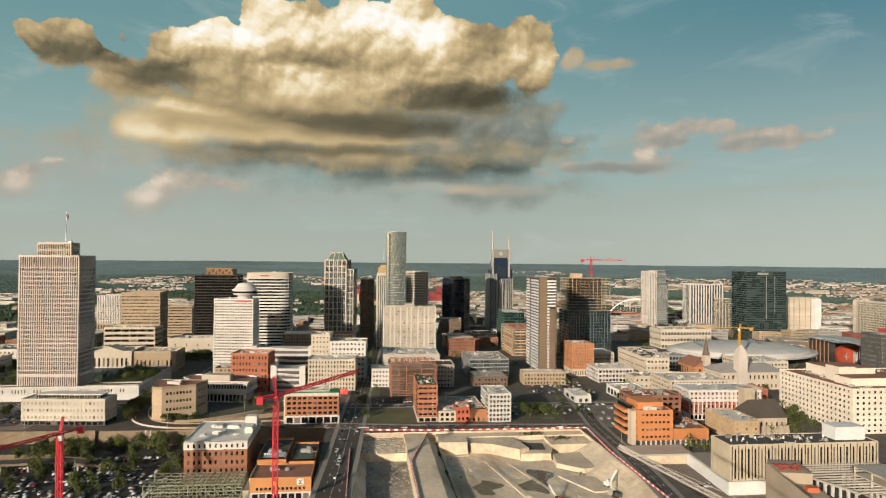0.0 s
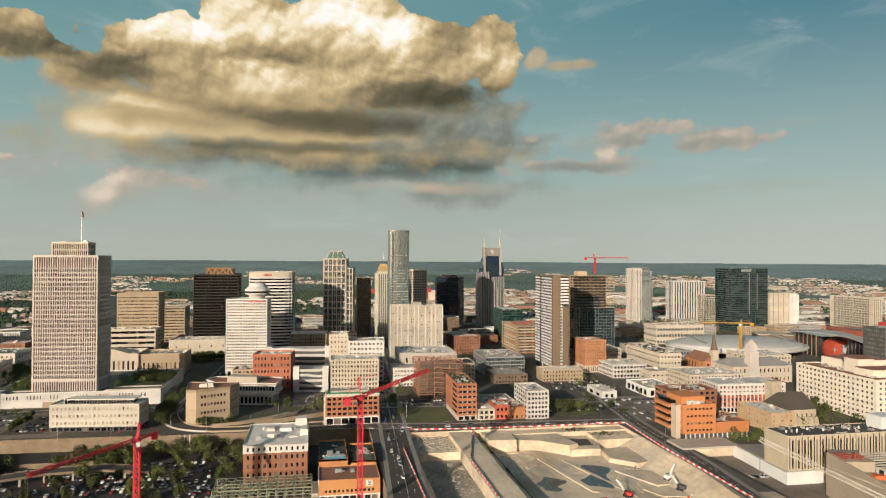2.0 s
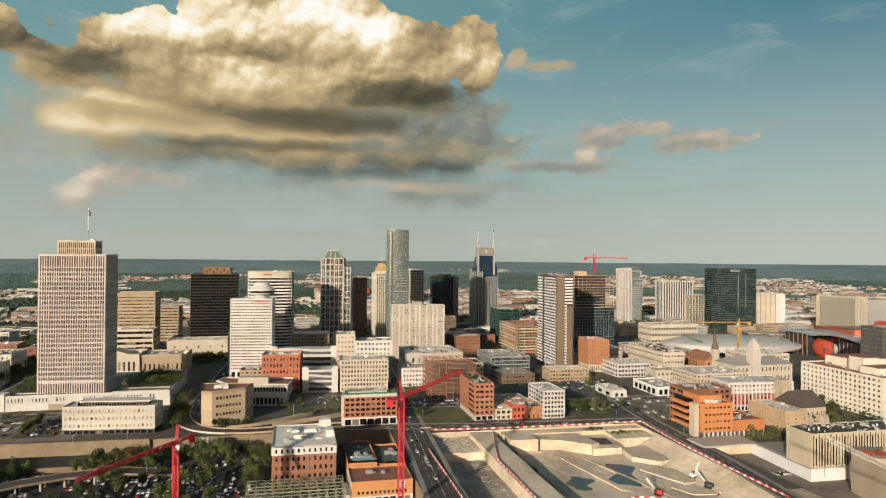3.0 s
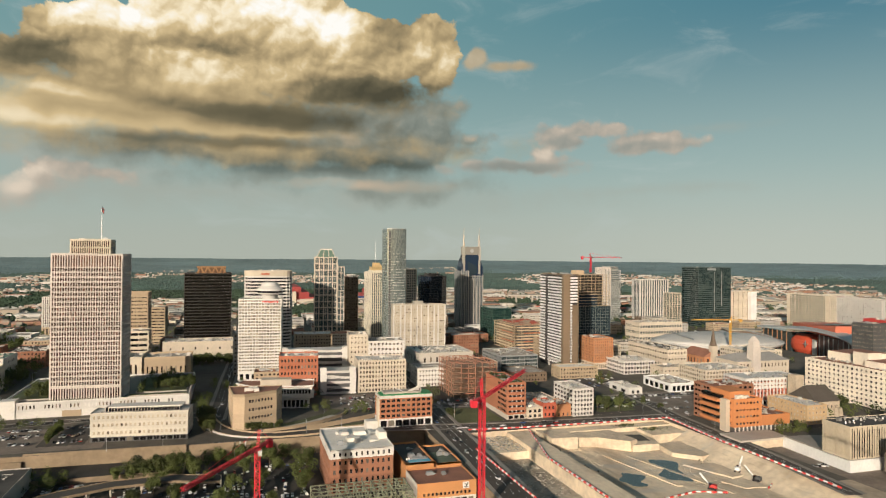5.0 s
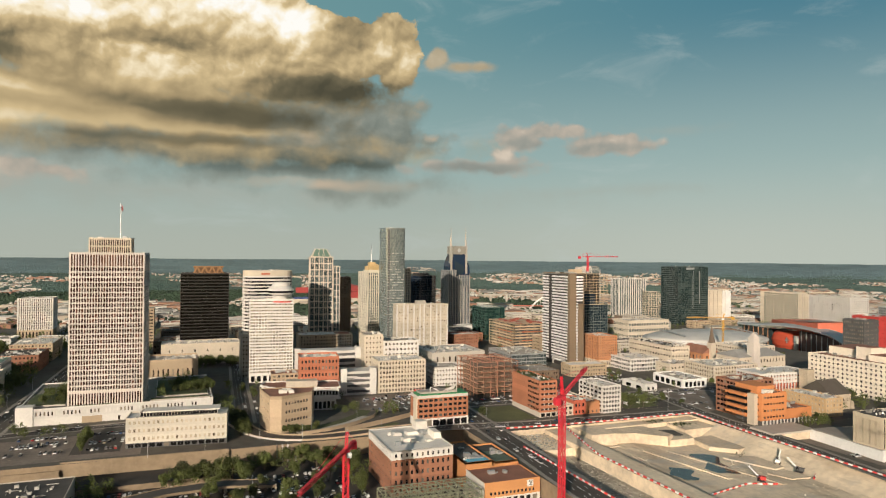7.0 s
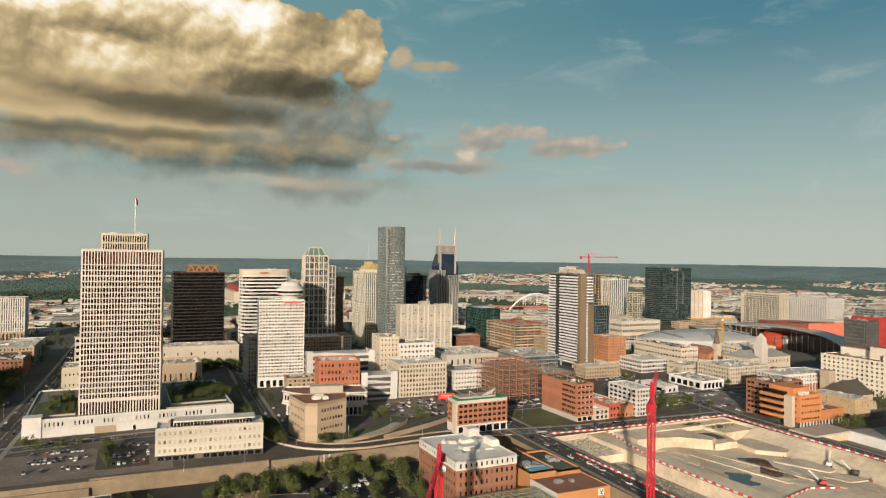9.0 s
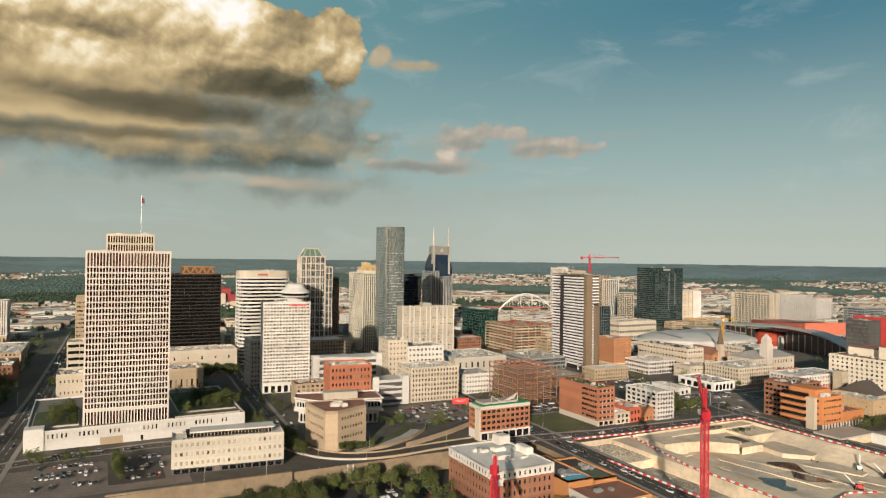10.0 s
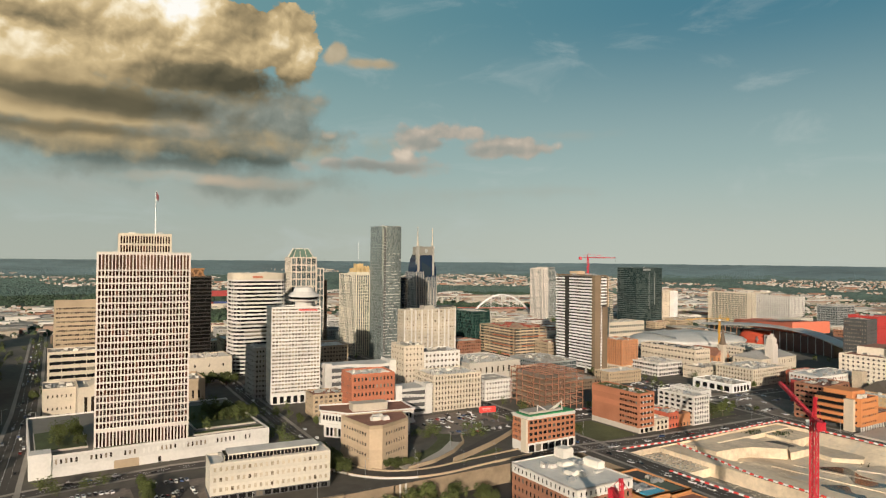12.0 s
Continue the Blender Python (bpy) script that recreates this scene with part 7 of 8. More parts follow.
def pit_works():
    root = thing("concrete_block", "big pale concrete retaining block at the rim of the pit", "concrete block", pose(54, 478, -9.5))
    child("block", Shape().prism([(0, 5), (21, 3.4), (22, 23), (1, 24)], 0, 8.9, 0.97).mesh("block", ROCK), root)
    for pts, z0, z1, mat, label in (
        ([(76, 486), (92, 482), (110, 466), (118, 470), (112, 500), (76, 500)], -9.5, -2.2, ROCK, "pale cut rock terrace with steep faces"),
        ([(110, 464), (132, 463), (137, 478), (137, 500), (112, 500), (118, 470)], -9.5, -4.6, ROCK, "lower pale cut rock shelf"),
        ([(114, 474), (130, 472), (132, 488), (116, 492)], -4.7, -4.2, GROUND, "dark patch on a rock shelf"),
        ([(134, 470), (168, 474), (168, 440), (146, 433), (131, 447)], -9.5, -6.6, DIRT, "raised flat pad of pale earth"),
        ([(55, 470), (58, 470), (66, 340), (61, 340)], -9.5, -8.4, DIRT, "long low pale earth ramp edge"),
        ([(84, 462), (87, 462), (100, 392), (96, 392)], -9.5, -8.9, DIRT, "long low pale dirt ramp"),
        ([(100, 456), (102, 456), (124, 372), (121, 372)], -9.5, -9.0, DIRT, "long low pale earth ridge"),
        ([(126, 428), (160, 424), (166, 400), (140, 396)], -9.5, -8.7, DIRT, "low pale dirt bench on the pit floor"),
        ([(128, 392), (166, 388), (166, 374), (134, 378)], -9.5, -8.9, DIRT, "low pale earth bench in the pit"),
        ([(58, 476), (76, 478), (76, 500), (54, 502)], -9.5, -9.0, DIRT, "dirt apron below the concrete block"),
    ):
        tagged(new("rock_terrace", Shape().prism(pts, z0, z1, 0.97).mesh("rock_terrace", mat)), label, "rock")
    for label, cx, cy, rx, ry, bend in (("murky winding rain pond in the pit", 111, 421, 8.5, 23, 6.0), ("shallow muddy puddle in the pit", 76, 411, 7.5, 13, 2.5)):
        left, right = [], []
        for k in range(15):
            u = -1 + 2 * k / 14
            w = rx * math.sqrt(max(0.02, 1 - u * u)) * (1 + 0.35 * math.sin(u * 5 + cx))
            x = cx + bend * math.sin(u * 3.2)
            left.append((x - w, cy + ry * u))
            right.append((x + w, cy + ry * u))
        tagged(new("pond", Shape().prism(right + left[::-1], -9.7, -9.12).mesh("pond", WATER)), label, "water", kind="structure")
    rnd = random.Random(4)
    s = Shape()
    for k in range(900):
        x, y, z = rnd.uniform(-7, 29), rnd.uniform(300, 468), -9.5
        a = rnd.uniform(0.2, 0.8)
        s.box(x, x + a * rnd.uniform(0.5, 2.5), y, y + a, z, z + a * rnd.uniform(0.3, 1.0))
    for k in range(260):
        x, y = rnd.uniform(-7, 29), rnd.uniform(472, 509)
        a = rnd.uniform(0.2, 0.9)
        s.box(x, x + a * 2, y, y + a, -4, -4 + a * 0.8)
    tagged(new("rubble", s.mesh("rubble", material("grey_rubble", (0.34, 0.31, 0.26), 0.95, island=0.5))), "grey demolition rubble on wet ground", "rubble", kind="stuff")
    s = Shape()
    for k in range(1400):
        x, y = rnd.uniform(56, 166), rnd.uniform(335, 470)
        if noise.noise(Vector((x * 0.05, y * 0.05, 0.5))) < 0.05:
            continue
        a = rnd.uniform(0.15, 0.7)
        s.box(x, x + a * 1.5, y, y + a, -9.5, -9.5 + a * 0.6, a * 0.2)
    tagged(new("gravel", s.mesh("gravel", DIRT)), "scattered pale stones on the pit floor", "stones", kind="stuff")
    s = Shape()
    for k in range(700):
        x, y = rnd.choice(((152, 436), (158, 432), (146, 494), (128, 505), (49, 470), (50, 430)))
        x, y = x + rnd.gauss(0, 5), y + rnd.gauss(0, 3)
        if not (48 < x < 166 and y < 509):
            continue
        zb = -9.5
        for p in PLOTS:
            if p[0] < x < p[1] and p[2] < y < p[3]:
                zb = p[4]
        h = rnd.uniform(0.4, 1.3)
        s.quad((x - h * 0.6, y, zb), (x + h * 0.6, y + 0.3, zb), (x + h * 0.3, y + 0.2, zb + h)).quad((x, y - h * 0.6, zb), (x + 0.3, y + h * 0.6, zb), (x, y, zb + h))
    tagged(new("weeds", s.mesh("weeds", LEAF)), "clumps of dry weeds on the pit's ledges", "plants", kind="stuff")


pit_works()
BAR_W = Shape().prism([(-1.45, -0.3), (1.45, -0.3), (1.45, 0.3), (-1.45, 0.3)], 0, 1.0, 0.93)
BAR_MESH = [BAR_W.mesh("barrier_body", PAINT_RED), BAR_W.mesh("barrier_body", PAINT_WHITE)]
BAR_FOOT = Shape().box(-1.45, 1.45, -0.42, 0.42, 0, 0.18).mesh("barrier_foot", DARK)


def barriers(line):
    k = 0
    for (x0, y0, z0), (x1, y1, z1) in zip(line, line[1:]):
        n = max(1, int(math.hypot(x1 - x0, y1 - y0) / 3.1))
        ang = math.degrees(math.atan2(y1 - y0, x1 - x0))
        for i in range(n):
            u = (i + 0.5) / n
            b = thing("traffic_barrier", "red and white plastic traffic barrier at the pit's edge", "traffic barrier", pose(x0 + (x1 - x0) * u, y0 + (y1 - y0) * u, z0 + (z1 - z0) * u, 0, 0, ang), "traffic barriers round the pit")
            child("barrier_body", BAR_MESH[k % 2], b, Matrix.Translation((0, 0, 0.18)))
            child("barrier_foot", BAR_FOOT, b)
            k += 1


barriers([(1, 518, 0.0), (45, 514, 0.0), (110, 511.8, 0.0), (174, 511.8, 0.0), (169.3, 448, 0.0), (169, 405, 0), (168.6, 340, 0.0)])
barriers([(48.5, 511, -1), (31, 440, -1), (31, 390, -1), (31, 340, -1)])
barriers([(-9.5, 470, 0), (-9.5, 340, 0)])
barriers([(60, 372, -9.5), (100, 381, -9.5), (118, 374, -9.5)])
barriers([(146, 372, -8.7), (164, 384, -8.7)])


# ---- trees ----
def crown_mesh(seed, leaves=1000):
    """A ragged crown of small leaf clumps round several limbs, one metre tall and wide."""
    rnd = random.Random(seed)
    lobes = [(rnd.uniform(-0.22, 0.22), rnd.uniform(-0.22, 0.22), rnd.uniform(0.35, 0.82), rnd.uniform(0.16, 0.28)) for _ in range(9)]
    s = Shape()
    for k in range(leaves):
        x, y, z, r = rnd.choice(lobes)
        v = Vector((rnd.gauss(0, 1), rnd.gauss(0, 1), rnd.gauss(0, 1))).normalized() * r * rnd.uniform(0.55, 1.08)
        c = Vector((x, y, z)) + v
        a = rnd.uniform(0.03, 0.058) * (420 / leaves) ** 0.12
        n = (v.normalized() + Vector((rnd.uniform(-0.6, 0.6), rnd.uniform(-0.6, 0.6), rnd.uniform(-0.2, 0.8)))).normalized()
        t = n.orthogonal().normalized()
        t.rotate(Matrix.Rotation(rnd.uniform(0, 6.28), 3, n))
        b = n.cross(t)
        s.quad(c - t * a, c - b * a * 0.8 + n * a * 0.3, c + t * a, c + b * a * 0.8 + n * a * 0.3)
    return s.mesh("crown", LEAF)


def trunk_mesh(seed):
    rnd = random.Random(seed + 50)
    s = Shape().lathe([(0.030, 0), (0.022, 0.2), (0.015, 0.45), (0.006, 0.75)], 7)
    for k in range(5):
        a = rnd.uniform(0, 6.28)
        z = rnd.uniform(0.22, 0.45)
        s.bar((0, 0, z), (0.2 * math.cos(a), 0.2 * math.sin(a), z + rnd.uniform(0.15, 0.3)), 0.008)
    return s.mesh("trunk", BARK)


TREES = []
for k in range(7):
    TREES.append((trunk_mesh(k), crown_mesh(k)))


def tree(x, y, z, h, spread=0.9, seed=0):
    rnd = random.Random(int(x * 13 + y * 7 + seed))
    t, c = TREES[rnd.randrange(len(TREES))]
    root = thing("tree", "leafy green street tree with a ragged crown", "tree", Matrix.Translation((x, y, z)) @ Matrix.Rotation(rnd.uniform(0, 6.28), 4, "Z") @ Matrix.Diagonal((h * spread, h * spread, h, 1)), "city trees")
    child("trunk", t, root)
    child("crown", c, root)


rt = random.Random(77)
for x, y, h in ((-229, 512, 13), (-222, 508, 12), (-214, 506, 15), (-206, 503, 16), (-199, 505, 16), (-194, 500, 14), (-214, 470, 13), (-199, 446, 14), (-191, 462, 11), (-155, 453, 12), (-152, 469, 13), (-145, 508, 15), (-152, 522, 16), (-163, 520, 14), (-178, 518, 13), (-192, 494, 12), (-210, 488, 10), (-121, 500, 11), (-124, 470, 10), (-128, 452, 12), (-176, 436, 12), (-168, 424, 10), (-210, 432, 11), (-223, 452, 12), (-183, 480, 10), (-162, 496, 11), (-140, 488, 12), (-135, 520, 12), (-118, 515, 10), (-240, 500, 11), (-170, 470, 10), (-232, 430, 12), (-148, 430, 11)):
    tree(x, y, -12, h)
for k in range(11):
    tree(-187 + rt.uniform(-5, 4), 560 + k * 4.5, 0, rt.uniform(9, 14))
for k in range(9):
    tree(-292 + rt.uniform(-1.5, 1.5), 556 + k * 5.2, 0, rt.uniform(6, 9))
for i in range(8):
    for j in range(5):
        tree(-236 + i * 4.3 + rt.uniform(-1, 1), 676 + j * 8 + rt.uniform(-2, 2), 13.0, rt.uniform(5, 7.5))
for k in range(14):
    tree(-331 + rt.uniform(0, 14), 658 + rt.uniform(0, 40), 13.0, rt.uniform(4.5, 8))
for k in range(36):
    tree(-260 + rt.uniform(0, 90), 870 + rt.uniform(0, 30), 0, rt.uniform(9, 14))
for k in range(16):
    tree(-345 + rt.uniform(0, 60), 878 + rt.uniform(-8, 18), 0, rt.uniform(8, 12))
for k in range(46):
    tree(-460 + rt.uniform(0, 80), 720 + rt.uniform(0, 380), 0, rt.uniform(11, 18))
for x, y, h in ((132, 553, 13), (137, 548, 12), (142, 552, 11), (150, 547, 13), (146, 558, 10), (-1, 618, 9), (0, 560, 9), (44, 880, 9), (206, 730, 10), (212, 738, 9), (182, 560, 7), (186, 540, 7), (190, 572, 6), (178, 590, 7), (256, 462, 6), (252, 450, 6), (236, 444, 5), (222, 442, 5), (340, 500, 12), (334, 512, 13), (346, 520, 12), (352, 505, 11), (360, 530, 12), (348, 545, 12), (-30, 552, 7), (-160, 606, 9), (-150, 612, 8), (-168, 688, 10), (-160, 676, 9), (-140, 668, 9), (-115, 660, 8), (390, 640, 10), (400, 632, 9), (352, 600, 9), (280, 605, 8), (284, 690, 8)):
    tree(x, y, 0, h)
for k in range(16):
    tree(-160 + rt.uniform(0, 26), 561 - rt.uniform(1, 5) + k * 0.4, 0, rt.uniform(4, 7), 1.1)
for k in range(9):
    tree(44.5 + rt.uniform(0.5, 12), 545 + rt.uniform(0, 42), 29, rt.uniform(2, 3.5), 1.2)


# ---- cars ----
def car_paint():
    m = bpy.data.materials.new("car_paint")
    m.use_nodes = True
    n, l = m.node_tree.nodes, m.node_tree.links
    b = n["Principled BSDF"]
    info = n.new("ShaderNodeObjectInfo")
    ramp = n.new("ShaderNodeValToRGB")
    ramp.color_ramp.interpolation = "CONSTANT"
    e = ramp.color_ramp.elements
    e[0].position, e[0].color = 0.0, (0.78, 0.78, 0.77, 1)
    e[1].position, e[1].color = 0.26, (0.42, 0.43, 0.44, 1)
    for p, c in ((0.42, (0.03, 0.03, 0.032)), (0.62, (0.12, 0.12, 0.125)), (0.74, (0.60, 0.60, 0.58)), (0.86, (0.30, 0.03, 0.03)), (0.91, (0.05, 0.09, 0.20)), (0.96, (0.35, 0.30, 0.22))):
        q = e.new(p)
        q.color = (*c, 1)
    l.new(info.outputs["Random"], ramp.inputs[0])
    l.new(ramp.outputs[0], b.inputs["Base Color"])
    b.inputs["Roughness"].default_value = 0.25
    return m


def extrude(profile, y0, y1):
    s, n = Shape(), len(profile)
    s.v += [(x, y0, z) for x, z in profile] + [(x, y1, z) for x, z in profile]
    s.f += [tuple(range(n)), tuple(reversed(range(n, 2 * n)))] + [((i + 1) % n, i, n + i, n + (i + 1) % n) for i in range(n)]
    return s


PAINT = car_paint()
TYRE = material("tyre_rubber", (0.02, 0.02, 0.02), 0.9)
KINDS = []
for tall in (0.0, 0.28):
    body = extrude([(-2.25, 0.28), (2.2, 0.28), (2.3, 0.55), (2.15, 0.80 + tall * 0.4), (1.15, 0.92 + tall * 0.5), (-1.75, 0.95 + tall * 0.5), (-2.3, 0.85 + tall * 0.4)], -0.9, 0.9)
    cab = extrude([(1.1, 0.92 + tall * 0.5), (0.35, 1.40 + tall), (-1.2 - tall, 1.42 + tall), (-1.95, 0.95 + tall * 0.5)], -0.78, 0.78)
    lid = extrude([(0.32, 1.40 + tall), (0.30, 1.47 + tall), (-1.15 - tall, 1.49 + tall), (-1.2 - tall, 1.42 + tall)], -0.72, 0.72)
    wheel = Shape()
    wheel.v += [(0.33 * math.cos(i * math.pi / 5), y, 0.33 + 0.33 * math.sin(i * math.pi / 5)) for y in (-0.1, 0.1) for i in range(10)]
    wheel.f += [tuple(range(10)), tuple(reversed(range(10, 20)))] + [((i + 1) % 10, i, 10 + i, 10 + (i + 1) % 10) for i in range(10)]
    KINDS.append((body.mesh("body", PAINT), cab.mesh("glasshouse", GLASS), lid.mesh("car_roof", PAINT), wheel.mesh("wheel", TYRE)))


def car(x, y, z, ang, label="parked car on dark asphalt", wheels=False):
    rnd = random.Random(int(x * 31 + y * 17))
    b, c, r, w = KINDS[rnd.random() < 0.45]
    root = thing("car", label, "car", pose(x, y, z, 0, 0, ang + rnd.uniform(-2, 2)), "cars")
    child("body", b, root)
    child("glasshouse", c, root)
    child("car_roof", r, root)
    if wheels:
        for wx in (-1.4, 1.4):
            for wy in (-0.82, 0.82):
                child("wheel", w, root, Matrix.Translation((wx, wy, 0)))


def rows_of_cars(x0, x1, ys, z, fill, ang=90.0, wheels=False):
    rnd = random.Random(int(x0 * 3 + ys[0]))
    for y in ys:
        x = x0
        while x < x1:
            if rnd.random() < fill:
                car(x, y + rnd.uniform(-0.4, 0.4), z, ang + (180 if rnd.random() < 0.5 else 0), wheels=wheels)
            x += 2.8


rows_of_cars(-236, -126, (432, 438, 454, 460, 476, 492), -12, 0.36, wheels=False)
rows_of_cars(-150, -120, (415, 421, 508), -12, 0.6, wheels=False)
rows_of_cars(-335, -304, (560, 578, 584, 599), 0.02, 0.6)
rows_of_cars(-288, -268, (560, 576, 582, 600), 0.02, 0.7)
rows_of_cars(-86, -30, (640, 646, 660), 0.02, 0.30)
rows_of_cars(6, 118, (607, 618), 0.02, 0.2)
rows_of_cars(126, 182, (566, 582, 594), 0.02, 0.25)
rows_of_cars(254, 298, (462, 500), 0.02, 0.2)
rows_of_cars(200, 213, (392, 420), -6, 0.4)
rc = random.Random(9)
for k in range(26):
    y = rc.uniform(390, 760)
    lane = rc.choice((-5.5, -2, 2, 5.5))
    car(-20 + (y - 300) * 0.0425 + lane, y, 0.07, 90 if lane > 0 else -90, "car driving along the avenue", True)
for k in range(10):
    x = rc.uniform(-40, 176)
    car(x, 527.5 - 0.06 * x + rc.choice((-2.5, 2.5)), 0.08, 176, "car on the cross street", True)
for k in range(14):
    y = rc.uniform(600, 1100)
    car(-360 + (y - 640) * 0.045 + rc.choice((-6, -2.5, 2.5, 6)), y, 0.08, 90, "car on the wide street")
for k in range(8):
    car(rc.uniform(-330, -210), rc.uniform(619, 627), 0.08, 8, "car on the street below the tower")


# ---- street lamps ----
def lamp(x, y, z=0.0, h=11.0, ang=0.0):
    root = thing("street_lamp", "tall grey street lamp with one curved arm", "street lamp", pose(x, y, z, 0, 0, ang), "street lamps")
    child("pole", Shape().lathe([(0.16, 0), (0.12, h * 0.6), (0.08, h)], 8).mesh("pole", METAL), root)
    arm = child("arm", Shape().bar((0, 0, h), (1.6, 0, h + 0.5), 0.06).bar((1.6, 0, h + 0.5), (2.8, 0, h + 0.5), 0.06).mesh("arm", METAL), root)
    child("lamp_head", Shape().box(2.6, 3.5, -0.15, 0.15, h + 0.35, h + 0.55).mesh("lamp_head", METAL), arm)


for x, y, a in ((-178, 550, 40), (-150, 537, 90), (-118, 536, 90), (-92, 538, 90), (-140, 558, 220), (-100, 580, 220), (-60, 598, 220), (-196, 600, 0), (-371, 650, 0), (-368, 720, 0), (-364, 800, 0), (-347, 690, 180), (-342, 780, 180), (-30, 560, 0), (-30, 620, 0), (1, 470, 180), (4, 560, 180), (60, 532, 270), (110, 530, 270), (160, 527, 270), (186, 470, 180), (188, 560, 180), (-250, 530, 270), (-215, 531, 270), (-160, 500, 90), (-190, 470, 90)):
    lamp(x, y, -12 if y < 505 and x < -100 else 0, 11, a)


# ---- cranes ----
def lattice(a, b, half, step, r):
    """Four chords with zigzag bracing from a to b."""
    a, b = Vector(a), Vector(b)
    w = (b - a).normalized()
    s = w.cross(Vector((0, 0, 1)) if abs(w.z) < 0.9 else Vector((1, 0, 0))).normalized() * half
    u = w.cross(s).normalized() * half
    out, L = Shape(), (b - a).length
    corners = (s + u, s - u, -s - u, -s + u)
    for c in corners:
        out.bar(a + c, b + c, r)
    n = max(1, int(L / step))
    for k in range(n):
        p, q = a + w * L * k / n, a + w * L * (k + 1) / n
        for i in range(4):
            c, d = corners[i], corners[(i + 1) % 4]
            out.bar(p + (c if k % 2 else d), q + (d if k % 2 else c), r * 0.6)
            out.bar(p + c, p + d, r * 0.6)
    return out


def tower_crane(label, x, y, z0, pivot, ang, length, rise, mat, back=14.0, half=1.1, apex=9.0, rod=0.16):
    root = thing("tower_crane", label, "crane", pose(x, y, z0))
    h = pivot - z0
    child("mast", lattice((0, 0, 0), (0, 0, h), half, 3.0, 0.22).mesh("mast", mat), root)
    child("slewing_ring", Shape().lathe([(half * 1.5, h - 0.8), (half * 1.7, h), (half * 1.5, h + 0.8)], 12).mesh("slewing_ring", mat), root)
    c, s = math.cos(radians(ang)), math.sin(radians(ang))
    tip = (c * length, s * length, h + 1 + length * math.tan(radians(rise)))
    jib = child("jib", lattice((c * 1.5, s * 1.5, h + 1), tip, half * 0.55, 2.4, rod).mesh("jib", mat), root)
    tail = child("counter_jib", lattice((0, 0, h + 1), (-c * back, -s * back, h + 1), half * 0.5, 2.4, 0.16).mesh("counter_jib", mat), root)
    child("a_frame", lattice((0, 0, h + 0.8), (-c * 1.5, -s * 1.5, h + apex), half * 0.4, 2.0, 0.14).bar((-c * 1.5, -s * 1.5, h + apex), tip, 0.06).bar((-c * 1.5, -s * 1.5, h + apex), (-c * back, -s * back, h + 1.5), 0.08).mesh("a_frame", mat), root)
    w = Shape().box(-1.6, 1.6, -1.2, 1.2, -3.0, 0.6).mesh("counterweight", mat)
    child("counterweight", w, tail, Matrix.Translation((-c * (back - 2), -s * (back - 2), h + 1)))
    cab = Shape().box(-1, 1, -0.9, 0.9, -2.4, 0).mesh("cab", PAINT_WHITE)
    child("cab", cab, root, Matrix.Translation((c * 1.2 - s * 1.9, s * 1.2 + c * 1.9, h)))
    child("hoist_rope", Shape().bar(tip, (tip[0], tip[1], tip[2] - 14), 0.05).mesh("hoist_rope", DARK), jib)


tower_crane("tall bright red luffing tower crane beside the avenue", -46, 360, -12, 59, 45, 60, 5, STEEL_RED, 12, 1.25, 11)
tower_crane("red tower crane standing in the parking basin", -157, 370, -12, 39, -120, 60, 0, STEEL_RED, 14, 1.2, 9)
tower_crane("small red crane on top of the half-clad tower", 298, 862, 111, 131, -12, 44, 0, STEEL_RED, 14, 0.9, 6)
tower_crane("pale lattice crane in front of the beige office", 157, 199, 0, 34, 159, 74, 24, material("chalky_crane_paint", (0.56, 0.52, 0.45), 0.6), 10, 1.3, 6, 0.09)
tower_crane("ochre tower crane behind the churches", 453, 770, 0, 50, 165, 52, 0, STEEL_YELLOW, 16, 0.9, 6)


tower_crane("pale tower crane beyond the white hotels", 945, 1088, 0, 60, -52, 72, 2, material("pale_crane_paint", (0.62, 0.56, 0.42), 0.6), 20, 0.9, 7)


# ---- small site machines and a billboard ----
def excavator(x, y, z, ang, mat, label):
    root = thing("mobile_crane", label, "mobile crane", pose(x, y, z, 0, 0, ang))
    child("track", Shape().box(-2.5, 2.5, -1.9, -1.1, 0, 1.0).mesh("track", TYRE), root)
    child("track", Shape().box(-2.5, 2.5, 1.1, 1.9, 0, 1.0).mesh("track", TYRE), root)
    house = child("house", Shape().box(-2.6, 1.6, -1.5, 1.5, 1.1, 3.0).mesh("house", mat), root)
    child("cab", Shape().box(0.4, 2.0, 0.3, 1.5, 1.3, 3.6).mesh("cab", GLASS), house)
    child("boom", lattice((1.5, 0, 2.4), (7.5, 0, 8.5), 0.32, 1.2, 0.1).mesh("boom", PAINT_WHITE), house)


excavator(114, 383, -9.5, 130, PAINT_RED, "small crawler crane with a white boom and red body")
excavator(150, 386, -8.7, 120, DARK, "dark crawler crane with a white boom")
excavator(152, 405, -8.7, 30, PAINT_WHITE, "white crawler machine on the pit floor")
sign = thing("billboard", "bright red billboard standing by the parking lot", "billboard", pose(-30, 646, 0, 0, 0, -12))
child("panel", Shape().box(0, 15, 0, 0.5, 2.5, 7.6).mesh("panel", PAINT_RED), sign)
child("writing_bars", Shape().box(2, 12, -0.08, 0, 5.6, 6.1).box(3, 10, -0.08, 0, 4.4, 4.8).mesh("writing_bars", material("pale_pink_print", (0.75, 0.45, 0.42))), sign)
for px in (1.5, 7.2, 13):
    child("post", Shape().box(px, px + 0.4, 0.1, 0.4, 0, 2.5).mesh("post", METAL), sign)


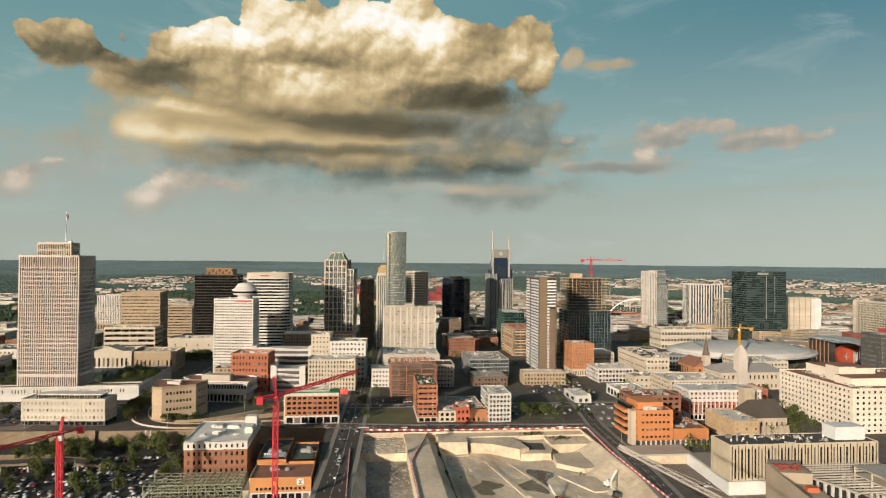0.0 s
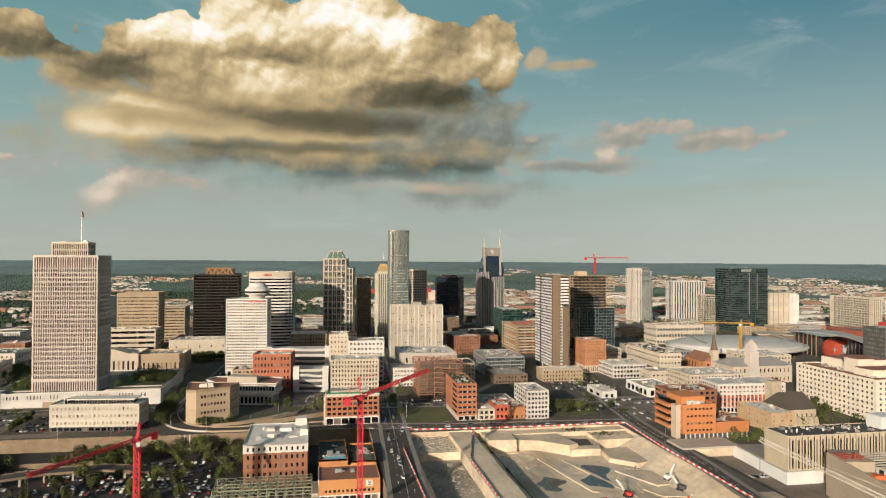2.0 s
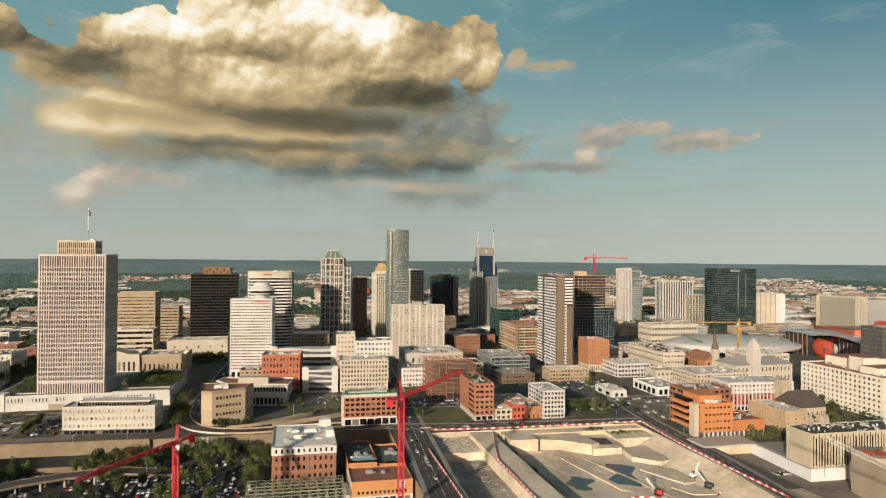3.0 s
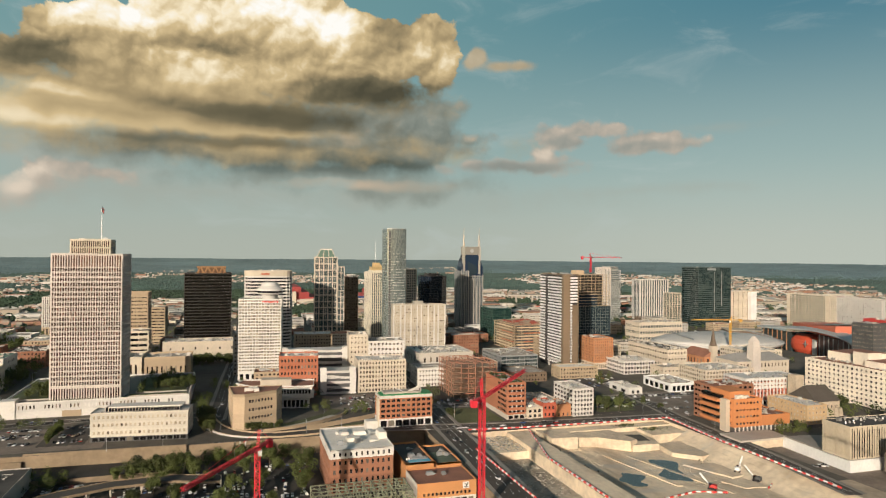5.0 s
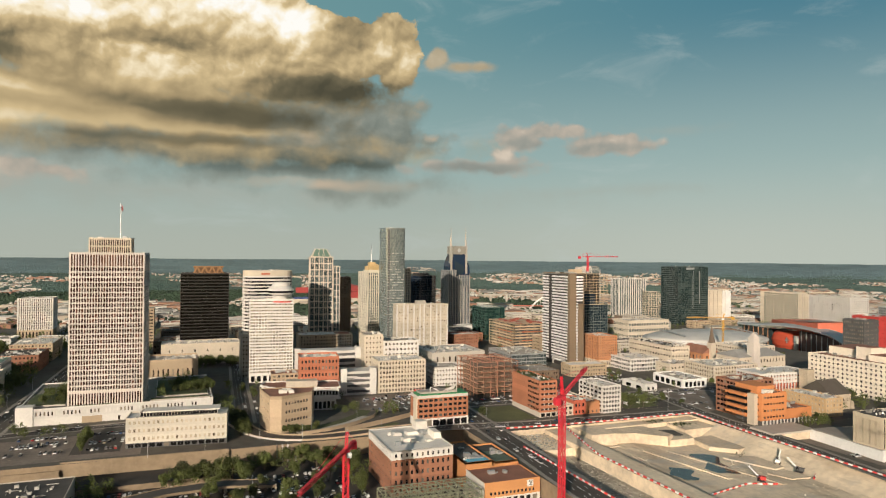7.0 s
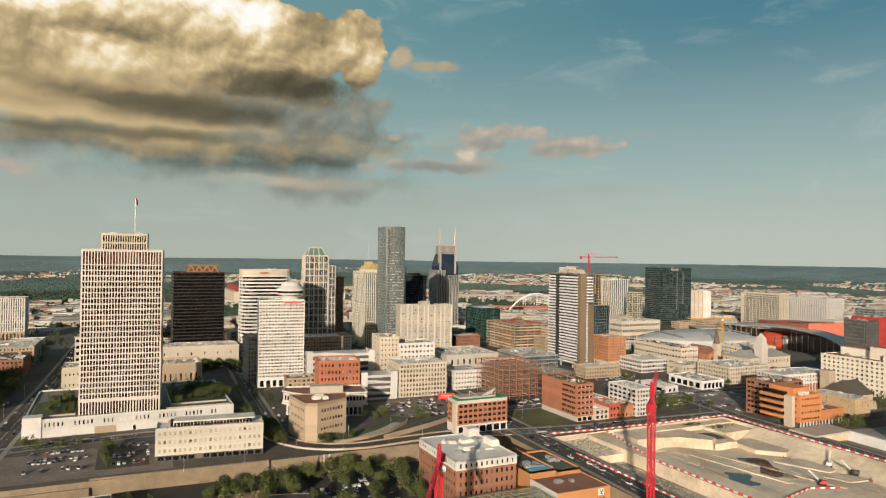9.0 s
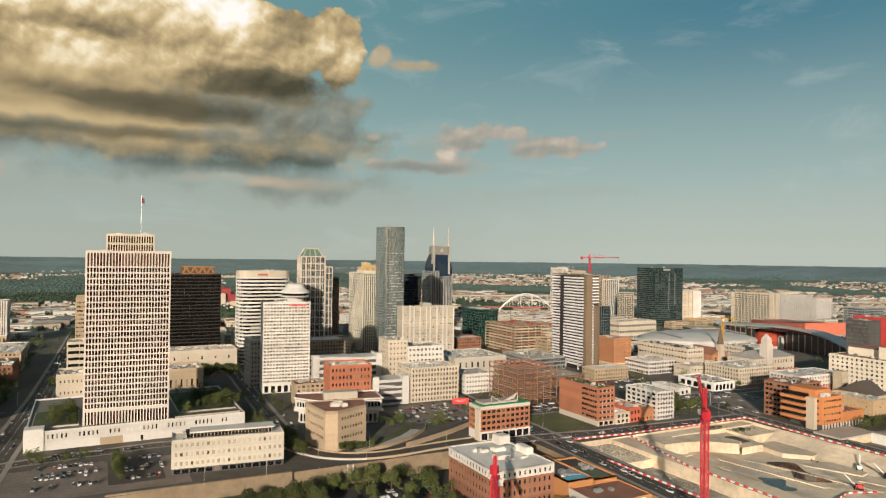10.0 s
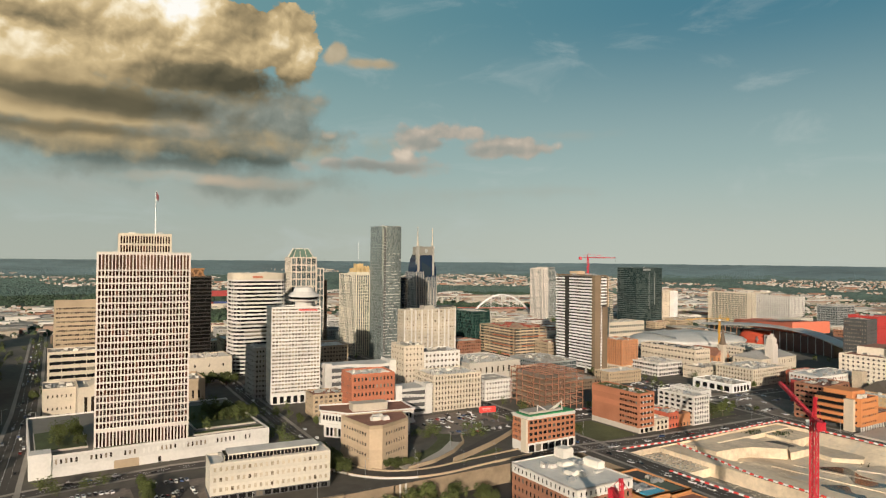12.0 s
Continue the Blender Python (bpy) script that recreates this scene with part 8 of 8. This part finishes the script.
# ---- low city between the larger blocks ----
def low_city():
    rnd = random.Random(12)
    walls = (CREAM, WHITE, TAN, BRICK, GREYSTONE, CONCRETE, CREAM, BROWN)
    roofs = (ROOF_WHITE, ROOF_GREY, ROOF_GREY, ROOF_DARK, ROOF_BROWN, ROOF_WHITE)
    streets_x = lambda x, y: abs(x - (-20 + (y - 300) * 0.0425)) < 14 or abs(x + 178) < 12 or abs(x + 348) < 18
    made = 0
    for gy in range(690, 1460, 52):
        for gx in range(-640, 1150, 54):
            x, y = gx + rnd.uniform(-6, 6), gy + rnd.uniform(-6, 6)
            w, d = rnd.uniform(26, 47), rnd.uniform(22, 42)
            if x < -320 and y < 1150 and x > -470:
                continue
            if math.hypot(x, y) > 1420 or streets_x(x + w / 2, y) or any(x < t[1] and x + w > t[0] and y < t[3] and y + d > t[2] for t in TAKEN):
                continue
            if rnd.random() < 0.25:
                continue
            h = rnd.choice((7, 9, 12, 14, 18, 22)) if y < 1100 else rnd.choice((6, 8, 10, 14))
            if abs(x + 60) < 220 and 820 < y < 1050:
                h = rnd.choice((16, 24, 30, 36))
            if 300 < x < 700:
                h = min(h, 14)
            fl = max(1, int(h / 4))
            n = int(w / 3.4)
            building("low city block with a flat roof", x, y, w, d, h, fl, (n, 0.5, 1.9, 1.1, 1), (int(d / 3.4), 0.5, 1.9, 1.1, 1), wall=rnd.choice(walls), glass=GLASS_WARM, rot=rnd.choice((-3, -3, 0)), top=rnd.choice(roofs), units=rnd.randrange(1, 3), seed=made, merged=True)
            made += 1


low_city()


# ---- far suburbs, woods, stadium, bridges ----
def suburb_material():
    m = material("suburb_walls", (0.5, 0.45, 0.4), 0.9, 0.1)
    n, l = m.node_tree.nodes, m.node_tree.links
    geo = n.new("ShaderNodeNewGeometry")
    ramp = n.new("ShaderNodeValToRGB")
    e = ramp.color_ramp.elements
    ramp.color_ramp.interpolation = "CONSTANT"
    e[0].position, e[0].color = 0.0, (0.58, 0.55, 0.50, 1)
    e[1].position, e[1].color = 0.30, (0.40, 0.34, 0.27, 1)
    for p, c in ((0.44, (0.33, 0.18, 0.12)), (0.58, (0.20, 0.195, 0.18)), (0.74, (0.48, 0.42, 0.34)), (0.88, (0.36, 0.25, 0.19))):
        q = e.new(p)
        q.color = (*c, 1)
    l.new(geo.outputs["Random Per Island"], ramp.inputs[0])
    l.new(ramp.outputs[0], n["Principled BSDF"].inputs["Base Color"])
    return m


def far_things():
    rnd = random.Random(31)
    s, f = Shape(), Shape()

    def wooded(x, y):
        a = math.degrees(math.atan2(x + 170, y - 90))
        q = noise.noise(Vector((x * 0.0016, y * 0.0016, 1.7))) + 0.4 * noise.noise(Vector((x * 0.006, y * 0.006, 4.0)))
        r = math.hypot(x + 170, y - 90)
        return q + 0.42 + 0.25 * min(1.0, (r - 1500) / 1800) - (0.44 if a > 14 and r < 3300 else 0.34 if a > 8 and r < 3600 else 0.34 if -640 < x < -200 and y < 2300 else 0.0)

    mid, far = Shape(), Shape()
    for k in range(64000):
        az, r = radians(rnd.uniform(-40, 76)), 1330 + 3120 * rnd.random() ** 0.9
        x, y = -170 + r * math.sin(az), 90 + r * math.cos(az)
        sc = min(1.0, r * (1 - 0.85 * max(0.0, min(1.0, (r - 2100) / 2300))) / 2100) if r > 2100 else 1.0
        z = far_height(x, y) if math.hypot(x, y) > 1400 and (y > 1500 or x > 1200 or x < -900) else 0.0
        if wooded(x, y) > 0.20 or rnd.random() < 0.40:
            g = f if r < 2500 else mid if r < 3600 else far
            a, h = rnd.uniform(3, 6.5) * (0.8 + r / 4500), rnd.uniform(4, 8)
            if r > 2500:
                h *= 0.7 * sc
                a *= 1.5 * sc
            pts = []
            for i in range(6):
                t = 2 * math.pi * i / 6 + rnd.random()
                pts.append((x + a * rnd.uniform(0.7, 1.2) * math.cos(t), y + a * rnd.uniform(0.7, 1.2) * math.sin(t)))
            k0 = len(g.v)
            if r > 2500:
                g.v += [(p[0], p[1], z - 1) for p in pts] + [(x + rnd.uniform(-2, 2), y, z + h)]
                g.f += [(k0 + i, k0 + (i + 1) % 6, k0 + 6) for i in range(6)]
                continue
            g.v += [(p[0], p[1], z + h * rnd.uniform(0.2, 0.6)) for p in pts] + [(x + rnd.uniform(-2, 2), y, z + h)] + [(p[0] * 0.6 + x * 0.4, p[1] * 0.6 + y * 0.4, z - 2) for p in pts]
            for i in range(6):
                j = (i + 1) % 6
                g.f += [(k0 + i, k0 + j, k0 + 6), (k0 + 7 + i, k0 + 7 + j, k0 + j, k0 + i)]
        elif r < 3950 and rnd.random() < (0.50 if r < 2300 else 0.62):
            big = rnd.random() < (0.18 if r < 2300 else 0.07)
            w, d, h = (rnd.uniform(25, 70), rnd.uniform(20, 40), rnd.uniform(6, 10)) if big else (rnd.uniform(6, 12), rnd.uniform(6, 10), rnd.uniform(3, 5.5))
            w, d, h = w * sc, d * sc, h * sc
            s.box(x, x + w, y, y + d, z - 3, z + h)
            if not big:
                k0 = len(s.v)
                s.v += [(x - 0.5, y - 0.5, z + h), (x + w + 0.5, y - 0.5, z + h), (x + w + 0.5, y + d + 0.5, z + h), (x - 0.5, y + d + 0.5, z + h), (x + 1, y + d / 2, z + h + 3 * sc), (x + w - 1, y + d / 2, z + h + 3 * sc)]
                s.f += [(k0, k0 + 1, k0 + 5, k0 + 4), (k0 + 2, k0 + 3, k0 + 4, k0 + 5), (k0 + 3, k0, k0 + 4), (k0 + 1, k0 + 2, k0 + 5)]
    tagged(new("far_suburb", s.mesh("far_suburb", suburb_material())), "far sunlit suburb houses and sheds", "houses", kind="stuff")
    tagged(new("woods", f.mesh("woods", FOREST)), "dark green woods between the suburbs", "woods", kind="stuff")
    tagged(new("far_woods", mid.mesh("far_woods", HAZY_FAR_WOODS)), "woods on far low hills, haze painted in as grey-green", "woods", kind="stuff")
    tagged(new("horizon_woods", far.mesh("horizon_woods", HAZY_HORIZON_WOODS)), "woods along the horizon, haze painted in as pale blue-green", "woods", kind="stuff")
    # stadium with red stands
    SEATS = material("faded_red_seats", (0.34, 0.055, 0.05))
    st = thing("stadium", "far open stadium with red and blue stands", "stadium", pose(110, 2010, far_height(110, 2010)))
    for sx in (-1, 1):
        sh = Shape()
        for k in range(3):
            sh.prism([(sx * (70 + 22 * k), -110), (sx * (92 + 22 * k), -110), (sx * (92 + 22 * k), 110), (sx * (70 + 22 * k), 110)][::sx], 0, 14 + 14 * k)
        child("stand", sh.mesh("stand", SEATS), st)
        child("concourse", Shape().box(sx * 138 - 10, sx * 138 + 10, -120, 120, 0, 30).mesh("concourse", CREAM), st)
    child("end_stand", Shape().box(-70, 70, -140, -115, 0, 16).mesh("end_stand", material("blue_seats", (0.05, 0.08, 0.22))), st)
    child("end_wall", Shape().box(-120, 120, -150, -140, 0, 12).mesh("end_wall", CREAM), st)
    child("scoreboard", Shape().box(-22, 22, 118, 124, 14, 30).mesh("scoreboard", SEATS), st)
    # white arch bridge over the river, road bridge behind
    br = thing("arch_bridge", "white steel arch bridge with a red-edged deck over the river", "bridge", pose(561, 1518, 0, 0, 0, -24.5))
    child("deck", Shape().box(-40, 175, -6, 6, 9, 11).mesh("deck", material("red_deck_edge", (0.5, 0.14, 0.09))), br)
    for q in (-7, 7):
        s, hgt = Shape(), lambda u: 2 + 40 * 4 * u * (1 - u)
        for k in range(20):
            a, b = k / 20, (k + 1) / 20
            s.bar((135 * a, q * (1 - 0.5 * a * (1 - a)), hgt(a)), (135 * b, q * (1 - 0.5 * b * (1 - b)), hgt(b)), 1.0)
            if k > 1 and hgt(a) > 14:
                s.bar((135 * a, q, hgt(a)), (135 * a, q, 11), 0.25)
        child("arch", s.mesh("arch", PAINT_WHITE), br)
    r2 = thing("road_bridge", "long grey concrete road bridge on piers", "bridge", pose(560, 1790, 0, 0, 0, -14))
    child("deck", Shape().box(0, 420, -8, 8, 20, 23).mesh("deck", CONCRETE), r2)
    for k in range(9):
        child("pier", Shape().box(20 + k * 46, 24 + k * 46, -6, 6, -4, 20).mesh("pier", CONCRETE), r2)
    river = [(180, 1480), (420, 1520), (620, 1520), (860, 1500), (1100, 1430)]
    l, r = ribbon(river, 110, 0.25)
    s = Shape()
    for i in range(len(river) - 1):
        s.quad(r[i], r[i + 1], l[i + 1], l[i])
    tagged(new("river", s.mesh("river", WATER)), "calm green-grey river", "water", kind="structure")


far_things()


# ---- trees and parked cars past counting, joined ----
def joined(name, label, category, mats, items):
    """items: (vertices, faces, material indices, matrix)."""
    verts, faces, mi = [], [], []
    for v, f, q, m in items:
        k = len(verts)
        verts += [tuple(m @ Vector(p)) for p in v]
        faces += [tuple(i + k for i in g) for g in f]
        mi += q
    me = bpy.data.meshes.new(name)
    me.from_pydata(verts, [], faces)
    for m in mats:
        me.materials.append(m)
    me.polygons.foreach_set("material_index", mi)
    me.update()
    tagged(new(name, me), label, category, kind="stuff")


def free(x, y, r=4.0):
    return not any(t[0] - r < x < t[1] + r and t[2] - r < y < t[3] + r for t in TAKEN)


def crowd_of_trees():
    rnd = random.Random(404)
    kinds = []
    for k in range(5):
        c = crown_mesh(k + 20, 120 if k else 150)
        kinds.append(([tuple(v.co) for v in c.vertices], [tuple(p.vertices) for p in c.polygons]))
    items = []

    def put(x, y, z, h, spread=0.95):
        v, f = rnd.choice(kinds)
        m = Matrix.Translation((x, y, z - h * 0.06)) @ Matrix.Rotation(rnd.uniform(0, 6.28), 4, "Z") @ Matrix.Diagonal((h * spread, h * spread, h, 1))
        items.append((v, f, [0] * len(f), m))

    # capitol grounds and blocks beyond the wide street
    for k in range(330):
        x, y = rnd.uniform(-560, -370), rnd.uniform(640, 1250)
        if free(x, y, 1):
            put(x, y, 0, rnd.uniform(9, 17))
    for k in range(230):
        x, y = rnd.uniform(-480, -374), rnd.uniform(660, 1010)
        if free(x, y, -2):
            put(x, y, 0, rnd.uniform(11, 18))
    # along the streets of downtown
    for gx in (-336, -190, -166, -98, -28, 8, 60, 120, 190, 214, 268, 330, 420, 520):
        for k in range(26):
            x, y = gx + rnd.uniform(-4, 4), rnd.uniform(610, 1250)
            if free(x, y, 0) and rnd.random() < 0.55 and not (-50 < x < 0 and y < 670):
                put(x, y, 0, rnd.uniform(6, 12))
    for gy in (606, 716, 800, 865, 1000, 1120):
        for k in range(34):
            x, y = rnd.uniform(-340, 700), gy + rnd.uniform(-5, 5)
            if free(x, y, 0) and rnd.random() < 0.5:
                put(x, y, 0, rnd.uniform(6, 11))
    # beyond downtown
    for k in range(520):
        x, y = rnd.uniform(-750, 1150), rnd.uniform(1000, 1480)
        if free(x, y, 2):
            put(x, y, 0, rnd.uniform(7, 13))
    # thickets in the basin and on the slopes by the ramp
    for x0, x1, y0, y1, z, n in ((-330, -262, 488, 512, -12, 26), (-236, -196, 498, 514, -12, 16), (-190, -150, 508, 526, -12, 14), (-130, -117, 446, 520, -12, 16), (-176, -160, 415, 470, -12, 12), (-262, -240, 400, 440, -12, 12), (-345, -300, 604, 616, 0, 8), (-203, -188, 612, 690, 0, 16), (-336, -320, 660, 700, 13, 14), (-250, -212, 655, 730, 13, 20), (-118, -92, 604, 614, 0, 7), (-84, -60, 586, 600, 0, 6), (134, 164, 546, 590, 0, 12), (306, 366, 470, 530, 0, 24), (330, 372, 530, 600, 0, 14), (226, 262, 442, 450, 0, 8), (-28, -22, 545, 630, 0, 6)):
        for k in range(n):
            put(rnd.uniform(x0, x1), rnd.uniform(y0, y1), z, rnd.uniform(6, 12))
    joined("street_trees", "many green street trees between the city blocks", "trees", [LEAF], items)


def crowd_of_cars():
    rnd = random.Random(505)
    m = bpy.data.materials.new("many_car_paint")
    m.use_nodes = True
    n, l = m.node_tree.nodes, m.node_tree.links
    geo, ramp = n.new("ShaderNodeNewGeometry"), n.new("ShaderNodeValToRGB")
    ramp.color_ramp.interpolation = "CONSTANT"
    e = ramp.color_ramp.elements
    e[0].position, e[0].color, e[1].position, e[1].color = 0.0, (0.74, 0.74, 0.73, 1), 0.28, (0.40, 0.41, 0.42, 1)
    for p, c in ((0.42, (0.03, 0.03, 0.032)), (0.64, (0.11, 0.11, 0.115)), (0.78, (0.58, 0.58, 0.56)), (0.88, (0.28, 0.03, 0.03)), (0.93, (0.05, 0.08, 0.18))):
        q = e.new(p)
        q.color = (*c, 1)
    l.new(geo.outputs["Random Per Island"], ramp.inputs[0])
    l.new(ramp.outputs[0], n["Principled BSDF"].inputs["Base Color"])
    n["Principled BSDF"].inputs["Roughness"].default_value = 0.3
    b = extrude([(-2.25, 0.28), (2.2, 0.28), (2.3, 0.6), (2.15, 0.84), (1.15, 0.95), (0.4, 1.46), (-1.25, 1.48), (-1.95, 0.98), (-2.3, 0.88)], -0.88, 0.88)
    g = extrude([(1.12, 1.0), (0.46, 1.42), (-1.3, 1.42), (-1.85, 1.02)], -0.9, 0.9)
    v, f, q = b.v + g.v, b.f + [tuple(i + len(b.v) for i in t) for t in g.f], [0] * len(b.f) + [1] * len(g.f)
    items = []

    def rows(x0, x1, ys, z, fill, ang=90):
        for y in ys:
            x = x0
            while x < x1:
                if rnd.random() < fill:
                    items.append((v, f, q, pose(x, y + rnd.uniform(-0.4, 0.4), z, 0, 0, ang + rnd.choice((0, 180)) + rnd.uniform(-2, 2))))
                x += 2.8

    rows(-238, -122, (447, 468, 484, 500), -12, 0.42)
    rows(-300, -240, (430, 446, 462, 490, 496), -12, 0.5)
    rows(-236, -126, (404, 410, 420, 426), -12, 0.45)
    rows(168, 228, (648, 654, 662, 678, 684, 700, 706, 720), 0.02, 0.5)
    rows(-84, -30, (606, 612, 626, 632, 652), 0.02, 0.35)
    rows(6, 118, (603.5, 613, 622), 0.02, 0.3)
    rows(126, 182, (560, 572, 588), 0.02, 0.3)
    rows(194, 258, (522, 540, 560, 578, 592), 0.02, 0.25)
    for x0, y0, y1, a in ((-176, 620, 900, 0), (-354, 700, 1350, 0), (-4, 760, 1000, 0), (200, 530, 690, 0)):
        y = y0
        while y < y1:
            if rnd.random() < 0.5:
                items.append((v, f, q, pose(x0 + rnd.choice((-4.5, -1.6, 1.6, 4.5)) + (y - y0) * 0.03, y, 0.1, 0, 0, 90 + rnd.choice((0, 180)))))
            y += 9
    joined("parked_cars", "many parked cars in open lots", "cars", [m, GLASS], items)


crowd_of_trees()
crowd_of_cars()
